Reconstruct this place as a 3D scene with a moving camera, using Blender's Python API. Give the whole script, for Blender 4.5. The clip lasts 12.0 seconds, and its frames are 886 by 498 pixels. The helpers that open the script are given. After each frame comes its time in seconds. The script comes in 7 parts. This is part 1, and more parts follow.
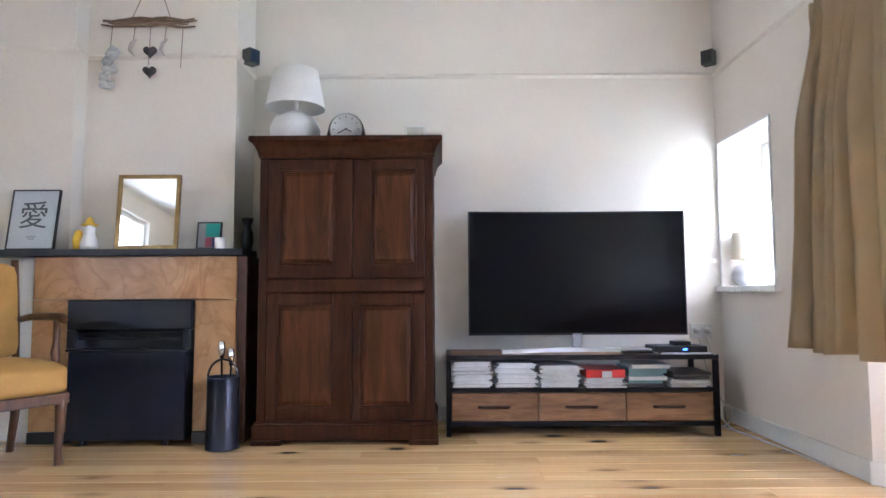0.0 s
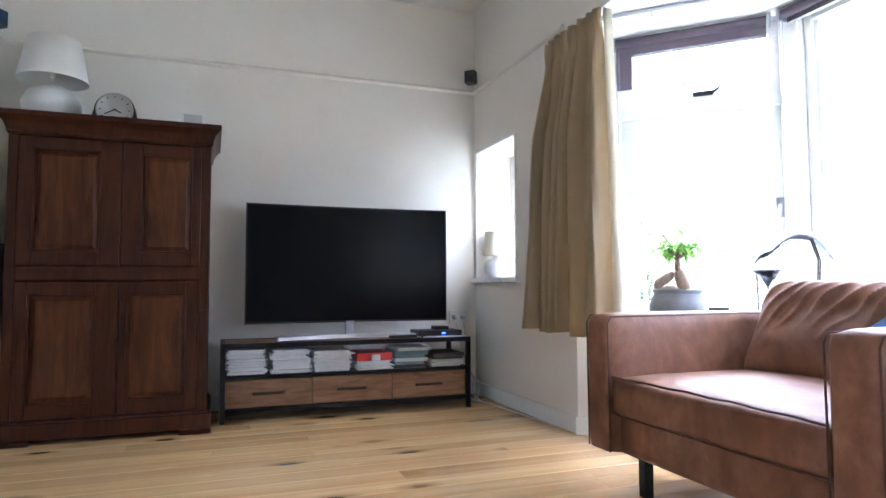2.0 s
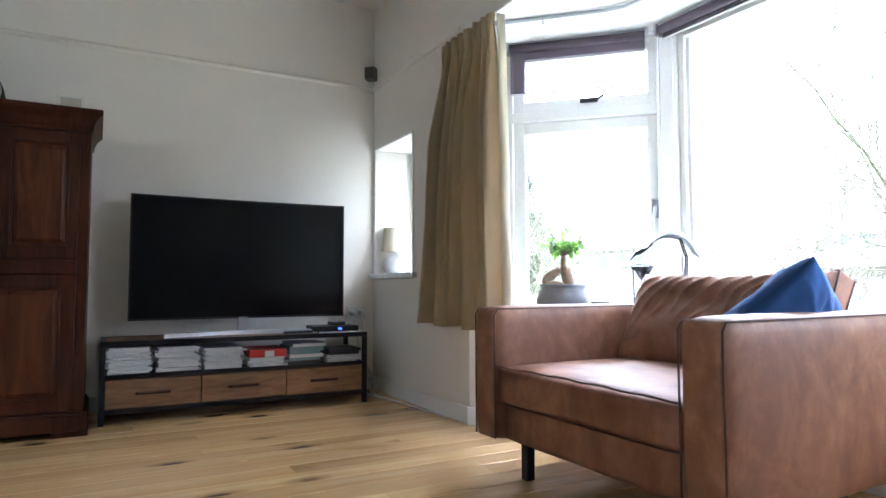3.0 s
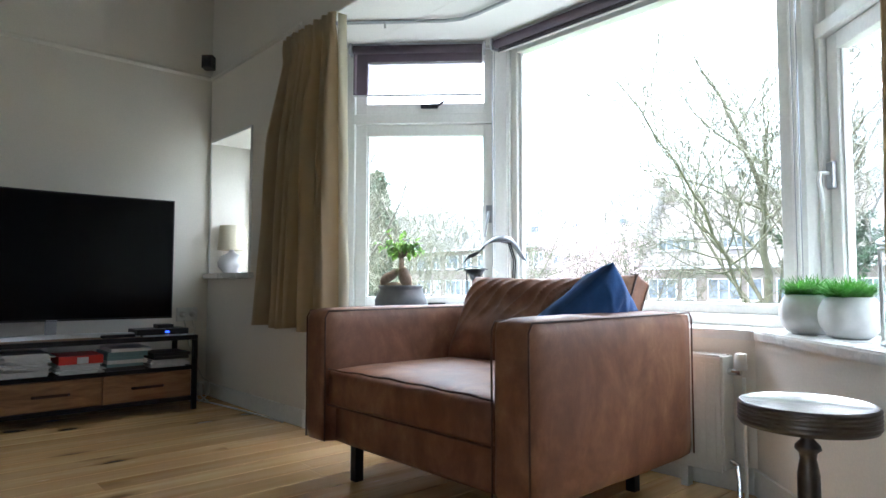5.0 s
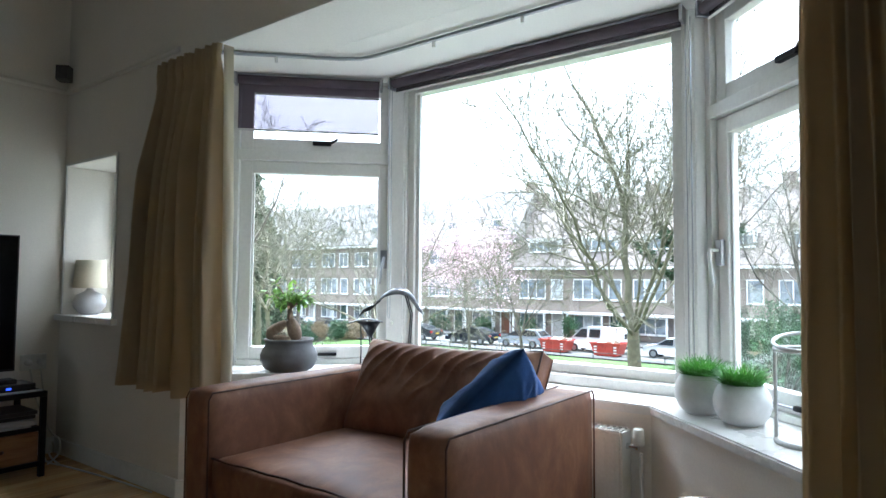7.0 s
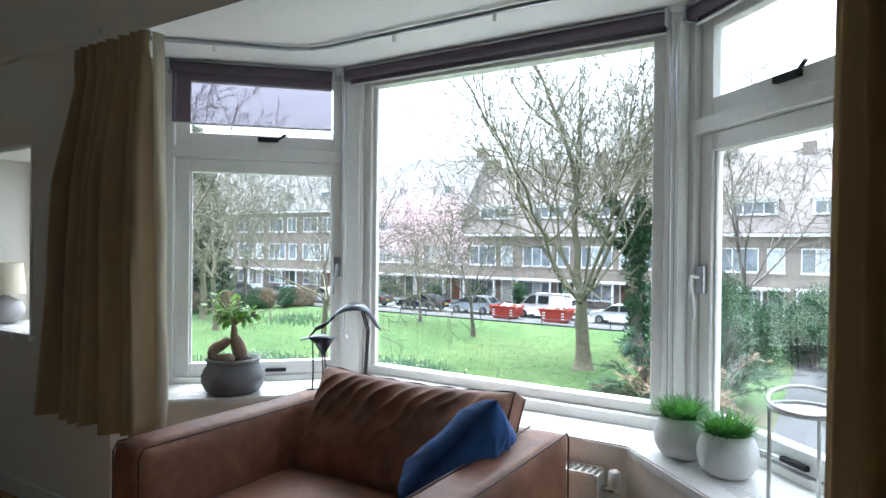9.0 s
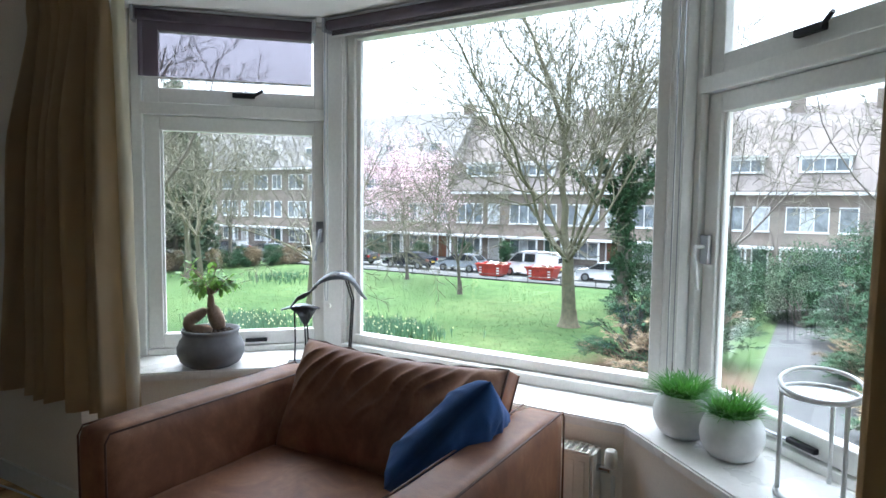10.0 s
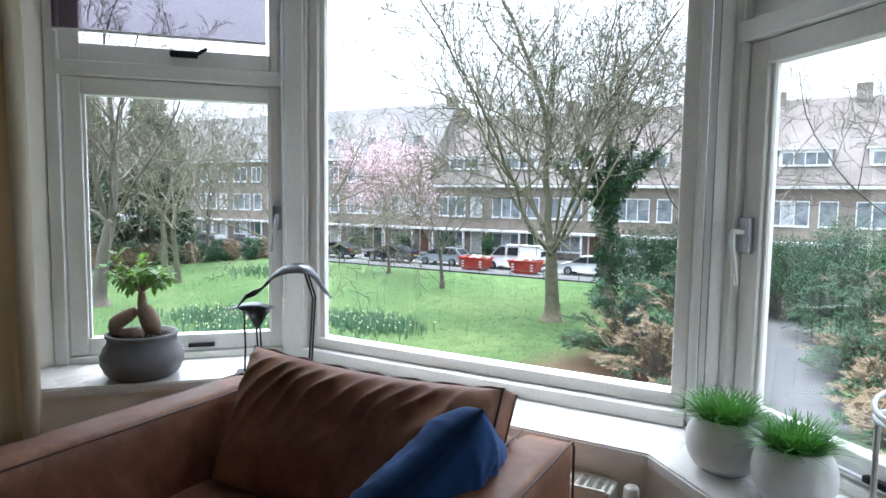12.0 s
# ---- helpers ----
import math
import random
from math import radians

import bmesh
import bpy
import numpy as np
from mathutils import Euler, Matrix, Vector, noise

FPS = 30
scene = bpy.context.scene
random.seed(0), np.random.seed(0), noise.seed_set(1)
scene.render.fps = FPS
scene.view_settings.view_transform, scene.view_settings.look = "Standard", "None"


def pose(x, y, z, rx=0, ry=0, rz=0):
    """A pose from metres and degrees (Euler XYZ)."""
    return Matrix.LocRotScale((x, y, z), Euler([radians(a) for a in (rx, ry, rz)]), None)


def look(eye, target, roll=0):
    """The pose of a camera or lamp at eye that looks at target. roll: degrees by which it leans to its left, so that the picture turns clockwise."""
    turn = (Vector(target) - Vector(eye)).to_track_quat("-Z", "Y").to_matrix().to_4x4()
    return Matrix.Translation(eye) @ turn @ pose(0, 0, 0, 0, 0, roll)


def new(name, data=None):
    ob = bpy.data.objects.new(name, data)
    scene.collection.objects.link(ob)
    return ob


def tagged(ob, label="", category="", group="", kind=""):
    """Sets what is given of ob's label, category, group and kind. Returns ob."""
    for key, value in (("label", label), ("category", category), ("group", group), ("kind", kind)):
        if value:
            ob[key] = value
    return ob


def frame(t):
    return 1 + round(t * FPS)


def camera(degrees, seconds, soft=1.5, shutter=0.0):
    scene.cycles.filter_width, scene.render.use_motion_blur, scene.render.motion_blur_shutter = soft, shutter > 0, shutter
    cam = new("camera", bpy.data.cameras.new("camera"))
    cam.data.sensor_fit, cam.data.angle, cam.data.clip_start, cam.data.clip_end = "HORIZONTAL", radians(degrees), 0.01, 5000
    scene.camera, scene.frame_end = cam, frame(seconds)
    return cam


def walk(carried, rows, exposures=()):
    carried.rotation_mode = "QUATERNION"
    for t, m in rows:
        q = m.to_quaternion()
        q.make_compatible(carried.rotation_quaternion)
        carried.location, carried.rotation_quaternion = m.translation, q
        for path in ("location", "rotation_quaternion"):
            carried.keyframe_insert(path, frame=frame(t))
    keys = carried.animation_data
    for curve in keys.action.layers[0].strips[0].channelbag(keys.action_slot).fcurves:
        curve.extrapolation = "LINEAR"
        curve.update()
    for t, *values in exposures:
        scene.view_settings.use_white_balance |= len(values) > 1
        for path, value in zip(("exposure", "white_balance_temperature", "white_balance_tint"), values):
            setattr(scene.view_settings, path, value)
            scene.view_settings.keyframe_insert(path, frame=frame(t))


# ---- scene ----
cam = camera(70.4, 12.0)
PATH = [
    (0, (-0.186, -0.46, 0.852), (-0.182, 1.535, 0.998), -0.3),
    (0.5, (-0.23, -0.536, 0.861), (-0.045, 1.451, 0.996), -0.3),
    (1, (-0.248, -0.598, 0.85), (0.104, 1.366, 0.979), -0.2),
    (1.5, (-0.245, -0.661, 0.841), (0.278, 1.265, 0.964), -0.2),
    (2, (-0.215, -0.711, 0.829), (0.472, 1.163, 0.951), -0.2),
    (2.5, (-0.199, -0.739, 0.816), (0.642, 1.072, 0.936), -0.1),
    (3, (-0.185, -0.773, 0.807), (0.777, 0.977, 0.924), -0.1),
    (5, (-0.118, -0.838, 0.819), (1.218, 0.645, 0.933), 0.1),
    (5.5, (-0.113, -0.789, 0.899), (1.31, 0.612, 1.008), 0.2),
    (6, (-0.111, -0.752, 0.988), (1.385, 0.571, 1.096), 0.3),
    (6.5, (-0.106, -0.707, 1.064), (1.448, 0.547, 1.171), 0.4),
    (7, (-0.098, -0.668, 1.135), (1.502, 0.527, 1.238), 0.4),
    (9, (0.074, -0.478, 1.39), (1.767, 0.588, 1.379), 0.6),
    (9.5, (0.149, -0.427, 1.414), (1.852, 0.619, 1.322), 0.6),
    (10, (0.212, -0.381, 1.427), (1.922, 0.644, 1.281), 0.7),
    (10.5, (0.292, -0.327, 1.419), (2.012, 0.68, 1.258), 0.7),
    (11, (0.409, -0.273, 1.417), (2.136, 0.723, 1.254), 0.7),
    (11.5, (0.506, -0.225, 1.397), (2.239, 0.759, 1.231), 0.8),
    (12, (0.628, -0.149, 1.368), (2.366, 0.827, 1.203), 0.8),
]
EXPOSURES = [(0, 6.01, 5150, 16), (1.5, 5.6, 5050, 15), (2.5, 5.2, 5100, 10), (3, 4.95, 5200, 9), (5, 3.99, 5390, 4), (6, 3.59, 5440, 4), (7, 3.34, 5390, 3), (9, 3.05, 5440, 4), (10.5, 2.85, 5490, 5), (12, 2.7, 5540, 6)]
walk(cam, [(t, look(eye, target, roll)) for t, eye, target, roll in PATH], EXPOSURES)

# ---------- light and exposure ----------
world = bpy.data.worlds.new("overcast_sky")
scene.world = world
world.use_nodes = True
wn = world.node_tree.nodes
bg = wn["Background"]
sky = wn.new("ShaderNodeTexSky")
sky.sky_type = "NISHITA"
sky.sun_disc = False
sky.sun_elevation = radians(75)
sky.sun_rotation = radians(56)
sky.air_density, sky.dust_density, sky.ozone_density = 1.0, 8.0, 0.6
cloud = wn.new("ShaderNodeHueSaturation")      # an even grey cloud cover
cloud.inputs["Saturation"].default_value = 0.30
world.node_tree.links.new(sky.outputs[0], cloud.inputs["Color"])
world.node_tree.links.new(cloud.outputs[0], bg.inputs[0])
bg.inputs[1].default_value = 0.15
sun_data = bpy.data.lights.new("sun", "SUN")
sun_data.energy, sun_data.angle, sun_data.color = 0.28, radians(80), (1.0, 0.98, 0.96)
sun = new("sun", sun_data)
sun.matrix_world = look((5, 3.5, 22), (0, 0, 0))

# sky light through the tall window behind the walker
area = bpy.data.lights.new("window_sky_light", "AREA")
area.shape, area.size, area.size_y, area.energy, area.color = "RECTANGLE", 1.1, 1.75, 0.6, (0.95, 0.98, 1.0)
sky_lamp = new("window_sky_light", area)
sky_lamp.matrix_world = look((-4.86, -1.7, 1.83), (0.0, -1.7, 1.83))


# ---------- mesh helpers ----------
def part(name, bm, material, parent=None, label="", smooth=False):
    me = bpy.data.meshes.new(name)
    bm.to_mesh(me)
    bm.free()
    if material:
        me.materials.append(material)
    if smooth:
        for p in me.polygons:
            p.use_smooth = True
    ob = new(name, me)
    if parent:
        ob.parent = parent
    if label:
        ob["label"] = label
    return ob


def raw(name, verts, faces, material, parent=None, label="", smooth=False):
    me = bpy.data.meshes.new(name)
    me.from_pydata(verts, [], faces)
    me.materials.append(material)
    if smooth:
        for p in me.polygons:
            p.use_smooth = True
    ob = new(name, me)
    if parent:
        ob.parent = parent
    if label:
        ob["label"] = label
    return ob


def thing(name, place, turn, label, category, group="", kind=""):
    ob = new(name)
    ob.matrix_basis = pose(place[0], place[1], place[2], 0, 0, turn)
    ob.empty_display_size = 0.1
    return tagged(ob, label, category, group, kind)


def box(bm, x0, x1, y0, y1, z0, z1, bevel=0.0, seg=2):
    made = bmesh.ops.create_cube(bm, size=1.0, matrix=Matrix.LocRotScale(((x0 + x1) / 2, (y0 + y1) / 2, (z0 + z1) / 2), None, (abs(x1 - x0), abs(y1 - y0), abs(z1 - z0))))
    if bevel:
        edges = list({e for v in made["verts"] for e in v.link_edges})
        bmesh.ops.bevel(bm, geom=edges, offset=bevel, segments=seg, affect="EDGES", profile=0.5)
    return bm


def boxes(*rows, bevel=0.0):
    bm = bmesh.new()
    for r in rows:
        box(bm, *r, bevel=bevel)
    return bm


def prism(bm, pts, z0, z1):
    low = [bm.verts.new((x, y, z0)) for x, y in pts]
    high = [bm.verts.new((x, y, z1)) for x, y in pts]
    n = len(pts)
    bm.faces.new(list(reversed(low)))
    bm.faces.new(high)
    for i in range(n):
        bm.faces.new((low[i], low[(i + 1) % n], high[(i + 1) % n], high[i]))
    bmesh.ops.recalc_face_normals(bm, faces=bm.faces)
    return bm


def lathe(bm, prof, seg=32, cx=0.0, cy=0.0, cz=0.0):
    rings = []
    for r, z in prof:
        if r < 1e-5:
            rings.append([bm.verts.new((cx, cy, cz + z))])
        else:
            rings.append([bm.verts.new((cx + r * math.cos(2 * math.pi * k / seg), cy + r * math.sin(2 * math.pi * k / seg), cz + z)) for k in range(seg)])
    for a, b in zip(rings, rings[1:]):
        for k in range(seg):
            j = (k + 1) % seg
            if len(a) == 1 and len(b) > 1:
                bm.faces.new((a[0], b[k], b[j]))
            elif len(b) == 1 and len(a) > 1:
                bm.faces.new((a[k], a[j], b[0]))
            elif len(a) > 1:
                bm.faces.new((a[k], a[j], b[j], b[k]))
    bmesh.ops.recalc_face_normals(bm, faces=bm.faces)
    return bm


def tube(bm, pts, rad, seg=8, caps=True):
    pts = [Vector(p) for p in pts]
    rads = rad if isinstance(rad, (list, tuple)) else [rad] * len(pts)
    rings = []
    side = None
    for i, p in enumerate(pts):
        d = (pts[min(i + 1, len(pts) - 1)] - pts[max(i - 1, 0)]).normalized()
        if side is None:
            side = d.orthogonal().normalized()
        side = (side - d * side.dot(d)).normalized()
        up = d.cross(side)
        rings.append([bm.verts.new(p + (side * math.cos(2 * math.pi * k / seg) + up * math.sin(2 * math.pi * k / seg)) * rads[i]) for k in range(seg)])
    for a, b in zip(rings, rings[1:]):
        for k in range(seg):
            j = (k + 1) % seg
            bm.faces.new((a[k], a[j], b[j], b[k]))
    if caps:
        bm.faces.new(list(reversed(rings[0])))
        bm.faces.new(rings[-1])
    return bm


def soft_block(sx, sy, sz, radius=0.03, n=14, puff=0.0, wrinkle=0.0, seed=0.0, puff_axis=2):
    """A stuffed block round its own middle: rounded edges, bulging faces, small unevenness."""
    bm = bmesh.new()
    bmesh.ops.create_cube(bm, size=2.0)
    bmesh.ops.subdivide_edges(bm, edges=bm.edges[:], cuts=n, use_grid_fill=True)
    half = Vector((sx / 2, sy / 2, sz / 2))
    for v in bm.verts:
        u = v.co.copy()
        p = Vector((u.x * half.x, u.y * half.y, u.z * half.z))
        core = Vector([max(-half[i] + radius, min(half[i] - radius, p[i])) for i in range(3)])
        d = p - core
        if d.length > 1e-6:
            p = core + d.normalized() * min(radius, d.length)
        if puff:
            for i in range(3):
                j, k = (i + 1) % 3, (i + 2) % 3
                amount = puff * (1.0 if i == puff_axis else 0.35)
                p[i] += amount * u[i] * (1 - u[j] ** 4) * (1 - u[k] ** 4)
        if wrinkle:
            p += noise.noise_vector(p * 7 + Vector((seed, seed, 0))) * wrinkle + noise.noise_vector(p * 19 + Vector((0, seed, 3))) * wrinkle * 0.35
        v.co = p
    return bm


def pillow(w, h, t, n=28, edge=0.0, wrinkle=0.01, seed=0.0, pinch=0.07):
    """A cushion standing in the x-z plane round its middle; its seam runs round the edge."""
    bm = bmesh.new()
    grids = []
    for sgn in (-1, 1):
        rows = []
        for i in range(n + 1):
            row = []
            for j in range(n + 1):
                u, v = 2 * i / n - 1, 2 * j / n - 1
                f = max(0.0, (1 - abs(u) ** 3.2) * (1 - abs(v) ** 3.2)) ** 0.55
                x = w / 2 * u * (1 - pinch * (1 - abs(v) ** 2) * abs(u))
                z = h / 2 * v * (1 - pinch * (1 - abs(u) ** 2) * abs(v))
                x, z = x * (1 - 0.02 * (u * v) ** 4), z * (1 - 0.02 * (u * v) ** 4)
                y = sgn * (edge / 2 + (t - edge) / 2 * f)
                fold = (1 - abs(math.sin(4.2 * u + 6.5 * v + 1.6 * noise.noise(Vector((u * 1.4, v * 1.4, seed)))))) ** 3 * (0.3 + abs(u * v))
                wob = 0.8 * fold + noise.noise(Vector((u * 2.2 + seed, v * 2.2, sgn))) + 0.5 * noise.noise(Vector((u * 6 + v * 3 + seed, v * 2.5 - u, sgn * 2)))
                y += sgn * wrinkle * wob * f
                row.append(bm.verts.new((x, y, z)))
            rows.append(row)
        grids.append(rows)
    for g, flip in zip(grids, (False, True)):
        for i in range(n):
            for j in range(n):
                q = (g[i][j], g[i + 1][j], g[i + 1][j + 1], g[i][j + 1])
                bm.faces.new(tuple(reversed(q)) if flip else q)
    ring = [(i, 0) for i in range(n)] + [(n, j) for j in range(n)] + [(i, n) for i in range(n, 0, -1)] + [(0, j) for j in range(n, 0, -1)]
    for k in range(len(ring)):
        a, b = ring[k], ring[(k + 1) % len(ring)]
        bm.faces.new((grids[0][a[0]][a[1]], grids[1][a[0]][a[1]], grids[1][b[0]][b[1]], grids[0][b[0]][b[1]]))
    bmesh.ops.recalc_face_normals(bm, faces=bm.faces)
    return bm


# ---------- materials ----------
def mat(name, rough=0.6, metal=0.0, spec=0.5):
    m = bpy.data.materials.new(name)
    m.use_nodes = True
    b = m.node_tree.nodes["Principled BSDF"]
    b.inputs["Roughness"].default_value = rough
    b.inputs["Metallic"].default_value = metal
    b.inputs["Specular IOR Level"].default_value = spec
    return m, m.node_tree.nodes, m.node_tree.links, b


def ramp(nodes, stops):
    r = nodes.new("ShaderNodeValToRGB")
    e = r.color_ramp.elements
    while len(e) < len(stops):
        e.new(0.5)
    for el, (p, c) in zip(e, stops):
        el.position = p
        el.color = (*c, 1)
    return r


def coords(nodes, links, scale=(1, 1, 1), kind="Object", shuffle=0.0):
    tc = nodes.new("ShaderNodeTexCoord")
    mp = nodes.new("ShaderNodeMapping")
    mp.inputs["Scale"].default_value = scale
    if kind == "Position":
        src = nodes.new("ShaderNodeNewGeometry").outputs["Position"]
    else:
        src = tc.outputs[kind]
    if shuffle:
        info = nodes.new("ShaderNodeObjectInfo")
        mul = nodes.new("ShaderNodeMath")
        mul.operation = "MULTIPLY"
        mul.inputs[1].default_value = shuffle
        links.new(info.outputs["Random"], mul.inputs[0])
        add = nodes.new("ShaderNodeVectorMath")
        add.operation = "ADD"
        links.new(src, add.inputs[0])
        links.new(mul.outputs[0], add.inputs[1])
        src = add.outputs[0]
    links.new(src, mp.inputs[0])
    return mp.outputs[0]


def noise_tex(nodes, links, vec, scale, detail=5.0, rough=0.6, warp=0.0):
    n = nodes.new("ShaderNodeTexNoise")
    n.inputs["Scale"].default_value = scale
    n.inputs["Detail"].default_value = detail
    n.inputs["Roughness"].default_value = rough
    n.inputs["Distortion"].default_value = warp
    links.new(vec, n.inputs["Vector"])
    return n


def bump(nodes, links, b, height, strength=0.2, dist=0.005):
    bp = nodes.new("ShaderNodeBump")
    bp.inputs["Strength"].default_value = strength
    bp.inputs["Distance"].default_value = dist
    links.new(height, bp.inputs["Height"])
    links.new(bp.outputs[0], b.inputs["Normal"])


def mixed(nodes, links, fac, a, b, mode="MIX"):
    m = nodes.new("ShaderNodeMix")
    m.data_type, m.blend_type = "RGBA", mode
    for sock, val in ((m.inputs[0], fac), (m.inputs[6], a), (m.inputs[7], b)):
        if isinstance(val, (int, float)):
            sock.default_value = val
        elif isinstance(val, tuple):
            sock.default_value = (*val, 1)
        else:
            links.new(val, sock)
    return m.outputs[2]


def plain(name, c, rough=0.6, metal=0.0, vary=0.12, scale=6.0, relief=0.1, fine=80.0, kind="Object", spec=0.5, warm=0.0):
    """One colour with soft blotches, a fine grain and slightly uneven gloss."""
    m, n, l, b = mat(name, rough, metal, spec)
    v = coords(n, l, kind=kind)
    big = noise_tex(n, l, v, scale, 4)
    small = noise_tex(n, l, v, fine, 3)
    lo = tuple(max(0, x * (1 - vary)) for x in c)
    hi = tuple(min(1, x * (1 + vary)) for x in c)
    r = ramp(n, [(0.3, lo), (0.7, hi)])
    l.new(big.outputs[0], r.inputs[0])
    g = ramp(n, [(0.25, (0.9, 0.9, 0.9)), (0.75, (1.0, 1.0, 1.0))])
    l.new(small.outputs[0], g.inputs[0])
    l.new(mixed(n, l, 1.0, r.outputs[0], g.outputs[0], "MULTIPLY"), b.inputs["Base Color"])
    mr = n.new("ShaderNodeMapRange")
    mr.inputs[3].default_value = max(0.02, rough - 0.08)
    mr.inputs[4].default_value = min(1, rough + 0.08)
    l.new(big.outputs[0], mr.inputs[0])
    l.new(mr.outputs[0], b.inputs["Roughness"])
    if relief:
        bump(n, l, b, small.outputs[0], relief, 0.003)
    return m


def wood(name, dark, light, stretch=(1.2, 14, 14), rough=0.45, kind="Object", shuffle=0.0, tone=0.0, knots=0.0, relief=0.12, warp=1.2, streak=0.7):
    m, n, l, b = mat(name, rough)
    v = coords(n, l, stretch, kind, shuffle)
    grain = noise_tex(n, l, v, 2.2, 8, 0.62, warp)
    fine = noise_tex(n, l, v, 13, 4, 0.6)
    mid = tuple((a + c) / 2 for a, c in zip(dark, light))
    r = ramp(n, [(0.28, dark), (0.5, mid), (0.72, light)])
    l.new(grain.outputs[0], r.inputs[0])
    g = ramp(n, [(0.3, (0.78, 0.74, 0.7)), (0.7, (1, 1, 1))])
    l.new(fine.outputs[0], g.inputs[0])
    col = mixed(n, l, streak, r.outputs[0], g.outputs[0], "MULTIPLY")
    if tone:
        info = n.new("ShaderNodeObjectInfo")
        t = ramp(n, [(0.0, (1 - tone, 1 - tone * 1.15, 1 - tone * 1.4)), (0.6, (1, 1, 1)), (1.0, (1.0 + tone * 0.25, 1.0 + tone * 0.2, 1.0))])
        l.new(info.outputs["Random"], t.inputs[0])
        col = mixed(n, l, 1.0, col, t.outputs[0], "MULTIPLY")
    if knots:
        kv = coords(n, l, (2.0, 4.4, 1), kind, shuffle)
        vo = n.new("ShaderNodeTexVoronoi")
        vo.inputs["Scale"].default_value = 1.0
        vo.inputs["Randomness"].default_value = 1.0
        wv = n.new("ShaderNodeVectorMath")
        wv.operation = "ADD"
        wob = noise_tex(n, l, kv, 5, 2)
        sc = n.new("ShaderNodeVectorMath")
        sc.operation = "SCALE"
        sc.inputs[3].default_value = 0.12
        l.new(wob.outputs[1], sc.inputs[0])
        l.new(kv, wv.inputs[0])
        l.new(sc.outputs[0], wv.inputs[1])
        l.new(wv.outputs[0], vo.inputs["Vector"])
        kr = ramp(n, [(0.05, (1, 1, 1)), (0.13, (0.4, 0.4, 0.4)), (0.26, (0, 0, 0))])
        l.new(vo.outputs["Distance"], kr.inputs[0])
        pick = n.new("ShaderNodeMath")
        pick.operation = "GREATER_THAN"
        pick.inputs[1].default_value = 1 - knots
        sep = n.new("ShaderNodeSeparateColor")
        l.new(vo.outputs["Color"], sep.inputs[0])
        l.new(sep.outputs[0], pick.inputs[0])
        mm = n.new("ShaderNodeMath")
        mm.operation = "MULTIPLY"
        l.new(kr.outputs[0], mm.inputs[0])
        l.new(pick.outputs[0], mm.inputs[1])
        col = mixed(n, l, mm.outputs[0], col, (0.09, 0.035, 0.012))
    l.new(col, b.inputs["Base Color"])
    mr = n.new("ShaderNodeMapRange")
    mr.inputs[3].default_value, mr.inputs[4].default_value = rough - 0.1, rough + 0.12
    l.new(fine.outputs[0], mr.inputs[0])
    l.new(mr.outputs[0], b.inputs["Roughness"])
    bump(n, l, b, grain.outputs[0], relief, 0.003)
    return m


def glass(name, tint=(1, 1, 1), rough=0.0):
    m, n, l, b = mat(name, rough)
    b.inputs["Base Color"].default_value = (*tint, 1)
    b.inputs["Transmission Weight"].default_value = 1.0
    b.inputs["IOR"].default_value = 1.45
    return m


def see_through(name, c, amount, rough=0.8):
    """A thin woven cloth that lets part of the light pass straight through."""
    m, n, l, b = mat(name, rough)
    b.inputs["Base Color"].default_value = (*c, 1)
    tr = n.new("ShaderNodeBsdfTransparent")
    tr.inputs[0].default_value = (0.82, 0.785, 0.83, 1)
    v = coords(n, l, kind="Object")
    w = noise_tex(n, l, v, 260, 2)
    mr = n.new("ShaderNodeMapRange")
    mr.inputs[3].default_value, mr.inputs[4].default_value = amount - 0.1, amount + 0.1
    l.new(w.outputs[0], mr.inputs[0])
    mx = n.new("ShaderNodeMixShader")
    l.new(mr.outputs[0], mx.inputs[0])
    l.new(b.outputs[0], mx.inputs[1])
    l.new(tr.outputs[0], mx.inputs[2])
    l.new(mx.outputs[0], n["Material Output"].inputs[0])
    return m


WALL = plain("wall_paint", (0.82, 0.778, 0.705), 0.75, vary=0.03, scale=1.3, relief=0.12, fine=140, kind="Position")
CEIL = plain("ceiling_paint", (0.82, 0.81, 0.78), 0.8, vary=0.02, scale=1.0, relief=0.1, fine=120, kind="Position")
TRIM = plain("white_gloss_paint", (0.80, 0.80, 0.77), 0.32, vary=0.03, scale=3, relief=0.05, fine=60, kind="Position")
SILL = plain("sill_paint", (0.82, 0.81, 0.79), 0.28, vary=0.03, scale=4, relief=0.04, fine=50, kind="Position")
PLANK = wood("pine_floorboard", (0.66, 0.385, 0.145), (0.85, 0.60, 0.30), (0.3, 4.5, 4.5), 0.22, "Position", 31.0, 0.22, 0.7, 0.03, 0.5, 0.25)
PLANK.node_tree.nodes["Principled BSDF"].inputs["Coat Weight"].default_value = 0.5
PLANK.node_tree.nodes["Principled BSDF"].inputs["Coat Roughness"].default_value = 0.16
OAK = wood("dark_oak", (0.020, 0.0062, 0.0025), (0.070, 0.0225, 0.0082), (9, 9, 1.0), 0.46)
OAK_PANEL = wood("oak_panel", (0.029, 0.0095, 0.0034), (0.112, 0.040, 0.0135), (7, 7, 0.9), 0.45)
DRAWER_WOOD = wood("reclaimed_wood", (0.16, 0.08, 0.035), (0.38, 0.21, 0.10), (1.6, 8, 12), 0.55, shuffle=9.0, tone=0.35)
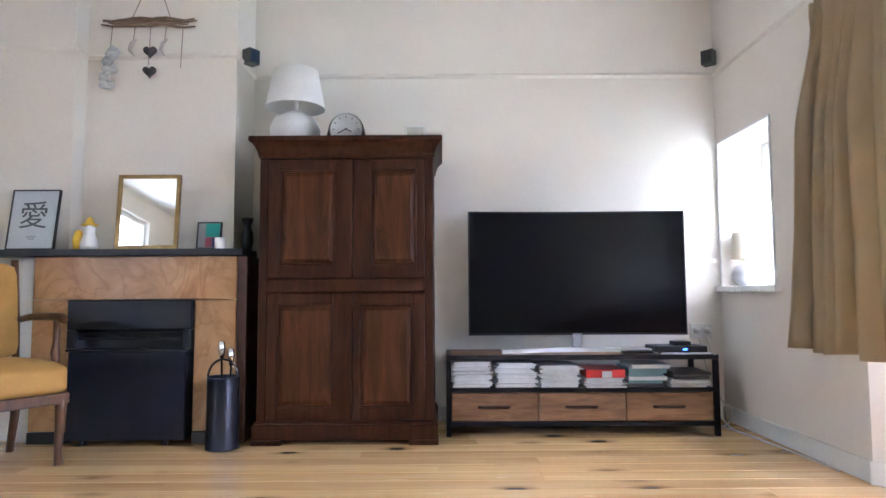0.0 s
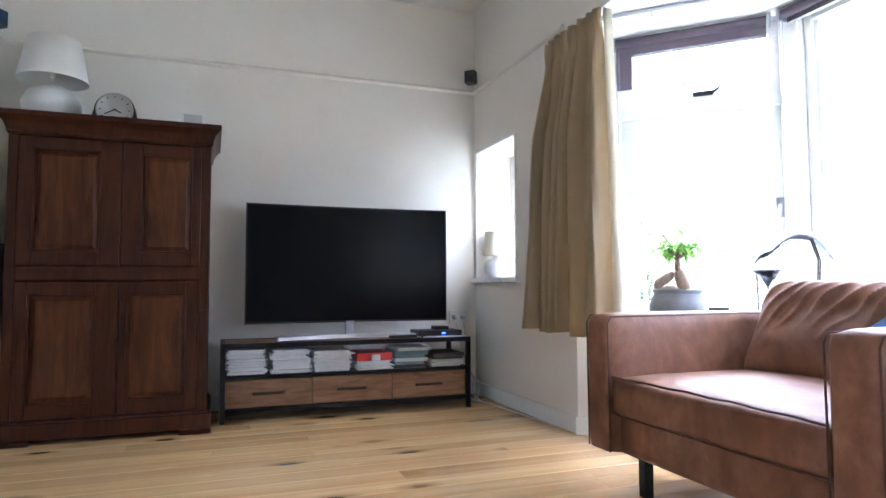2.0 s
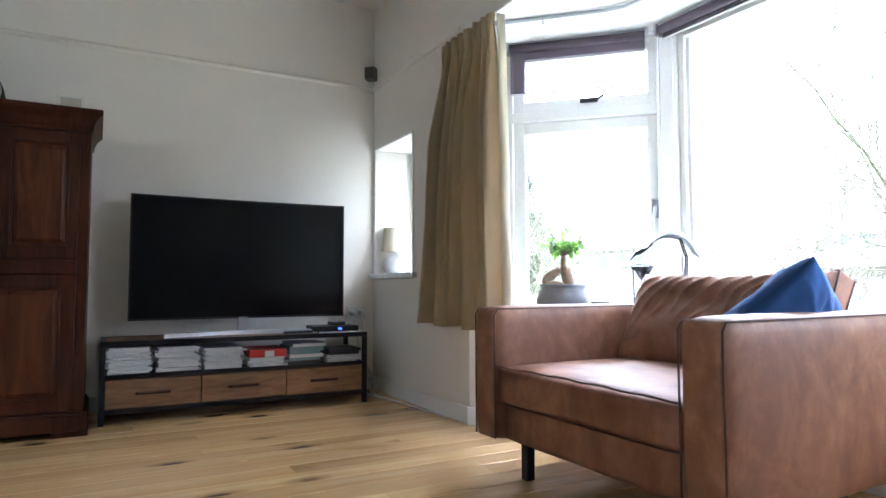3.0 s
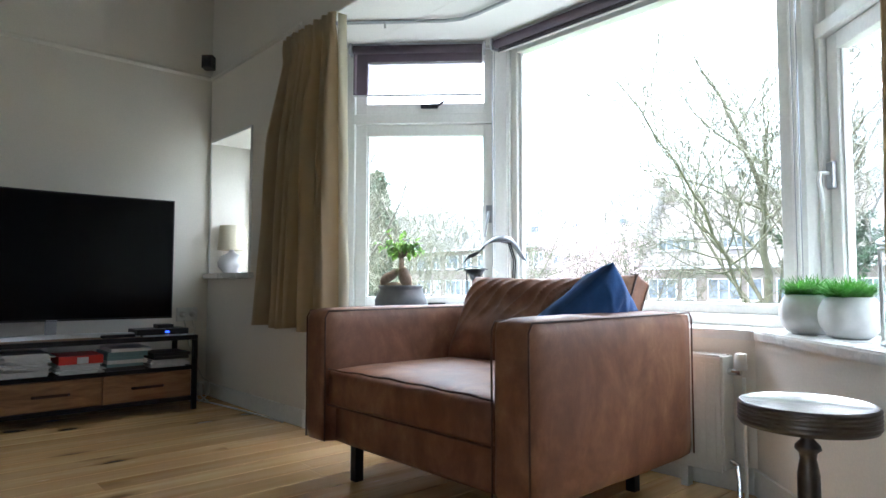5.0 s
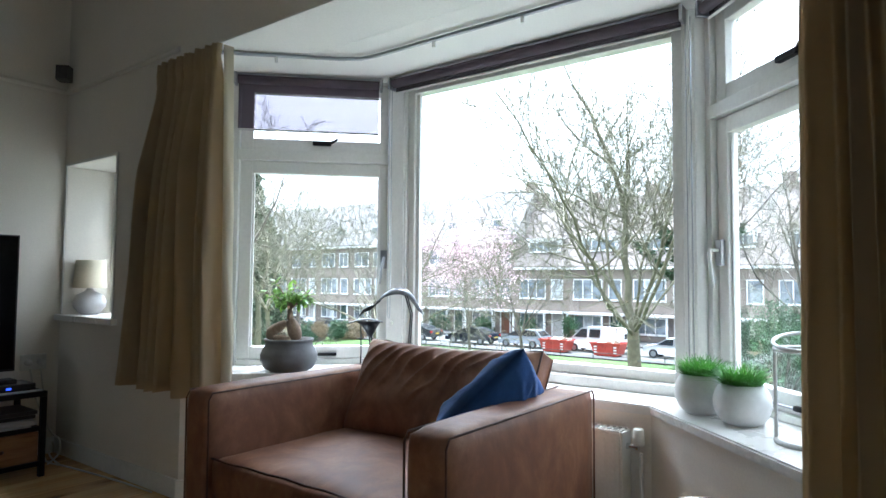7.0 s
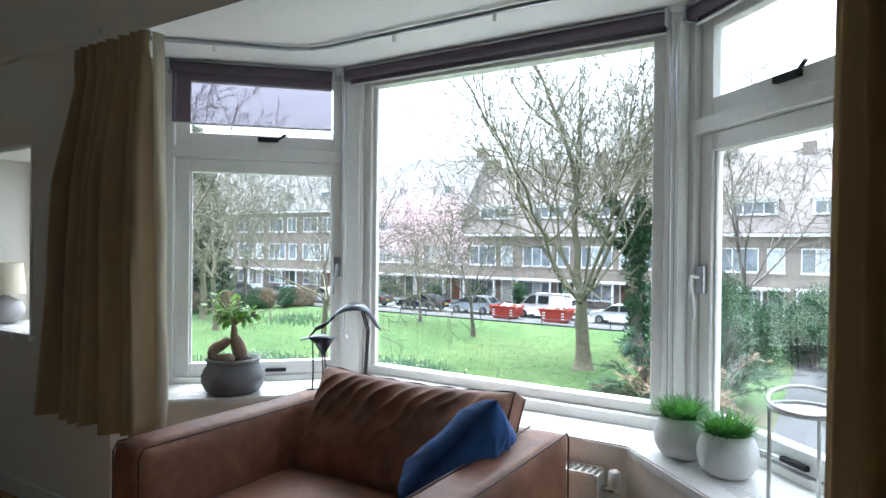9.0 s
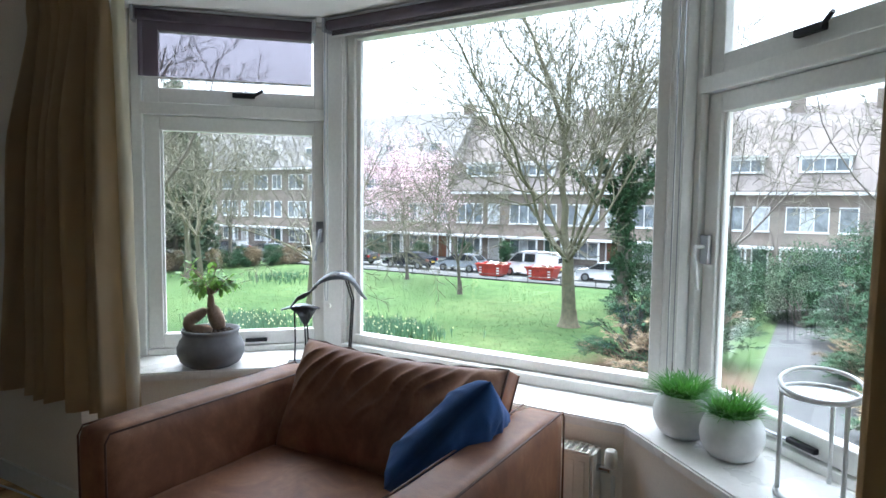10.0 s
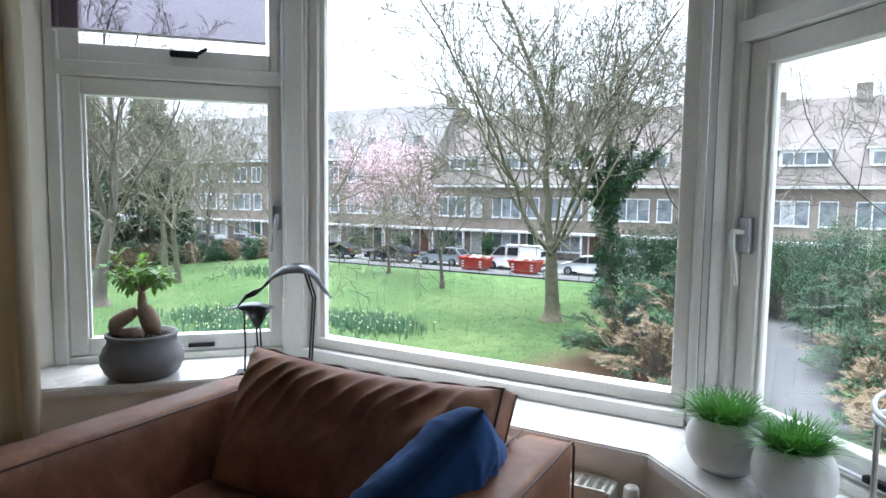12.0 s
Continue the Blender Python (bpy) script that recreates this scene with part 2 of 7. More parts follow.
for m_ in (OAK, OAK_PANEL):
    m_.node_tree.nodes["Principled BSDF"].inputs["Specular IOR Level"].default_value = 0.18
CHAIR_WOOD = wood("walnut_chair", (0.05, 0.018, 0.008), (0.16, 0.07, 0.03), (10, 10, 1.5), 0.35)
IRON = plain("dark_iron", (0.020, 0.019, 0.022), 0.5, 0.6, 0.3, 9, 0.15, 90)
BLACK = plain("matt_black", (0.012, 0.012, 0.014), 0.45, 0, 0.2, 7, 0.05)
STEEL = plain("brushed_steel", (0.40, 0.41, 0.44), 0.3, 1.0, 0.06, 3, 0.0)
CHROME = plain("chrome", (0.7, 0.71, 0.73), 0.12, 1.0, 0.05, 6, 0.0)
WHITE_CERAMIC = plain("white_ceramic", (0.78, 0.78, 0.77), 0.35, 0, 0.04, 7, 0.05, 60)
WHITE_PLASTIC = plain("white_plastic", (0.75, 0.75, 0.72), 0.4, 0, 0.03, 7, 0.02)
CURTAIN = plain("beige_linen", (0.47, 0.375, 0.245), 0.9, 0, 0.1, 5, 0.35, 420)
LINING = plain("cream_lining", (0.75, 0.70, 0.58), 0.85, 0, 0.06, 5, 0.2, 300)


def let_light_through(m, c, share):
    """Thin cloth: part of the light that falls on one side leaves by the other."""
    n, l = m.node_tree.nodes, m.node_tree.links
    tr = n.new("ShaderNodeBsdfTranslucent")
    tr.inputs[0].default_value = (*c, 1)
    mx = n.new("ShaderNodeMixShader")
    mx.inputs[0].default_value = share
    l.new(n["Principled BSDF"].outputs[0], mx.inputs[1])
    l.new(tr.outputs[0], mx.inputs[2])
    l.new(mx.outputs[0], n["Material Output"].inputs[0])


let_light_through(CURTAIN, (0.74, 0.60, 0.40), 0.42)
let_light_through(LINING, (0.86, 0.82, 0.70), 0.55)
GLASS = glass("window_glass")
SOIL = plain("soil", (0.05, 0.032, 0.02), 0.95, 0, 0.4, 30, 0.6, 90)


def leather():
    m, n, l, b = mat("worn_tan_leather", 0.55)
    v = coords(n, l, kind="Object")
    big = noise_tex(n, l, coords(n, l, (1, 1, 0.7)), 4.6, 6, 0.65, 0.6)
    mid = noise_tex(n, l, coords(n, l, (1, 1, 0.75)), 17, 6, 0.72)
    fine = noise_tex(n, l, v, 190, 3)
    r = ramp(n, [(0.3, (0.105, 0.040, 0.020)), (0.48, (0.18, 0.075, 0.038)), (0.6, (0.25, 0.115, 0.060)), (0.74, (0.37, 0.20, 0.115))])
    mx = n.new("ShaderNodeMath")
    mx.operation = "MULTIPLY_ADD"
    mx.inputs[1].default_value, mx.inputs[2].default_value = 0.32, 0.0
    l.new(mid.outputs[0], mx.inputs[0])
    ad = n.new("ShaderNodeMath")
    ad.operation = "MULTIPLY_ADD"
    ad.inputs[1].default_value = 0.73
    l.new(big.outputs[0], ad.inputs[0])
    l.new(mx.outputs[0], ad.inputs[2])
    l.new(ad.outputs[0], r.inputs[0])
    l.new(r.outputs[0], b.inputs["Base Color"])
    mr = n.new("ShaderNodeMapRange")
    mr.inputs[3].default_value, mr.inputs[4].default_value = 0.42, 0.7
    l.new(mid.outputs[0], mr.inputs[0])
    l.new(mr.outputs[0], b.inputs["Roughness"])
    bump(n, l, b, fine.outputs[0], 0.25, 0.002)
    return m


def marble():
    m, n, l, b = mat("ochre_marble", 0.3)
    v = coords(n, l, kind="Position")
    big = noise_tex(n, l, v, 3.0, 7, 0.6, 1.6)
    r = ramp(n, [(0.3, (0.30, 0.15, 0.055)), (0.5, (0.42, 0.235, 0.095)), (0.7, (0.50, 0.31, 0.15))])
    l.new(big.outputs[0], r.inputs[0])
    vein = noise_tex(n, l, v, 2.1, 5, 0.55, 2.6)
    vr = ramp(n, [(0.43, (0, 0, 0)), (0.495, (1, 1, 1)), (0.53, (0, 0, 0))])
    l.new(vein.outputs[0], vr.inputs[0])
    sep = n.new("ShaderNodeSeparateColor")
    l.new(vr.outputs[0], sep.inputs[0])
    half = n.new("ShaderNodeMath")
    half.operation = "MULTIPLY"
    half.inputs[1].default_value = 0.5
    l.new(sep.outputs[0], half.inputs[0])
    l.new(mixed(n, l, half.outputs[0], r.outputs[0], (0.27, 0.125, 0.030)), b.inputs["Base Color"])
    return m


LEATHER = leather()
MARBLE = marble()
PIPING = plain("dark_piping", (0.09, 0.040, 0.026), 0.6, 0, 0.3, 20, 0.2)
BLUE = plain("blue_velvet", (0.022, 0.075, 0.24), 0.85, 0, 0.25, 9, 0.3, 260)
YELLOW_CLOTH = plain("ochre_upholstery", (0.46, 0.255, 0.06), 0.85, 0, 0.1, 9, 0.3, 300)

# ---------- the room ----------
WEST, EAST, SOUTH, NORTH, TOP = -4.6, 1.74, -4.4, 3.88, 3.05
BAYTOP, SILLZ = 2.35, 0.64
S2 = math.sqrt(0.5)
LIN, RIN = 4.62, 2.75          # inner faces of the slanted bay windows: x + y and x - y
MAINX = 2.745                  # inner face of the wide bay window

floor = tagged(part("floor", boxes((WEST - 0.3, 1.74, SOUTH - 0.3, NORTH + 0.3, -0.3, -0.024), (1.74, 2.8, -0.6, 2.5, -0.3, -0.024)), plain("subfloor", (0.2, 0.13, 0.08), 0.9)), "oiled pine plank floor of the living room", "floor", kind="structure")
tagged(part("ceiling", boxes((WEST - 0.3, EAST + 0.4, SOUTH - 0.3, NORTH + 0.3, TOP, TOP + 0.25)), CEIL), "white plastered living room ceiling", "ceiling", kind="structure")
tagged(part("wall_north", boxes((WEST - 0.3, EAST + 0.4, NORTH, NORTH + 0.3, -0.3, TOP)), WALL), "off-white plastered wall behind the television", "wall", kind="structure")
tagged(part("wall_south", boxes((WEST - 0.3, EAST + 0.4, SOUTH - 0.3, SOUTH, -0.3, TOP)), WALL), "off-white plastered wall", "wall", kind="structure")
tagged(part("wall_west", boxes((WEST - 0.3, WEST, SOUTH, NORTH, -0.3, 0.9), (WEST - 0.3, WEST, SOUTH, NORTH, 2.75, TOP), (WEST - 0.3, WEST, -1.1, NORTH, 0.9, 2.75), (WEST - 0.3, WEST, SOUTH, -2.3, 0.9, 2.75)), WALL), "off-white plastered wall with a tall paned window", "wall", kind="structure")
# east wall: thick, with the small window recess, and the header over the bay
tagged(part("wall_east", boxes(
    (EAST, 2.14, 3.84, NORTH, 0, TOP), (EAST, 2.14, 2.53, 3.17, 0, TOP),
    (EAST, 2.14, 3.17, 3.84, 0, 0.86), (EAST, 2.14, 3.17, 3.84, 1.885, TOP),
    (EAST, 2.14, -0.66, 2.53, BAYTOP, TOP), (EAST, 2.14, SOUTH, -0.66, 0, TOP)), WALL), "off-white plastered wall with a small window recess and a bay opening", "wall", kind="structure")
bm = bmesh.new()
prism(bm, [(EAST, 2.53), (EAST, 2.41), (2.475, 1.675), (2.475, 0.195), (EAST, -0.54), (EAST, -0.66), (2.18, -0.66), (2.86, 0.02), (2.86, 1.85), (2.18, 2.53)], 0, SILLZ - 0.04)
tagged(part("wall_bay", bm, WALL), "off-white wall under the bay window", "wall", kind="structure")
bm = bmesh.new()
prism(bm, [(2.142, 2.53), (2.9, 1.9), (2.9, -0.03), (2.142, -0.66)], BAYTOP, BAYTOP + 0.25)
tagged(part("ceiling_bay", bm, CEIL), "white ceiling of the bay", "ceiling", kind="structure")
bm = bmesh.new()
prism(bm, [(EAST + 0.002, 2.528), (EAST + 0.002, -0.658), (2.13, -0.658), (2.13, 2.528)], BAYTOP - 0.006, BAYTOP - 0.001)
tagged(part("ceiling_lining", bm, CEIL), "white soffit of the bay opening", "ceiling", kind="structure")

# window board of the bay
bm = bmesh.new()
prism(bm, [(1.76, 2.528), (1.76, 2.36), (2.445, 1.675), (2.445, 0.19), (1.76, -0.495), (1.76, -0.658), (2.14, -0.658), (2.79, 0.0), (2.79, 1.87), (2.14, 2.528)], SILLZ - 0.038, SILLZ)
bmesh.ops.bevel(bm, geom=bm.edges[:], offset=0.006, segments=2, affect="EDGES")
tagged(part("window_sill", bm, SILL), "wide white painted window board of the bay", "window sill", kind="structure")

# baseboards
for name, rows in (("baseboard", ((-1.2, EAST, NORTH - 0.014, NORTH, 0, 0.1), (EAST - 0.014, EAST, 2.41, NORTH - 0.014, 0, 0.1), (EAST - 0.014, EAST, SOUTH, -0.54, 0, 0.1))),):
    tagged(part(name, boxes(*rows, bevel=0.003), TRIM), "low white painted baseboard", "baseboard", kind="structure")
for pts, nm in ((((EAST - 0.01, 2.41), (2.47, 1.675), (2.46, 1.665), (EAST - 0.02, 2.40)), "a"), (((2.462, 1.67), (2.475, 1.67), (2.475, 0.2), (2.462, 0.2)), "b"), (((EAST - 0.01, -0.54), (2.47, 0.195), (2.46, 0.205), (EAST - 0.02, -0.53)), "c")):
    bm = bmesh.new()
    prism(bm, pts, 0, 0.1)
    tagged(part("baseboard", bm, TRIM), "low white painted baseboard under the bay", "baseboard", kind="structure")

# chimney breast and pier
tagged(part("chimney_breast", boxes((-2.46, -1.5, 3.49, NORTH, 0, TOP), (-4.6, -2.46, 3.36, NORTH, 0, TOP)), WALL), "off-white plastered chimney breast above the fireplace", "chimney breast", kind="structure")


# picture rail: a slim moulding
def rail_piece(x0, y0, x1, y1, z):
    bm = bmesh.new()
    d = Vector((x1 - x0, y1 - y0, 0))
    ln = d.length
    d.normalize()
    side = Vector((d.y, -d.x, 0))
    prof = [(0, 0), (0.012, 0.004), (0.022, 0.014), (0.018, 0.026), (0.006, 0.034), (0, 0.036)]
    a = [bm.verts.new(Vector((x0, y0, z)) + side * s + Vector((0, 0, h))) for s, h in prof]
    b = [bm.verts.new(Vector((x0, y0, z)) + d * ln + side * s + Vector((0, 0, h))) for s, h in prof]
    n = len(prof)
    for k in range(n):
        bm.faces.new((a[k], a[(k + 1) % n], b[(k + 1) % n], b[k]))
    bm.faces.new(a)
    bm.faces.new(list(reversed(b)))
    bmesh.ops.recalc_face_normals(bm, faces=bm.faces)
    return bm


RAILZ = 2.375
for seg in ((-1.5, NORTH, EAST, NORTH), (EAST, NORTH, EAST, 2.5), (-2.46, 3.49, -1.5, 3.49), (-1.5, 3.49, -1.5, NORTH), (-4.6, 3.36, -2.46, 3.36), (-2.46, 3.36, -2.46, 3.49)):
    tagged(part("picture_rail", rail_piece(*seg, RAILZ), WALL), "slim picture rail painted like the wall", "picture rail", kind="structure")


# ---------- windows ----------
def bar(win, name, x0, x1, y0, y1, z0, z1, material=None, bevel=0.004, label=""):
    return part(name, boxes((x0, x1, y0, y1, z0, z1), bevel=bevel), material or TRIM, win, label)


def pane(win, x0, x1, y, z0, z1):
    p = part("pane", boxes((x0, x1, y - 0.002, y + 0.002, z0, z1)), GLASS, win)
    p.visible_shadow = False
    return p


def ring_bars(win, name, x0, x1, y0, y1, z0, z1, w):
    """Four bars round an opening, butted end to end, as one sash."""
    bm = boxes((x0, x0 + w, y0, y1, z0, z1), (x1 - w, x1, y0, y1, z0, z1), (x0 + w, x1 - w, y0, y1, z0, z0 + w), (x0 + w, x1 - w, y0, y1, z1 - w, z1), bevel=0.004)
    return part(name, bm, TRIM, win)


def casement_window(name, origin, turn, width, glass_x0, glass_x1, handle_x, flip, label):
    """Local x runs along the window, y points outdoors, z up from the window board."""
    w = thing(name, origin, turn, label, "window", kind="structure")
    z1 = BAYTOP - SILLZ
    g0, g1, u0, u1 = 0.095, 1.15, 1.365, 1.635
    bar(w, "post", 0.0, glass_x0 - 0.075, -0.012, 0.09, 0, z1)
    bar(w, "post", glass_x1 + 0.072, width, -0.012, 0.09, 0, z1)
    a, b = glass_x0 - 0.075, glass_x1 + 0.072
    bar(w, "lower_bar", a, b, 0.0, 0.09, 0, 0.03)
    bar(w, "transom", a - 0.012, b + 0.004, -0.016, 0.09, 1.205, 1.265)
    bar(w, "head", a, b, 0.0, 0.09, 1.69, z1)
    ring_bars(w, "sash", a + 0.004, b - 0.004, 0.016, 0.07, 0.034, 1.202, glass_x0 - a - 0.004)
    ring_bars(w, "sash", a + 0.004, b - 0.004, 0.016, 0.07, 1.269, 1.687, glass_x0 - a - 0.004)
    pane(w, glass_x0 - 0.004, glass_x1 + 0.006, 0.05, g0, g1)
    pane(w, glass_x0 - 0.004, glass_x1 + 0.006, 0.05, u0 - 0.02, u1)
    for zz0, zz1 in ((g0 + 0.004, g1 + 0.004),):
        bm = boxes((glass_x0 + 0.0, glass_x0 + 0.012, 0.03, 0.045, zz0, zz1), (glass_x1 - 0.012, glass_x1, 0.03, 0.045, zz0, zz1), bevel=0.003)
        part("glazing_bead", bm, TRIM, w)
    # espagnolette handle on a plate
    hx = handle_x
    h = part("handle", boxes((hx - 0.022, hx + 0.022, -0.004, 0.016, 0.57, 0.68), bevel=0.003), STEEL, w, "brushed metal window handle")
    bm = bmesh.new()
    tube(bm, [(hx, -0.004, 0.635), (hx, -0.04, 0.635), (hx + 0.006 * flip, -0.048, 0.6), (hx + 0.018 * flip, -0.046, 0.55), (hx + 0.026 * flip, -0.042, 0.475)], [0.008, 0.009, 0.0085, 0.008, 0.006], 8)
    part("lever", bm, WHITE_PLASTIC if flip > 0 else STEEL, h)
    # stay bar on the upper sash
    mx = (glass_x0 + glass_x1) / 2
    st = part("stay", boxes((mx - 0.03, mx + 0.08, -0.012, 0.014, 1.305, 1.33), bevel=0.004), IRON, w, "dark metal window stay")
    bm = bmesh.new()
    tube(bm, [(mx + 0.075, -0.006, 1.318), (mx + 0.12, -0.014, 1.345)], 0.008, 6)
    part("stay_arm", bm, IRON, st)
    st2 = part("stay", boxes((mx + 0.02, mx + 0.13, -0.006, 0.014, 0.05, 0.068), bevel=0.003), IRON, w)
    bm = bmesh.new()
    tube(bm, [(mx - 0.3, 0.0, 0.056), (mx + 0.02, 0.0, 0.058)], 0.006, 6)
    part("stay_arm", bm, STEEL, st2)
    return w


# left slanted window: from the jamb (2.09, 2.53) to the corner (2.745, 1.875)
len_l = 0.926
casement_window("window_1", (2.09, 2.53, SILLZ), -45, len_l, 0.124, 0.878, 0.905, -1, "white painted bay window with a casement and a top light")
# right slanted window: from the corner (2.785, 0.035) to the jamb (2.09, -0.66)
casement_window("window_3", (2.785, 0.035, SILLZ), -135, 0.983, 0.11, 0.865, 0.067, 1, "white painted bay window with a casement and a top light")

# wide fixed window
w2 = thing("window_2", (MAINX, 1.875, SILLZ), -90, "wide fixed white painted bay window", "window", kind="structure")
z1 = BAYTOP - SILLZ
gx0, gx1 = 1.875 - 1.655, 1.875 - 0.182
bar(w2, "post", 0.0, gx0 - 0.075, -0.006, 0.1, 0, z1)
bar(w2, "post", gx1 + 0.05, 1.80, -0.006, 0.1, 0, z1)
bar(w2, "post_bead", gx0 - 0.105, gx0 - 0.085, -0.016, -0.004, 0, z1)
bar(w2, "post_bead", gx1 + 0.06, gx1 + 0.08, -0.016, -0.004, 0, z1)
bar(w2, "lower_bar", gx0 - 0.075, gx1 + 0.05, -0.03, 0.1, 0, 0.05)
ring_bars(w2, "sash", gx0 - 0.071, gx1 + 0.046, 0.012, 0.09, 0.052, z1 - 0.055, 0.046)
bar(w2, "head", gx0 - 0.075, gx1 + 0.05, 0.0, 0.1, z1 - 0.053, z1)
bm = boxes((gx0 - 0.026, gx0, 0.03, 0.05, 0.094, 1.605), (gx1, gx1 + 0.005, 0.03, 0.05, 0.094, 1.605), bevel=0.002)
part("glazing_bead", bm, TRIM, w2)
pane(w2, gx0 - 0.03, gx1 + 0.008, 0.055, 0.09, 1.61)

# corner posts between the bay windows
for pts in (((2.742, 0.0745), (2.85, 0.0745), (2.856, -0.03), (2.777, 0.043)), ((2.7455, 1.8755), (2.845, 1.8755), (2.812, 1.942))):
    bm = bmesh.new()
    prism(bm, pts, SILLZ, BAYTOP)
    tagged(part("trim", bm, TRIM), "white painted corner post of the bay", "trim", kind="structure")

# small window deep in its recess
w4 = thing("window_4", (2.0, 3.84, 0.9), -90, "small white painted window deep in a wall recess", "window", kind="structure")
ring_bars(w4, "sash", 0.002, 0.668, 0.04, 0.1, 0.004, 0.98, 0.06)
bar(w4, "mullion", 0.20, 0.25, 0.03, 0.1, 0.066, 0.918)
pane(w4, 0.06, 0.2, 0.07, 0.066, 0.918)
pane(w4, 0.25, 0.61, 0.07, 0.066, 0.918)
h = part("handle", boxes((0.215, 0.235, 0.018, 0.03, 0.42, 0.5), bevel=0.003), STEEL, w4)
bm = bmesh.new()
prism(bm, [(1.705, 3.90), (1.705, 3.11), (2.0, 3.11), (2.0, 3.90)], 0.862, 0.9)
bm2 = boxes((1.70, EAST - 0.001, 3.10, NORTH - 0.004, 0.862, 0.9), (EAST - 0.001, 2.04, 3.172, 3.838, 0.862, 0.9), bevel=0.004)
bm.free()
part("window_sill", bm2, SILL, w4).matrix_parent_inverse = w4.matrix_basis.inverted()
bm = boxes((1.732, EAST, 3.15, 3.168, 0.9, 1.9), (1.732, EAST, 3.842, 3.86, 0.9, 1.9), (1.732, EAST, 3.168, 3.842, 1.887, 1.905), bevel=0.002)
tagged(part("trim", bm, TRIM), "thin white edging round the window recess", "trim", kind="structure")

# tall paned window behind the walker
w5 = thing("window_5", (WEST, -2.3, 0.9), 90, "tall white window with glazing bars", "window", kind="structure")
ring_bars(w5, "sash", 0.002, 1.198, 0.06, 0.13, 0.002, 1.848, 0.07)
for k in (1, 2):
    bar(w5, "glazing_bar", 0.4 * k - 0.02, 0.4 * k + 0.02, 0.07, 0.12, 0.07, 1.78)
    for q in range(3):
        bar(w5, "glazing_bar", 0.4 * q + (0.07 if q == 0 else 0.021), 0.4 * q + (0.33 if q == 2 else 0.379), 0.075, 0.115, 0.62 * k - 0.02, 0.62 * k + 0.02)
pane(w5, 0.07, 1.13, 0.095, 0.07, 1.78)

# bead chains
for pts in (((2.65, 0.09), 0.78), ((2.655, 1.79), 0.92)):
    (cx, cy), zb = pts
    bm = bmesh.new()
    tube(bm, [(cx, cy, 2.28), (cx, cy, zb + 0.03), (cx, cy - 0.006, zb), (cx, cy - 0.016, zb), (cx, cy - 0.02, zb + 0.03), (cx, cy - 0.02, 2.28)], 0.0022, 5)
    ch = tagged(part("blind_chain", bm, STEEL), "thin bead chain hanging from a roller blind", "blind chain")
    bm = bmesh.new()
    lathe(bm, [(0, -0.006), (0.012, -0.006), (0.012, 0.006), (0, 0.006)], 12)
    k = part("chain_hook", bm, WHITE_PLASTIC, ch)
    k.matrix_basis = pose(cx + 0.02, cy - 0.01, zb - 0.03, 0, 90, 0)


# ---------- roller blinds and curtain track ----------
BLIND = see_through("aubergine_blind_cloth", (0.12, 0.085, 0.11), 0.50)
BLIND_ROLL = plain("aubergine_roll", (0.075, 0.058, 0.072), 0.8, 0, 0.15, 10, 0.2, 200)


def roller_blind(place, turn, width, drop, label):
    b = thing("roller_blind", place, turn, label, "roller blind", "roller blinds in the bay")
    bm = bmesh.new()
    tube(bm, [(0.02, 0, -0.035), (width - 0.02, 0, -0.035)], 0.026, 16)
    part("roll", bm, BLIND_ROLL, b)
    part("cloth", boxes((0.02, width - 0.02, 0.024, 0.0252, -drop, -0.035)), BLIND, b)
    bm = bmesh.new()
    tube(bm, [(0.02, 0.0246, -drop), (width - 0.02, 0.0246, -drop)], 0.006, 8)
    part("bottom_bar", bm, WHITE_PLASTIC, b)
    part("bracket", boxes((0.0, 0.016, -0.03, 0.03, -0.07, 0.0), bevel=0.003), STEEL, b)
    part("bracket", boxes((width - 0.016, width, -0.03, 0.03, -0.07, 0.0), bevel=0.003), STEEL, b)
    part("top_strip", boxes((0.016, width - 0.016, -0.01, 0.03, -0.008, 0.0)), STEEL, b)
    return b


roller_blind((2.06, 2.468, BAYTOP - 0.008), -45, 0.86, 0.325, "aubergine see-through roller blind, partly lowered")
roller_blind((2.675, 1.80, BAYTOP - 0.008), -90, 1.70, 0.085, "wide aubergine roller blind rolled up")
roller_blind((2.68, 0.03, BAYTOP - 0.008), -135, 0.86, 0.075, "aubergine roller blind rolled up")

bm = bmesh.new()
tr = [(1.745, 2.27), (1.8, 2.215), (2.24, 1.775), (2.30, 1.68), (2.315, 1.58), (2.315, 0.29), (2.30, 0.19), (2.24, 0.095), (1.8, -0.345), (1.745, -0.40)]
tube(bm, [(x, y, BAYTOP - 0.020) for x, y in tr], 0.011, 8)
track = tagged(part("curtain_track", bm, STEEL), "bent metal curtain track under the bay ceiling", "curtain track")
for x, y in ((2.0, 2.015), (2.315, 1.2), (2.315, 0.7), (2.0, -0.145)):
    part("hook", boxes((x - 0.006, x + 0.006, y - 0.006, y + 0.006, BAYTOP - 0.06, BAYTOP - 0.03)), WHITE_PLASTIC, track)


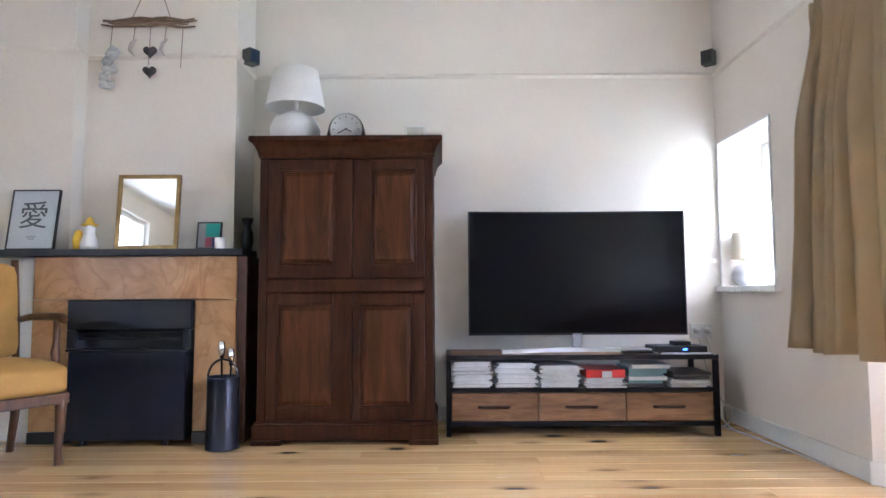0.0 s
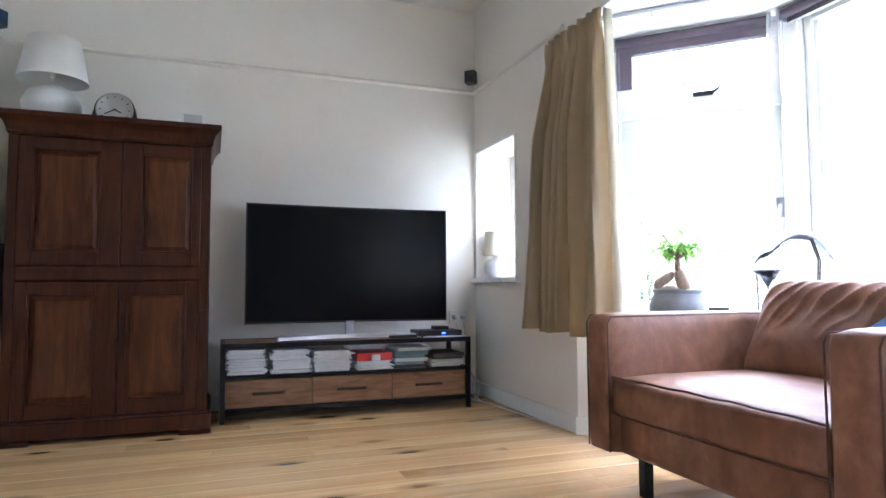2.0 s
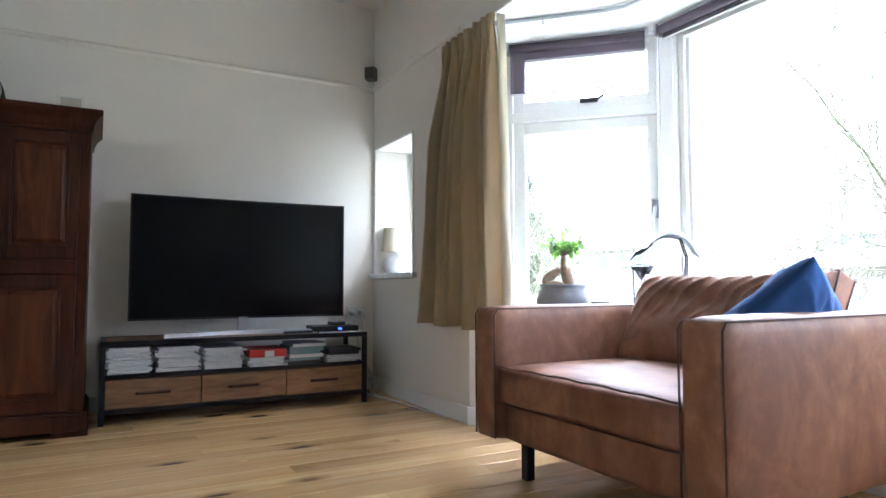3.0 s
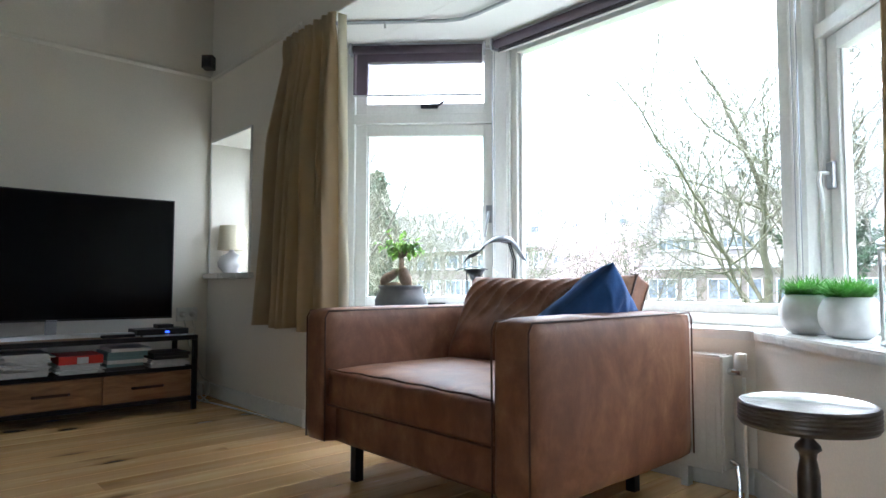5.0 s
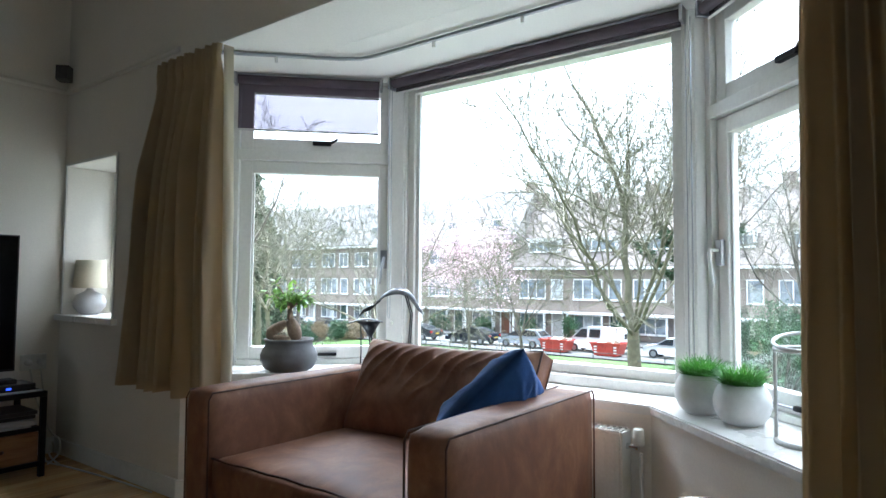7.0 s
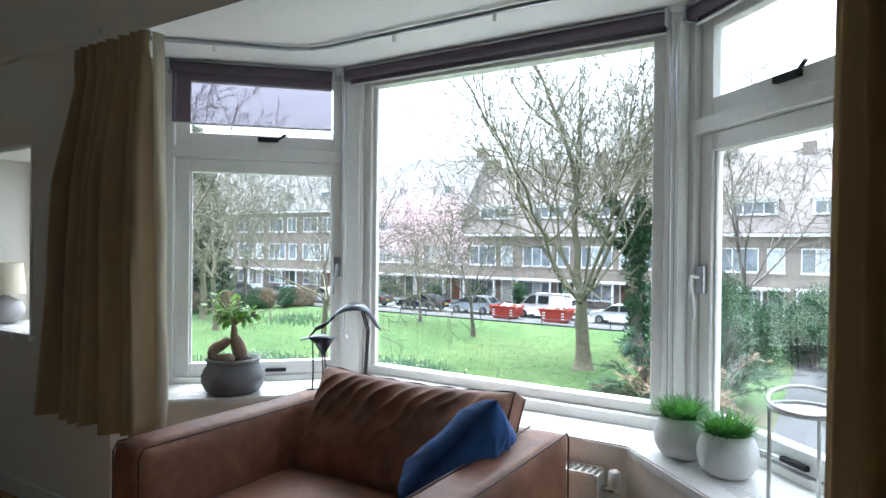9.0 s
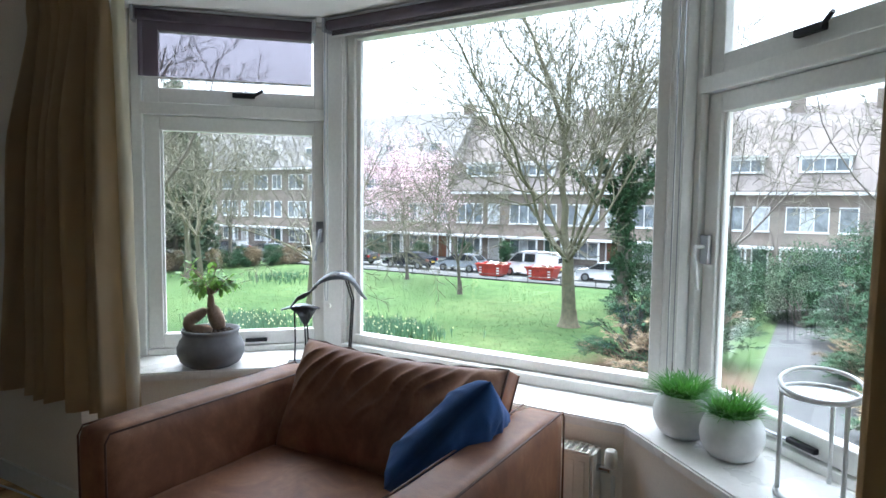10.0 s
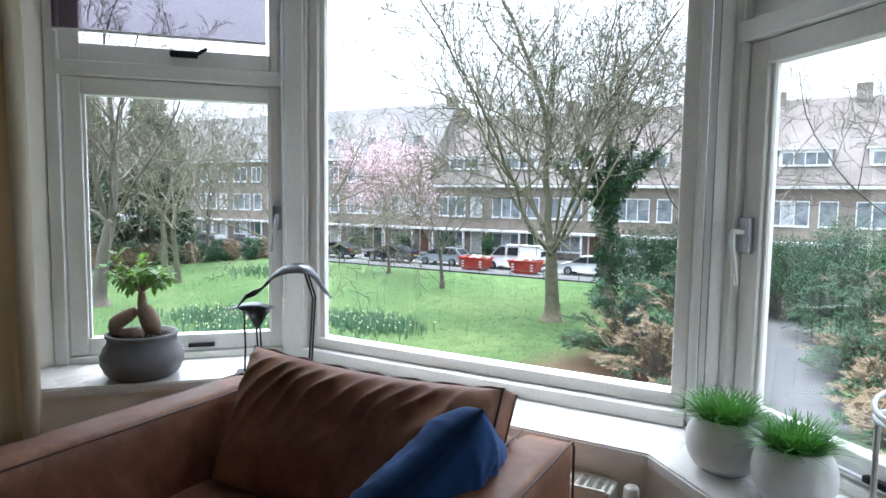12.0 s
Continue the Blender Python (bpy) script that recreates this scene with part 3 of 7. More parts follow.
def curtain(y_top0, y_top1, y_bot0, y_bot1, x_top, x_bot, z0, z1, folds, seed, label, lining_side):
    c = thing("curtain", (0, 0, 0), 0, label, "curtain", "pair of curtains")
    n, m = folds * 12, 26
    rng = random.Random(seed)
    ph = [rng.uniform(-0.9, 0.9) for _ in range(folds + 2)]
    am = [rng.uniform(0.65, 1.3) for _ in range(folds + 2)]

    def sheet(off, y_lo, y_hi):
        verts, faces = [], []
        for j in range(m + 1):
            v = j / m
            for i in range(n + 1):
                u = i / n
                k = u * folds
                a = am[int(k)] * (1 - k % 1) + am[int(k) + 1] * (k % 1)
                p = ph[int(k)] * (1 - k % 1) + ph[int(k) + 1] * (k % 1)
                amp = (0.016 + 0.056 * min(1, max(0, v - 0.05) * 3.2)) * a * (1.0 + 0.2 * math.sin(k * 1.7 + v * 1.3))
                uu = u + 0.012 * math.sin(6.283 * k * 2 + p) * v
                ya = y_top0 + (y_top1 - y_top0) * uu
                yb = y_bot0 + (y_bot1 - y_bot0) * uu
                wob = 0.010 * noise.noise(Vector((u * 5, v * 3, seed)))
                e = max(0.0, (v - 0.07) / 0.93) ** 1.1
                w6 = 6.283 * k + p * 1.6 + 0.5 * v + 1.5 * noise.noise(Vector((u * 3.2, v * 1.5, seed + 4.0))) * v
                x = x_top + (x_bot - x_top) * e + amp * (math.sin(w6) + 0.10 * math.sin(2 * w6 + 0.8)) + wob
                if v < 0.07:
                    x += 0.010 * math.sin(6.283 * k * 3)
                    x -= 0.012 * v / 0.07
                z = z1 + (z0 - z1) * v + 0.008 * math.sin(k * 2.1) * v
                verts.append((x + off, ya + (yb - ya) * e, z))
        w = n + 1
        for j in range(m):
            for i in range(n):
                if y_lo <= i / n <= y_hi:
                    faces.append((j * w + i, j * w + i + 1, (j + 1) * w + i + 1, (j + 1) * w + i))
        return verts, faces

    vs, fs = sheet(0, 0, 1)
    o = raw("cloth", vs, fs, CURTAIN, c, "", True)
    sm = o.modifiers.new("thickness", "SOLIDIFY")
    sm.thickness = 0.004
    vs, fs = sheet(0.014, 0, 0.975)
    o = raw("lining", vs, fs, LINING, c, "cream curtain lining", True)
    sm = o.modifiers.new("thickness", "SOLIDIFY")
    sm.thickness = 0.002
    if lining_side > 0:
        return c
    # loose turned edge of the lining
    bm = bmesh.new()
    pts = []
    for j in range(14):
        v = j / 13
        yy = y_top1 + (y_bot1 - y_top1) * v ** 0.8
        xx = x_top + (x_bot - x_top) * v ** 0.8
        pts.append((xx + 0.03, yy, z1 + (z0 - z1) * v))
    s = lining_side
    rows = []
    for j, (x, y, z) in enumerate(pts):
        wv = 0.012 * math.sin(j * 1.3)
        grown = min(1.0, max(0.0, (j - 2) / 6))
        rows.append([bm.verts.new((x - 0.01, y, z)), bm.verts.new((x + 0.02, y + s * grown * (0.018 + wv), z)), bm.verts.new((x + 0.04, y + s * grown * (0.010 + wv), z)), bm.verts.new((x + 0.045, y + s * 0.002, z))])
    for a, b in zip(rows, rows[1:]):
        for k in range(3):
            bm.faces.new((a[k], a[k + 1], b[k + 1], b[k]))
    e = part("lining_edge", bm, LINING, c, "", True)
    sm = e.modifiers.new("thickness", "SOLIDIFY")
    sm.thickness = 0.002
    return c


curtain(2.58, 2.02, 2.755, 1.93, 1.665, 1.635, 0.575, 2.295, 7, 3, "beige pleated linen curtain hanging beside the bay", -1)
curtain(-1.05, -0.47, -1.2, -0.45, 1.665, 1.635, 0.535, 2.335, 8, 7, "beige pleated linen curtain hanging beside the bay", 1)

# ---------- fireplace ----------
fire = thing("fireplace", (-2.0, 3.4, 0), 0, "ochre marble fireplace with a dark mantel shelf", "fireplace")
def fp(name, rows, material, label="", bevel=0.004):
    o = part(name, boxes(*rows, bevel=bevel), material, fire, label)
    o.matrix_parent_inverse = fire.matrix_basis.inverted()
    return o
fp("lintel_slab", ((-2.60, -1.40, 3.26, 3.488, 0.835, 1.09),), MARBLE)
fp("jamb_slab", ((-2.60, -2.375, 3.26, 3.488, 0.07, 0.832),), MARBLE)
fp("jamb_slab", ((-1.645, -1.40, 3.26, 3.488, 0.07, 0.832),), MARBLE)
fp("plinth", ((-2.60, -2.375, 3.25, 3.488, 0.0, 0.068),), BLACK)
fp("plinth", ((-1.645, -1.40, 3.25, 3.488, 0.0, 0.068),), BLACK)
fp("shelf", ((-3.4, -1.35, 3.20, 3.357, 1.092, 1.13), (-2.455, -1.35, 3.357, 3.488, 1.092, 1.13)), BLACK, "black mantel shelf", 0.0)
tagged(part("trim", boxes((-2.70, -2.606, 3.30, 3.358, 0, 1.09), bevel=0.004), TRIM), "white painted strip beside the fireplace", "trim", kind="structure")
tagged(part("cupboard_side", boxes((-1.396, -1.34, 3.26, NORTH - 0.002, 0, 1.088), bevel=0.004), plain("dark_stained_board", (0.06, 0.022, 0.012), 0.45, 0, 0.3, 8, 0.1)), "dark stained board beside the fireplace", "board", kind="structure")

heater = thing("gas_heater", (-2.0, 3.28, 0), 0, "dark blue-black fireplace stove with a hood and slot", "stove")
NAVY = plain("blue_black_enamel", (0.012, 0.0125, 0.022), 0.42, 0, 0.2, 6, 0.08, spec=0.2)
GREY = plain("dark_grey_enamel", (0.022, 0.023, 0.03), 0.4, 0, 0.12, 6, 0.05, spec=0.25)
def hp(name, rows, material, bevel=0.004):
    o = part(name, boxes(*rows, bevel=bevel), material, heater)
    o.matrix_parent_inverse = heater.matrix_basis.inverted()
    return o
hp("hood", ((-2.372, -1.648, 3.225, 3.40, 0.66, 0.83),), GREY)
hp("back_plate", ((-2.372, -1.648, 3.36, 3.44, 0.03, 0.66),), BLACK)
hp("slot_side", ((-2.372, -2.32, 3.225, 3.36, 0.55, 0.658),), GREY)
hp("slot_side", ((-1.70, -1.648, 3.225, 3.36, 0.55, 0.658),), GREY)
hp("grille_bar", ((-2.32, -1.70, 3.26, 3.275, 0.60, 0.612),), IRON, 0.002)
hp("grille_bar", ((-2.32, -1.70, 3.26, 3.275, 0.63, 0.642),), IRON, 0.002)
hp("lip", ((-2.36, -1.66, 3.195, 3.30, 0.536, 0.55),), IRON, 0.003)
hp("front_panel", ((-2.345, -1.665, 3.20, 3.36, 0.03, 0.535),), NAVY, 0.006)
for x in (-2.25, -1.78):
    bm = bmesh.new()
    lathe(bm, [(0, -0.012), (0.018, -0.012), (0.018, 0.012), (0, 0.012)], 14)
    bmesh.ops.rotate(bm, verts=bm.verts, cent=(0, 0, 0), matrix=Matrix.Rotation(radians(90), 3, "Y"))
    bmesh.ops.translate(bm, verts=bm.verts, vec=(x, 3.215, 0.018))
    o = part("castor", bm, BLACK, heater, "", True)
    o.matrix_parent_inverse = heater.matrix_basis.inverted()

# fire tools in a steel bucket
bk = thing("fireside_bucket", (-1.425, 3.14, 0), 0, "tall brushed steel bucket with fire tools", "bucket")
bm = bmesh.new()
lathe(bm, [(0, 0.004), (0.088, 0.004), (0.09, 0), (0.092, 0.01), (0.088, 0.03), (0.088, 0.39), (0.092, 0.4), (0.086, 0.4), (0.083, 0.38), (0.083, 0.02), (0, 0.02)], 40)
part("body", bm, plain("dark_brushed_steel", (0.06, 0.063, 0.085), 0.3, 0.9, 0.1, 3, 0.0), bk, "", True)
bm = bmesh.new()
tube(bm, [(0.085 * math.cos(a), -0.01, 0.395 + 0.1 * math.sin(a)) for a in [math.pi * k / 14 for k in range(15)]], 0.006, 6)
part("carrying_bow", bm, BLACK, bk)
for dx, top in ((-0.02, 0.6), (0.035, 0.56)):
    bm = bmesh.new()
    tube(bm, [(dx * 0.4, 0.02, 0.03), (dx, 0.02, top - 0.1)], 0.006, 6)
    tool = part("fire_tool", bm, IRON, bk)
    bm = bmesh.new()
    lathe(bm, [(0, 0.0), (0.012, 0.01), (0.02, 0.06), (0.016, 0.1), (0, 0.11)], 12, dx, 0.02, top - 0.11)
    part("grip", bm, CHROME, tool, "", True)

# mantel ornaments
def leaning_frame(name, label, category, x, w, h, y, tilt, border, edge_mat, face_mat, turn=0.0, z=1.131):
    f = new(name)
    f.matrix_basis = Matrix.Translation((x, y, z)) @ pose(0, 0, 0, 0, 0, turn) @ pose(0, 0, 0, -tilt, 0, 0)
    tagged(f, label, category)
    part("border", boxes((-w / 2, -w / 2 + border, -0.012, 0.012, 0, h), (w / 2 - border, w / 2, -0.012, 0.012, 0, h), (-w / 2 + border, w / 2 - border, -0.012, 0.012, 0, border), (-w / 2 + border, w / 2 - border, -0.012, 0.012, h - border, h), bevel=0.003), edge_mat, f)
    part("face", boxes((-w / 2 + border - 0.002, w / 2 - border + 0.002, -0.004, 0.006, border - 0.002, h - border + 0.002)), face_mat, f)
    return f


MIRROR = bpy.data.materials.new("mirror_silver")
MIRROR.use_nodes = True
MIRROR.node_tree.nodes["Principled BSDF"].inputs["Metallic"].default_value = 1.0
MIRROR.node_tree.nodes["Principled BSDF"].inputs["Roughness"].default_value = 0.02
MIRROR.node_tree.nodes["Principled BSDF"].inputs["Base Color"].default_value = (0.86, 0.86, 0.83, 1)
GOLD = plain("gilt_wood", (0.30, 0.20, 0.07), 0.4, 0.6, 0.25, 20, 0.25)
leaning_frame("mirror", "small mirror in a gilt border leaning on the mantel", "mirror", -1.945, 0.375, 0.455, 3.27, 4, 0.024, GOLD, MIRROR)
pic = leaning_frame("framed_calligraphy", "framed brush calligraphy on pale paper", "picture", -2.625, 0.285, 0.37, 3.25, 9, 0.007, BLACK, plain("pale_paper", (0.56, 0.61, 0.64), 0.5, 0, 0.05, 7, 0.03))
cu = bpy.data.curves.new("brush_character", "FONT")
cu.body = "愛"
cu.align_x, cu.align_y = "CENTER", "CENTER"
cu.size, cu.extrude = 0.18, 0.0006
cu.materials.append(plain("ink", (0.09, 0.10, 0.12), 0.6))
tx = new("brush_character", cu)
tx.parent = pic
tx.matrix_basis = pose(0.0, -0.0055, 0.20, 90, 0, 0)
part("seal_text", boxes((-0.03, 0.03, -0.0056, -0.0042, 0.075, 0.082), (-0.02, 0.02, -0.0056, -0.0042, 0.062, 0.068)), plain("pale_ink", (0.3, 0.34, 0.38), 0.6), pic)

fig = thing("ceramic_figurine", (-2.30, 3.27, 1.13), 0, "small yellow and white ceramic figurine", "figurine")
fig_y = plain("yellow_glaze", (0.72, 0.47, 0.03), 0.3, 0, 0.1, 20, 0.05)
bm = bmesh.new()
lathe(bm, [(0, 0), (0.045, 0), (0.05, 0.03), (0.04, 0.07), (0.028, 0.1), (0.03, 0.12), (0.026, 0.14), (0, 0.15)], 20, 0.015, 0, 0)
part("body", bm, WHITE_CERAMIC, fig, "", True)
bm = bmesh.new()
lathe(bm, [(0.048, 0.145), (0.05, 0.15), (0.028, 0.16), (0.014, 0.19), (0, 0.2)], 20, 0.015, 0, 0)
part("hat", bm, fig_y, fig, "yellow glazed hat", True)
bm = bmesh.new()
lathe(bm, [(0, 0), (0.028, 0), (0.032, 0.06), (0.02, 0.11), (0, 0.125)], 16, -0.05, 0, 0)
part("side_piece", bm, fig_y, fig, "", True)

pf = leaning_frame("photo_frame", "small dark photo frame with coloured patches", "photo frame", -1.575, 0.145, 0.165, 3.27, 8, 0.008, BLACK, plain("grey_photo", (0.25, 0.26, 0.27), 0.35))
part("patch", boxes((-0.02, 0.062, -0.0062, -0.0045, 0.075, 0.155)), plain("teal_print", (0.02, 0.26, 0.23), 0.35), pf)
part("patch", boxes((-0.02, 0.018, -0.0062, -0.0045, 0.012, 0.07)), plain("crimson_print", (0.22, 0.02, 0.05), 0.35), pf)
part("patch", boxes((0.02, 0.058, -0.0062, -0.0045, 0.012, 0.07)), plain("indigo_print", (0.05, 0.03, 0.2), 0.35), pf)
bm = bmesh.new()
lathe(bm, [(0, 0), (0.026, 0), (0.028, 0.005), (0.03, 0.065), (0.026, 0.065), (0.024, 0.02), (0, 0.018)], 20)
o = tagged(part("tealight_cup", bm, WHITE_CERAMIC, None, "", True), "small white cup on the mantel", "cup")
o.matrix_basis = pose(-1.495, 3.235, 1.13)
bs = thing("black_vase", (-1.385, 3.40, 1.13), 0, "small black round vase at the mantel's end", "vase")
bm = bmesh.new()
lathe(bm, [(0, 0), (0.025, 0), (0.036, 0.05), (0.034, 0.11), (0.02, 0.14), (0.022, 0.16), (0.034, 0.185), (0.034, 0.2), (0, 0.2)], 20)
part("body", bm, BLACK, bs, "", True)

# driftwood mobile on the chimney breast
mob = thing("driftwood_mobile", (-2.07, 3.44, 2.6), 0, "driftwood wall hanging with strings, hearts and shells", "wall hanging")
DRIFT = wood("driftwood", (0.13, 0.085, 0.055), (0.33, 0.25, 0.19), (2, 14, 14), 0.85)
rng = random.Random(2)
for k in range(7):
    bm = bmesh.new()
    x0, x1 = rng.uniform(-0.335, -0.2), rng.uniform(0.2, 0.335)
    pts = [(x0 + (x1 - x0) * i / 9, rng.uniform(-0.012, 0.012), 0.012 * math.sin(i * 0.9 + k * 1.7) + 0.016 * math.sin(k * 2.4) + 0.01 * (1 if k % 2 else -1) * (i / 9 - 0.5)) for i in range(10)]
    tube(bm, pts, [0.004 + 0.007 * math.sin(math.pi * (i + 0.6) / 10.2) for i in range(10)], 7)
    part("driftwood_stick", bm, DRIFT, mob, "", True)
CORD = plain("twine", (0.33, 0.25, 0.19), 0.9, 0, 0.2, 40, 0.3)
for x in (-0.09, 0.16):
    bm = bmesh.new()
    tube(bm, [(x, 0, 0.02), (0.035, 0.03, 0.36)], 0.0035, 6)
    part("hanging_cord", bm, CORD, mob)
for x, dz in ((-0.21, 0.18), (-0.065, 0.14), (0.035, 0.28), (0.135, 0.12), (0.24, 0.30)):
    bm = bmesh.new()
    tube(bm, [(x, 0, -0.01), (x - 0.01, -0.002, -dz)], 0.003, 6)
    part("cord", bm, CORD, mob)
SHELL = plain("mother_of_pearl", (0.45, 0.46, 0.48), 0.25, 0.2, 0.3, 25, 0.1)
for k in range(5):
    bm = soft_block(0.075 - 0.006 * k, 0.012, 0.075, 0.005, 4, 0.006, 0.004, k)
    o = part("shell", bm, SHELL, mob, "", True)
    o.matrix_basis = pose(-0.215 + 0.012 * (-1) ** k - 0.008 * k, 0, -0.20 - 0.052 * k, 0, 35 + 15 * k, 12 * (-1) ** k)
for x, z, s in ((-0.075, -0.17, 1.0), (0.12, -0.17, 0.8)):
    bm = bmesh.new()
    tube(bm, [(x + 0.02, 0, z + 0.06), (x - 0.01, 0, z + 0.03), (x - 0.02, 0, z - 0.01), (x + 0.005, 0, z - 0.05)], [0.006, 0.014 * s, 0.014 * s, 0.004], 8)
    part("feather_piece", bm, plain("pale_shell", (0.5, 0.47, 0.43), 0.5), mob, "", True)
for z in (-0.195, -0.325):
    bm = bmesh.new()
    out = []
    for i in range(36):
        a = 2 * math.pi * i / 36
        out.append((0.0026 * 16 * math.sin(a) ** 3, 0.0026 * (13 * math.cos(a) - 5 * math.cos(2 * a) - 2 * math.cos(3 * a) - math.cos(4 * a))))
    f = [bm.verts.new((p[0], -0.008, p[1])) for p in out]
    b = [bm.verts.new((p[0], 0.008, p[1])) for p in out]
    fc, bc = bm.verts.new((0, -0.017, 0)), bm.verts.new((0, 0.017, 0))
    for i in range(36):
        j = (i + 1) % 36
        bm.faces.new((f[i], f[j], fc))
        bm.faces.new((b[j], b[i], bc))
        bm.faces.new((f[j], f[i], b[i], b[j]))
    bmesh.ops.recalc_face_normals(bm, faces=bm.faces)
    o = part("heart", bm, plain("dark_wicker", (0.05, 0.04, 0.035), 0.8, 0, 0.4, 40, 0.6, 120), mob, "dark woven heart", True)
    o.matrix_basis = pose(0.035, -0.005, z)

# ---------- tall cabinet ----------
cab = thing("cabinet", (-0.745, 3.2, 0), 0, "tall dark oak cabinet with four panelled doors", "cabinet")
W, D, H = 1.02, 0.62, 1.72
part("carcass", boxes((-W / 2, W / 2, 0.03, D, 0.13, H), bevel=0.004), OAK, cab)
part("side_stile", boxes((-W / 2, -W / 2 + 0.05, 0.004, 0.03, 0.13, 1.66), bevel=0.004), OAK, cab)
part("side_stile", boxes((W / 2 - 0.05, W / 2, 0.004, 0.03, 0.13, 1.66), bevel=0.004), OAK, cab)
bm = bmesh.new()
rings = [[bm.verts.new(v) for v in ((-W / 2 - o, -o, z), (W / 2 + o, -o, z), (W / 2 + o, D, z), (-W / 2 - o, D, z))] for z, o in ((1.662, 0.002), (1.675, 0.010), (1.688, 0.010), (1.70, 0.014), (1.725, 0.024), (1.745, 0.040), (1.752, 0.050), (1.758, 0.055), (1.780, 0.055), (1.785, 0.050))]
for a, b in zip(rings, rings[1:]):
    for k in range(4):
        bm.faces.new((a[k], a[(k + 1) % 4], b[(k + 1) % 4], b[k]))
bm.faces.new(list(reversed(rings[0])))
bm.faces.new(rings[-1])
part("cornice", bm, OAK, cab)
bm = boxes((-W / 2 - 0.022, W / 2 + 0.022, -0.018, D, 0.03, 0.115), (-W / 2 - 0.012, W / 2 + 0.012, -0.008, D, 0.115, 0.13), bevel=0.004)
part("plinth", bm, OAK, cab)
for x in (-W / 2 + 0.06, W / 2 - 0.06):
    part("foot", boxes((x - 0.085, x + 0.085, -0.018, 0.1, 0, 0.029), bevel=0.003), OAK, cab)
part("middle_rail", boxes((-W / 2 + 0.05, W / 2 - 0.05, -0.006, 0.03, 0.87, 0.95), bevel=0.008), OAK, cab)
for x0, x1, z0, z1, ml, mr in ((-0.458, 0.037, 0.955, 1.655, 0.07, 0.103), (0.043, 0.458, 0.955, 1.655, 0.103, 0.047), (-0.458, 0.037, 0.135, 0.865, 0.06, 0.11), (0.043, 0.458, 0.135, 0.865, 0.04, 0.07)):
    a, b2, c, d = x0 + ml, x1 - mr, z0 + 0.075, z1 - 0.066
    door = part("door", boxes((x0, a, 0.0, 0.03, z0, z1), (b2, x1, 0.0, 0.03, z0, z1), (a, b2, 0.0, 0.03, z0, c), (a, b2, 0.0, 0.03, d, z1), bevel=0.003), OAK, cab)
    bm = bmesh.new()
    o0 = [(a, 0.022, c), (b2, 0.022, c), (b2, 0.022, d), (a, 0.022, d)]
    e = 0.035
    i0 = [(a + e, 0.008, c + e), (b2 - e, 0.008, c + e), (b2 - e, 0.008, d - e), (a + e, 0.008, d - e)]
    vo, vi = [bm.verts.new(p) for p in o0], [bm.verts.new(p) for p in i0]
    bm.faces.new(vi)
    for k in range(4):
        bm.faces.new((vo[k], vo[(k + 1) % 4], vi[(k + 1) % 4], vi[k]))
    part("panel", bm, OAK_PANEL, door)
    part("moulding", boxes((a, a + 0.010, 0.002, 0.012, c, d), (b2 - 0.010, b2, 0.002, 0.012, c, d), (a + 0.010, b2 - 0.010, 0.002, 0.012, c, c + 0.010), (a + 0.010, b2 - 0.010, 0.002, 0.012, d - 0.010, d), bevel=0.003), OAK, door)
# lamp, clock and box on the cabinet
lamp = thing("table_lamp", (-1.12, 3.5, 1.785), 0, "white ceramic table lamp with a pale shade, unlit", "lamp")
bm = bmesh.new()
lathe(bm, [(0, 0), (0.09, 0), (0.1, 0.01), (0.15, 0.07), (0.158, 0.13), (0.13, 0.19), (0.055, 0.235), (0.03, 0.245), (0, 0.245)], 36)
part("base", bm, WHITE_CERAMIC, lamp, "", True)
bm = bmesh.new()
lathe(bm, [(0, 0.245), (0.014, 0.245), (0.012, 0.27), (0.018, 0.275), (0.018, 0.31), (0, 0.31)], 14)
part("lamp_holder", bm, WHITE_CERAMIC, lamp)
SHADE = plain("white_pleated_shade", (0.86, 0.85, 0.82), 0.85, 0, 0.03, 8, 0.2, 200)
bm = bmesh.new()
lathe(bm, [(0.187, 0.265), (0.14, 0.51), (0.138, 0.51), (0.185, 0.265), (0.187, 0.265)], 40)
part("shade", bm, SHADE, lamp, "pale cloth lamp shade", True)

ck = thing("mantel_clock", (-0.755, 3.27, 1.785), 0, "round-topped dark mantel clock with a silver dial", "clock")
ck.scale = (1.15, 1.15, 1.15)
bm = bmesh.new()
out = [(-0.115, 0), (0.115, 0), (0.11, 0.015), (0.1, 0.02)] + [(0.092 * math.cos(a), 0.045 + 0.092 * math.sin(a)) for a in [math.pi * (0.02 + 0.96 * k / 24) for k in range(25)]] + [(-0.1, 0.02), (-0.11, 0.015)]
f = [bm.verts.new((x, -0.03, z)) for x, z in out]
b = [bm.verts.new((x, 0.03, z)) for x, z in out]
bm.faces.new(f)
bm.faces.new(list(reversed(b)))
for k in range(len(out)):
    j = (k + 1) % len(out)
    bm.faces.new((f[k], b[k], b[j], f[j]))
bmesh.ops.recalc_face_normals(bm, faces=bm.faces)
part("case", bm, BLACK, ck)
bm = bmesh.new()
lathe(bm, [(0, 0), (0.080, 0), (0.085, 0.006), (0.080, 0.012), (0.076, 0.005), (0, 0.005)], 36)
dial = part("dial", bm, plain("silver_dial", (0.42, 0.42, 0.40), 0.35, 0.2, 0.05, 10, 0.02), ck, "silvered clock dial", True)
dial.matrix_basis = pose(0, -0.03, 0.050, 90, 0, 0)
for k in range(12):
    a = math.pi * k / 6
    part("hour_mark", boxes((-0.002, 0.002, 0.060, 0.070, 0.0052, 0.007)), BLACK, dial).matrix_basis = pose(0, 0, 0, 0, 0, -30 * k)
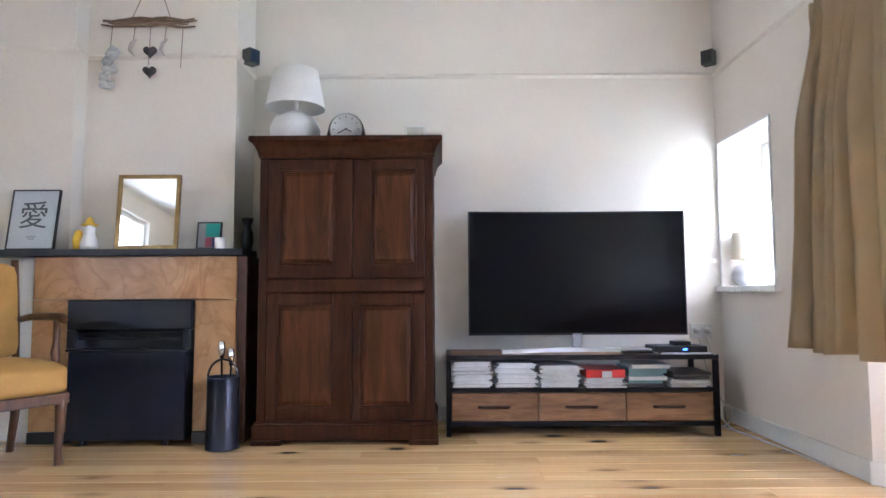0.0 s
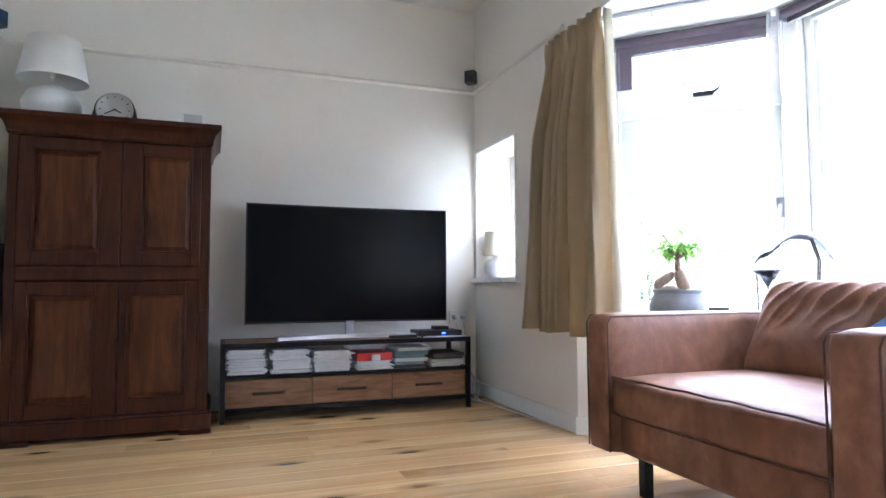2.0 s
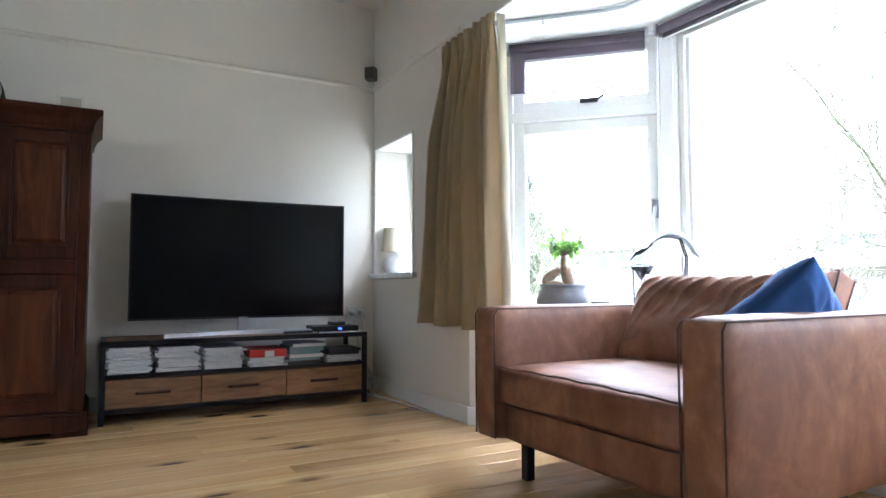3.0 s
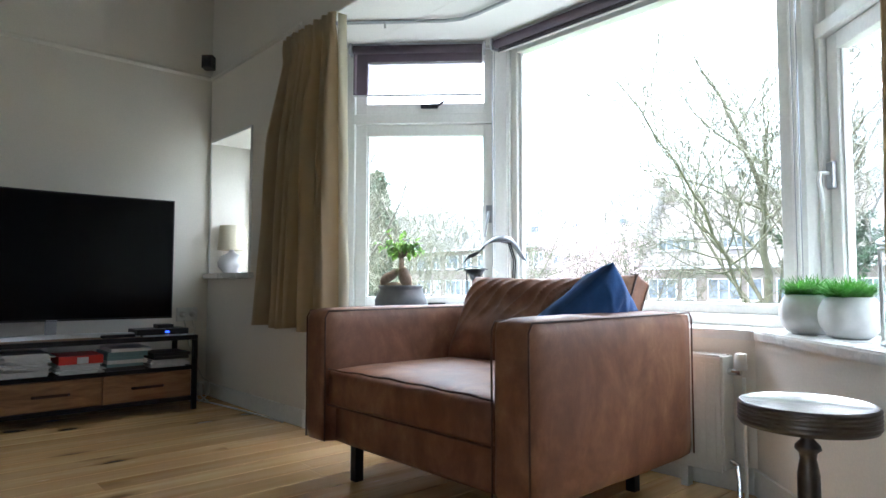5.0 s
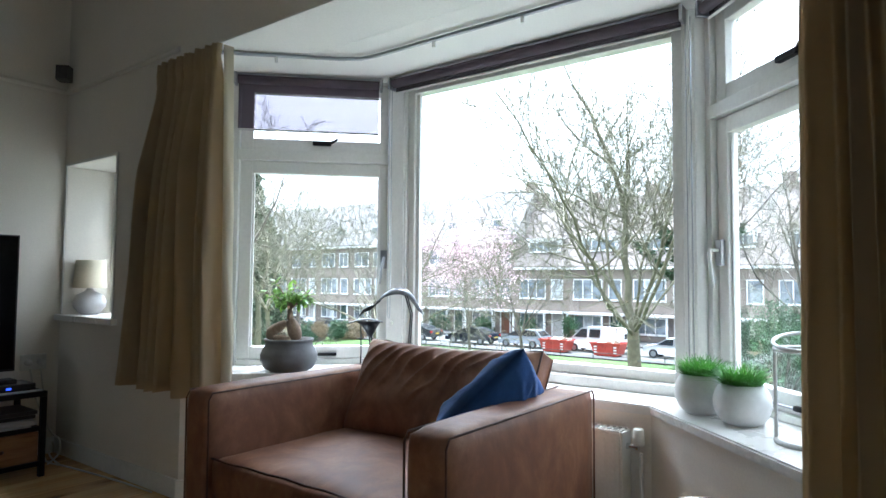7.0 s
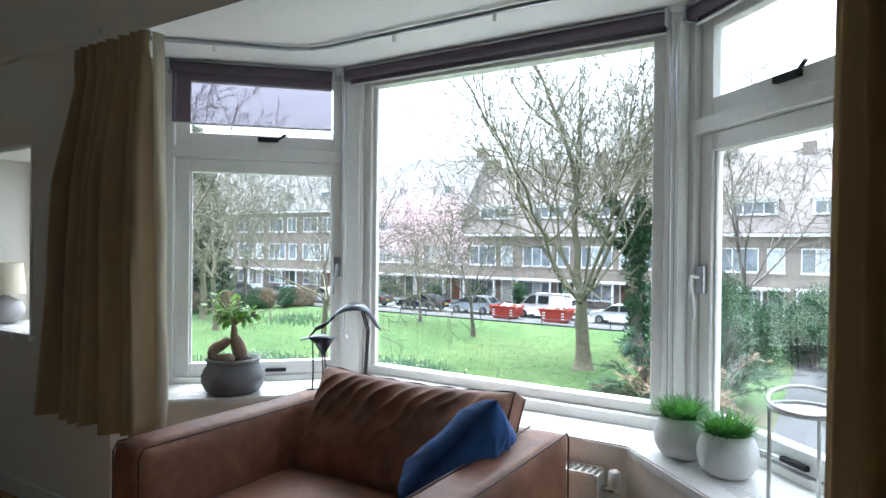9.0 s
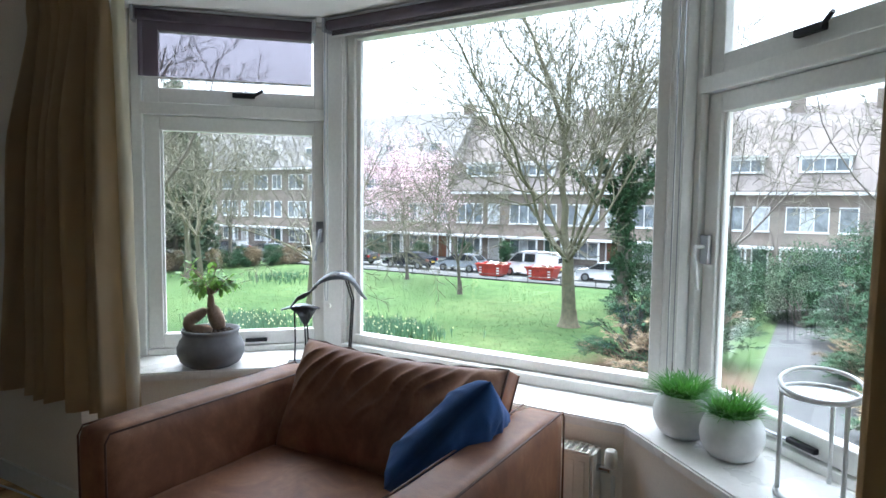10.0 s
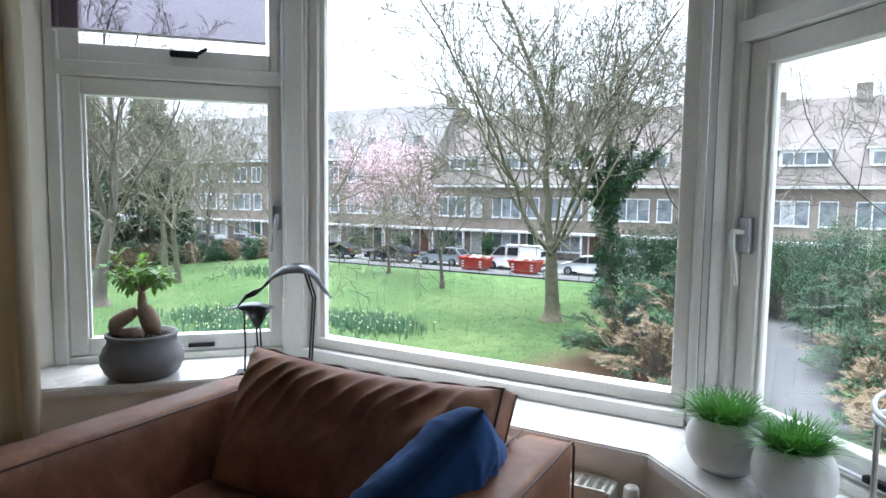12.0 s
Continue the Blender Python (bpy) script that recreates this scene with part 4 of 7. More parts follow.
part("clock_pointer", boxes((-0.0025, 0.0025, -0.008, 0.05, 0.0075, 0.009)), BLACK, dial).matrix_basis = pose(0, 0, 0, 0, 0, 118)
part("clock_pointer", boxes((-0.003, 0.003, -0.006, 0.034, 0.0095, 0.011)), BLACK, dial).matrix_basis = pose(0, 0, 0, 0, 0, -115)
sb = thing("thermometer_box", (-0.34, 3.235, 1.785), 0, "small white box standing on the cabinet", "box")
part("case", boxes((-0.062, 0.062, -0.02, 0.02, 0, 0.075), bevel=0.005), WHITE_PLASTIC, sb)
part("display", boxes((-0.05, 0.05, -0.0215, -0.0203, 0.014, 0.064)), plain("beige_panel", (0.5, 0.48, 0.42), 0.4), sb)

# corner loudspeakers
# the left grille's blue tint is a reflection put into its colour
for x, y, z, turn, tint in ((1.69, 3.83, 2.50, -45, (0.05, 0.045, 0.04)), (-1.44, 3.60, 2.43, 55, (0.02, 0.05, 0.10))):
    sp = thing("corner_speaker", (x, y, z), turn, "small dark cube loudspeaker on the wall", "loudspeaker", "wall loudspeakers")
    part("cabinet_box", boxes((-0.042, 0.042, -0.035, 0.045, -0.05, 0.05), bevel=0.005), plain("speaker_grey", (0.09, 0.085, 0.075), 0.5), sp)
    part("grille", boxes((-0.035, 0.035, -0.041, -0.035, -0.043, 0.043), bevel=0.002), plain("grille_cloth", tint, 0.4, 0, 0.3, 30, 0.2), sp)
    part("bracket", boxes((-0.012, 0.012, 0.045, 0.085, -0.015, 0.015)), IRON, sp)

# ---------- television and its bench ----------
bench = thing("tv_bench", (0.66, 3.375, 0), -0.6, "low iron and reclaimed wood media bench with three drawers", "media bench")
BW, BD = 0.823, 0.42
for x in (-BW, BW - 0.03):
    for y in (0.0, BD - 0.03):
        part("leg", boxes((x, x + 0.03, y, y + 0.03, 0, 0.455), bevel=0.002), IRON, bench)
part("top_rim", boxes((-BW, BW, 0.0, 0.03, 0.456, 0.486), (-BW, BW, BD - 0.03, BD, 0.456, 0.486), (-BW, -BW + 0.03, 0.03, BD - 0.03, 0.456, 0.486), (BW - 0.03, BW, 0.03, BD - 0.03, 0.456, 0.486), bevel=0.002), IRON, bench)
part("top_board", boxes((-BW + 0.03, BW - 0.03, 0.03, BD - 0.03, 0.462, 0.484)), DRAWER_WOOD, bench)
part("shelf", boxes((-BW + 0.03, BW - 0.03, 0.004, BD, 0.262, 0.288), bevel=0.002), IRON, bench)
part("bottom_rail", boxes((-BW + 0.03, BW - 0.03, 0.0, BD, 0.062, 0.088), bevel=0.002), IRON, bench)
part("back_board", boxes((-BW + 0.03, BW - 0.03, BD - 0.012, BD - 0.004, 0.088, 0.262)), IRON, bench)
PULL = plain("rusty_brown_iron", (0.055, 0.030, 0.022), 0.6, 0.3, 0.25, 20, 0.1)
for k in range(3):
    x0 = -BW + 0.033 + k * 0.5265
    d = part("drawer", boxes((x0, x0 + 0.522, 0.006, 0.38, 0.092, 0.258), bevel=0.003), DRAWER_WOOD, bench)
    bm = bmesh.new()
    cx = x0 + 0.255
    tube(bm, [(cx - 0.09, 0.004, 0.175), (cx - 0.08, -0.022, 0.178), (cx + 0.08, -0.022, 0.178), (cx + 0.09, 0.004, 0.175)], 0.009, 8)
    part("drawer_pull", bm, PULL, d)
rng = random.Random(11)
PAPER = plain("magazine_paper", (0.66, 0.67, 0.69), 0.6, 0, 0.08, 14, 0.1)
RED = plain("red_cover", (0.62, 0.035, 0.025), 0.4)
TEAL = plain("grey_teal_cover", (0.16, 0.27, 0.31), 0.45)
DARK = plain("charcoal_cover", (0.04, 0.04, 0.045), 0.45)
stacks = ((-0.665, 0.24, 0.155, PAPER, "tall stack of white magazines"), (-0.395, 0.245, 0.15, PAPER, "tall stack of white magazines"), (-0.125, 0.25, 0.13, PAPER, "uneven stack of grey magazines"), (0.15, 0.24, 0.105, RED, "stack of white papers under a red box"), (0.405, 0.235, 0.14, TEAL, "stack of grey-blue books and papers"), (0.67, 0.24, 0.09, DARK, "low stack of dark cases on white papers"))
for x, w, h, cover, lab in stacks:
    st = thing("magazine_stack", tuple(bench.matrix_basis @ Vector((x, 0.16, 0.2885))), -0.6, lab + " on the bench shelf", "magazines", "stacks on the bench shelf")
    z = 0.0
    k = 0
    while z < h - 0.004:
        th = rng.uniform(0.004, 0.011)
        m = PAPER
        if cover is RED and z > 0.05:
            th, m = 0.05, RED
        if cover is TEAL and z > 0.02:
            th, m = rng.choice(((0.02, TEAL), (0.03, TEAL), (0.022, PAPER)))
        if cover is DARK and z > 0.045:
            th, m = 0.02, DARK
        if cover is TEAL and z < 0.02:
            th, m = 0.022, DARK
        dx, dy = rng.uniform(-0.016, 0.016), rng.uniform(-0.02, 0.012)
        part("magazine", boxes((-w / 2 + dx, w / 2 + dx - rng.uniform(0, 0.03), -0.14 + dy, 0.14 + dy, z, z + th - 0.0006)), m, st)
        z += th
        k += 1
    if cover is RED:
        part("white_mark", boxes((-0.03, 0.03, -0.1535, -0.152, 0.06, 0.098)), PAPER, st)

tv = thing("television", (0.685, 3.585, 0.486), 0, "large curved flat television, switched off", "television")
SCREEN, sn, sl, sbd = mat("screen_glass", 0.14, 0.0, 0.14)
sbd.inputs["Base Color"].default_value = (0.004, 0.004, 0.005, 1)
def arc_slab(w, z0, z1, y_front, y_back, sag, n=24):
    bm = bmesh.new()
    rows = []
    for i in range(n + 1):
        u = 2 * i / n - 1
        x, s = w / 2 * u, sag * (1 - u * u)
        rows.append([bm.verts.new((x, y_front + s, z0)), bm.verts.new((x, y_front + s, z1)), bm.verts.new((x, y_back + s, z1)), bm.verts.new((x, y_back + s, z0))])
    for a, b in zip(rows, rows[1:]):
        for k in range(4):
            bm.faces.new((a[k], b[k], b[(k + 1) % 4], a[(k + 1) % 4]))
    bm.faces.new(rows[0])
    bm.faces.new(list(reversed(rows[-1])))
    bmesh.ops.recalc_face_normals(bm, faces=bm.faces)
    return bm
part("housing", arc_slab(1.40, 0.105, 0.905, 0.0, 0.04, 0.035), BLACK, tv)
part("screen", arc_slab(1.382, 0.118, 0.897, -0.002, 0.0, 0.035), SCREEN, tv)
part("maker_mark", boxes((-0.03, 0.03, 0.03, 0.034, 0.108, 0.113)), STEEL, tv)
part("neck", boxes((-0.03, 0.03, 0.04, 0.075, 0.015, 0.2), bevel=0.006), STEEL, tv)
bm = bmesh.new()
outl = []
for i in range(21):
    u = 2 * i / 20 - 1
    outl.append((0.5 * u, -0.10 + 0.12 * (1 - u * u) - 0.03))
for i in range(21):
    u = 1 - 2 * i / 20
    outl.append((0.5 * u, -0.06 + 0.13 * (1 - u * u)))
prism(bm, outl, 0.0, 0.024)
part("foot", bm, plain("satin_silver", (0.78, 0.79, 0.80), 0.38, 0.9, 0.04, 4, 0.0), tv, "brushed silver bow-shaped foot")

stb = thing("set_top_box", (1.28, 3.52, 0.486), 0, "flat black set-top box with a blue light", "set-top box")
part("case", boxes((-0.16, 0.16, -0.1, 0.1, 0.008, 0.045), bevel=0.004), BLACK, stb)
for x in (-0.12, 0.12):
    for y in (-0.08, 0.08):
        part("foot", boxes((x - 0.012, x + 0.012, y - 0.012, y + 0.012, 0, 0.008)), BLACK, stb)
LED, ln_, ll_, lb_ = mat("blue_light", 0.3)
lb_.inputs["Base Color"].default_value = (0.02, 0.03, 0.4, 1)
lb_.inputs["Emission Color"].default_value = (0.05, 0.1, 1, 1)
lb_.inputs["Emission Strength"].default_value = 0.25
part("display_light", boxes((0.01, 0.035, -0.1015, -0.1, 0.02, 0.031)), LED, stb)
rt = thing("router", (1.31, 3.52, 0.5312), 0, "small black box on the set-top box", "router")
part("case", boxes((-0.05, 0.05, -0.05, 0.05, 0, 0.025), bevel=0.004), BLACK, rt)
rc = thing("remote_control", (1.02, 3.46, 0.486), 8, "black remote control on the bench", "remote control")
part("case", boxes((-0.1, 0.1, -0.022, 0.022, 0, 0.018), bevel=0.006), BLACK, rc)
pp = thing("paper_sheet", (1.30, 3.415, 0.486), 0, "white booklet on the bench", "booklet")
part("cover", boxes((-0.15, 0.17, -0.02, 0.0, 0, 0.007)), PAPER, pp)

sk = thing("wall_socket", (1.59, NORTH, 0.6), 0, "double white wall socket with plugs", "wall socket")
part("plate", boxes((-0.075, 0.075, -0.014, 0.0, -0.05, 0.05), bevel=0.004), WHITE_PLASTIC, sk)
for x in (-0.036, 0.036):
    bm = bmesh.new()
    lathe(bm, [(0, 0), (0.022, 0), (0.02, 0.03), (0.01, 0.045), (0, 0.045)], 14)
    o = part("plug", bm, WHITE_PLASTIC, sk)
    o.matrix_basis = pose(x, -0.014, 0, 90, 0, 0)
CABLE = plain("white_cable", (0.6, 0.58, 0.54), 0.5)
for k, pts in enumerate((
    [(1.62, 3.84, 0.56), (1.64, 3.80, 0.3), (1.62, 3.74, 0.05), (1.60, 3.62, 0.006), (1.63, 3.45, 0.006), (1.66, 3.2, 0.006), (1.69, 2.9, 0.006), (1.705, 2.6, 0.006)],
    [(1.56, 3.84, 0.56), (1.60, 3.82, 0.35), (1.68, 3.80, 0.15), (1.69, 3.70, 0.12), (1.66, 3.62, 0.05), (1.58, 3.58, 0.006)],
    [(1.70, 3.8, 0.02), (1.66, 3.72, 0.10), (1.62, 3.66, 0.11), (1.60, 3.6, 0.05), (1.62, 3.5, 0.006)])):
    bm = bmesh.new()
    fine = []
    for i in range(len(pts) - 1):
        p0, p1 = Vector(pts[max(i - 1, 0)]), Vector(pts[i])
        p2, p3 = Vector(pts[i + 1]), Vector(pts[min(i + 2, len(pts) - 1)])
        for q in range(5):
            t = q / 5
            fine.append(0.5 * ((2 * p1) + (p2 - p0) * t + (2 * p0 - 5 * p1 + 4 * p2 - p3) * t * t + (3 * p1 - p0 - 3 * p2 + p3) * t ** 3))
    fine.append(Vector(pts[-1]))
    tube(bm, [(p.x, p.y, max(p.z, 0.006)) for p in fine], 0.005, 6)
    tagged(part("cable", bm, CABLE, None, "", True), "loose white cable on the floor in the corner", "cable", "cables in the corner")

# lamp in the window recess
nl = thing("table_lamp", (1.86, 3.735, 0.9), 0, "small grey ceramic lamp with a cream shade in the recess", "lamp")
bm = bmesh.new()
lathe(bm, [(0, 0), (0.05, 0), (0.06, 0.008), (0.095, 0.05), (0.1, 0.085), (0.08, 0.13), (0.03, 0.155), (0.018, 0.17), (0.016, 0.2), (0, 0.2)], 32)
part("base", bm, plain("grey_glaze", (0.42, 0.41, 0.41), 0.35, 0, 0.1, 8, 0.1), nl, "", True)
bm = bmesh.new()
lathe(bm, [(0.102, 0.175), (0.088, 0.36), (0.086, 0.36), (0.1, 0.175), (0.102, 0.175)], 36)
part("shade", bm, plain("cream_shade", (0.66, 0.60, 0.45), 0.85, 0, 0.05, 8, 0.2, 200), nl, "cream cloth shade", True)

# ---------- upholstered wooden chair ----------
ch = thing("wooden_armchair", (-2.476, 2.724, 0), 57, "carved wooden armchair with ochre upholstery", "chair")
part("seat", soft_block(0.56, 0.54, 0.15, 0.04, 10, 0.03), YELLOW_CLOTH, ch, "ochre padded seat", True).matrix_basis = pose(0, 0, 0.435)
part("seat_rail", boxes((-0.28, 0.28, -0.27, 0.27, 0.31, 0.365), bevel=0.006), CHAIR_WOOD, ch)
part("backrest", soft_block(0.48, 0.08, 0.5, 0.03, 8, 0.015), YELLOW_CLOTH, ch, "ochre padded back", True).matrix_basis = pose(0, 0.27, 0.78, -8, 0, 0)
for x in (-0.25, 0.25):
    bm = bmesh.new()
    tube(bm, [(x, -0.24, 0.36), (x, -0.245, 0.28), (x, -0.24, 0.2), (x, -0.23, 0.08), (x, -0.24, 0.0)], [0.03, 0.027, 0.022, 0.018, 0.022], 10)
    part("leg", bm, CHAIR_WOOD, ch, "", True)
    bm = bmesh.new()
    tube(bm, [(x, 0.24, 0.36), (x, 0.25, 0.2), (x, 0.29, 0.0)], [0.026, 0.022, 0.02], 10)
    part("leg", bm, CHAIR_WOOD, ch, "", True)
    bm = bmesh.new()
    tube(bm, [(x, 0.26, 0.36), (x, 0.28, 0.7), (x, 0.33, 1.06)], 0.02, 8)
    part("back_post", bm, CHAIR_WOOD, ch, "", True)
    bm = bmesh.new()
    tube(bm, [(x, -0.17, 0.37), (x, -0.165, 0.45), (x, -0.175, 0.5), (x, -0.165, 0.56), (x, -0.17, 0.62), (x, -0.175, 0.73)], [0.018, 0.026, 0.016, 0.024, 0.015, 0.02], 10)
    part("arm_post", bm, CHAIR_WOOD, ch, "", True)
    bm = bmesh.new()
    tube(bm, [(x, 0.3, 0.72), (x, 0.1, 0.745), (x, -0.1, 0.75), (x, -0.22, 0.745), (x, -0.25, 0.73)], [0.016, 0.018, 0.02, 0.025, 0.018], 10)
    part("armrest", bm, CHAIR_WOOD, ch, "", True)

# ---------- leather armchair ----------
arm = thing("armchair", (1.76, 0.975, 0), 0, "wide tan leather armchair with piped seams by the bay", "armchair")
X0, X1, Y0, Y1 = -0.48, 0.50, -0.63, 0.63
part("base", soft_block(0.90, 1.00, 0.185, 0.012, 8), LEATHER, arm, "", True).matrix_basis = pose(0.03, 0, 0.2525)
for s in (-1, 1):
    part("armrest", soft_block(0.98, 0.15, 0.555, 0.028, 12, 0.006, 0.003, s), LEATHER, arm, "", True).matrix_basis = pose(0.01, s * 0.555, 0.4375)
    y_in, y_out = s * 0.478, s * 0.632
    # piping round the arm's top and front edges
    bm = bmesh.new()
    tube(bm, [(X0 + 0.006, y_in, 0.17), (X0 + 0.004, y_in, 0.68), (X0 + 0.02, y_in, 0.708), (0.49, y_in, 0.712)], 0.0036, 6)
    part("piping", bm, PIPING, arm, "", True)
    bm = bmesh.new()
    tube(bm, [(X0 + 0.006, y_out - s * 0.006, 0.17), (X0 + 0.004, y_out - s * 0.006, 0.68), (X0 + 0.02, y_out - s * 0.006, 0.708), (0.485, y_out - s * 0.006, 0.712), (0.502, y_out - s * 0.006, 0.69), (0.503, y_out - s * 0.006, 0.17)], 0.0036, 6)
    part("piping", bm, PIPING, arm, "", True)
part("back_panel", soft_block(0.08, 1.0, 0.53, 0.02, 10, 0.006, 0.003, 4), LEATHER, arm, "", True).matrix_basis = pose(0.46, 0, 0.425)
part("seat_cushion", soft_block(0.80, 0.955, 0.155, 0.03, 14, 0.018, 0.004, 2), LEATHER, arm, "", True).matrix_basis = pose(-0.07, 0, 0.392)
bm = bmesh.new()
tube(bm, [(-0.462, y, 0.466 + 0.006 * math.cos(y * 3.2) + 0.002 * math.sin(y * 31)) for y in [-0.47 + 0.047 * k for k in range(21)]], 0.0042, 6)
part("piping", bm, PIPING, arm, "", True)
bm = bmesh.new()
tube(bm, [(-0.466, y, 0.322) for y in [-0.47 + 0.094 * k for k in range(11)]], 0.0036, 6)
part("piping", bm, PIPING, arm, "", True)
# back cushion leaning on the back panel, its face drawn into creases from the top seam
def creased_cushion(w, h, t, edge, n=84):
    bm = bmesh.new()
    grids = []
    for sgn in (-1, 1):
        rows = []
        for i in range(n + 1):
            row = []
            for j in range(n + 1):
                u, v = 2 * i / n - 1, 2 * j / n - 1
                f = max(0.0, (1 - abs(u) ** 4.5) * (1 - abs(v) ** 4.5)) ** 0.5
                x = w / 2 * u * (1 - 0.02 * (1 - v * v))
                z = h / 2 * v * (1 - 0.05 * (1 - u * u) * (v > 0)) - 0.012 * (1 - u * u) * max(0, v)
                y = sgn * (edge / 2 + ((t - edge) / 2 if sgn > 0 else 0.012) * f)
                reach = max(0.0, v + 0.25 + 0.8 * noise.noise(Vector((u * 4, 0.0, 3.0)))) * (1 - max(0, v) ** 6)
                fold = ((1 - abs(math.sin(u * 18 + v * 6.0 + 3.2 * noise.noise(Vector((u * 2.3, v * 1.2, 1.0)))))) ** 2.2 - 0.35) * reach
                soft = noise.noise(Vector((u * 3, v * 2, sgn + 5.0)))
                y += sgn * f * (0.024 * fold + 0.014 * soft)
                row.append(bm.verts.new((x, y, z)))
            rows.append(row)
        grids.append(rows)
    for g, flip in zip(grids, (False, True)):
        for i in range(n):
            for j in range(n):
                q = (g[i][j], g[i + 1][j], g[i + 1][j + 1], g[i][j + 1])
                bm.faces.new(tuple(reversed(q)) if flip else q)
    ring = [(i, 0) for i in range(n)] + [(n, j) for j in range(n)] + [(i, n) for i in range(n, 0, -1)] + [(0, j) for j in range(n, 0, -1)]
    for k in range(len(ring)):
        a, b = ring[k], ring[(k + 1) % len(ring)]
        bm.faces.new((grids[0][a[0]][a[1]], grids[1][a[0]][a[1]], grids[1][b[0]][b[1]], grids[0][b[0]][b[1]]))
    bmesh.ops.recalc_face_normals(bm, faces=bm.faces)
    return bm



bc = part("back_cushion", creased_cushion(0.915, 0.44, 0.27, 0.09), LEATHER, arm, "plump tan leather back cushion", True)
bc.matrix_basis = pose(0.324, -0.013, 0.642, 0, 0, 0) @ pose(0, 0, 0, 0, 26, 0) @ pose(0, 0, 0, 0, 0, 90)
for side in (-1, 1):
    bm = bmesh.new()
    pts = []
    for a, b2 in [(-1, v) for v in (-1, -0.5, 0, 0.5)] + [(u, 1) for u in [-1 + 0.1 * k for k in range(21)]] + [(1, v) for v in (0.5, 0, -0.5, -1)]:
        pts.append((0.4575 * a * (1 - 0.02 * (1 - b2 * b2)), side * 0.047 + 0.004 * math.sin(a * 29), (0.22 * b2 * (1 - 0.05 * (1 - a * a)) - 0.012 * (1 - a * a) if b2 > 0 else 0.22 * b2) + 0.004 * math.sin(a * 41) * (b2 > 0.9)))
    tube(bm, pts, 0.0042, 6)
    part("piping", bm, PIPING, bc, "", True)
for x in (-0.35, 0.40):
    for y in (-0.42, 0.42):
        part("leg", boxes((x - 0.02, x + 0.02, y - 0.02, y + 0.02, 0, 0.162), bevel=0.002), BLACK, arm)
part("maker_tag", boxes((0.503, 0.506, -0.60, -0.57, 0.36, 0.42)), BLACK, arm)

# blue cushion tipped on one corner against the armrest
cush = thing("scatter_cushion", (1.915, 0.592, 0.648), 0, "blue velvet scatter cushion tipped against the armrest", "cushion")
cc = part("cover", pillow(0.44, 0.44, 0.21, 56, 0.0, 0.020, 8.0, 0.03), BLUE, cush, "", True)
ez = Vector((0.549, -0.501, 0.669)).normalized()
ex = Vector((0.86, 0.2, -0.46))
ex = (ex - ez * ex.dot(ez)).normalized()
ey = ez.cross(ex)
cc.matrix_basis = Matrix((ex, ey, ez)).transposed().to_4x4()

# ---------- radiator ----------
rad = thing("radiator", (2.40, 0.9, 0), 0, "white panel radiator under the window board", "radiator")
RADP = plain("radiator_enamel", (0.72, 0.72, 0.68), 0.4, 0, 0.04, 5, 0.03)
part("rear_panel", boxes((0.03, 0.045, -0.62, 0.62, 0.09, 0.535), bevel=0.004), RADP, rad)
front = part("front_panel", boxes((-0.052, -0.042, -0.62, 0.62, 0.09, 0.535), bevel=0.003), RADP, rad)
first = None
for k in range(31):
    y = -0.59 + k * 0.0393
    if first is None:
        first = part("rib", boxes((-0.0555, -0.0525, -0.011, 0.011, 0.12, 0.51), bevel=0.0014), RADP, front)
        first.location.y = y
    else:
        o = new("rib", first.data)
        o.parent = front
        o.location.y = y
part("side_cover", boxes((-0.05, 0.045, -0.632, -0.62, 0.1, 0.54), bevel=0.004), RADP, rad)
part("side_cover", boxes((-0.05, 0.045, 0.62, 0.632, 0.1, 0.54), bevel=0.004), RADP, rad)
bm = boxes((-0.052, -0.044, -0.62, 0.62, 0.536, 0.544), (0.038, 0.046, -0.62, 0.62, 0.536, 0.544))
for k in range(48):
    y = -0.61 + k * 0.026
    box(bm, -0.042, 0.036, y, y + 0.008, 0.536, 0.543)
part("top_grille", bm, RADP, rad)
for y in (-0.45, 0.45):
    part("foot", boxes((-0.02, 0.02, y - 0.015, y + 0.015, 0, 0.09)), RADP, rad)
v = part("valve", tube(bmesh.new(), [(0, -0.632, 0.48), (0, -0.68, 0.48)], 0.013, 10), CHROME, rad)
bm = bmesh.new()
lathe(bm, [(0, 0), (0.022, 0), (0.024, 0.01), (0.021, 0.06), (0.017, 0.065), (0, 0.066)], 18, 0, -0.68, 0.49)
part("thermostat_knob", bm, WHITE_PLASTIC, v, "", True)
bm = bmesh.new()
tube(bm, [(0, -0.632, 0.13), (0, -0.66, 0.12), (0, -0.665, 0.06), (0, -0.665, 0.0)], 0.011, 10)
part("pipe", bm, CHROME, rad)
bm = bmesh.new()
tube(bm, [(0, -0.69, 0.0), (0, -0.69, 0.46)], 0.008, 8)
part("pipe", bm, TRIM, rad)

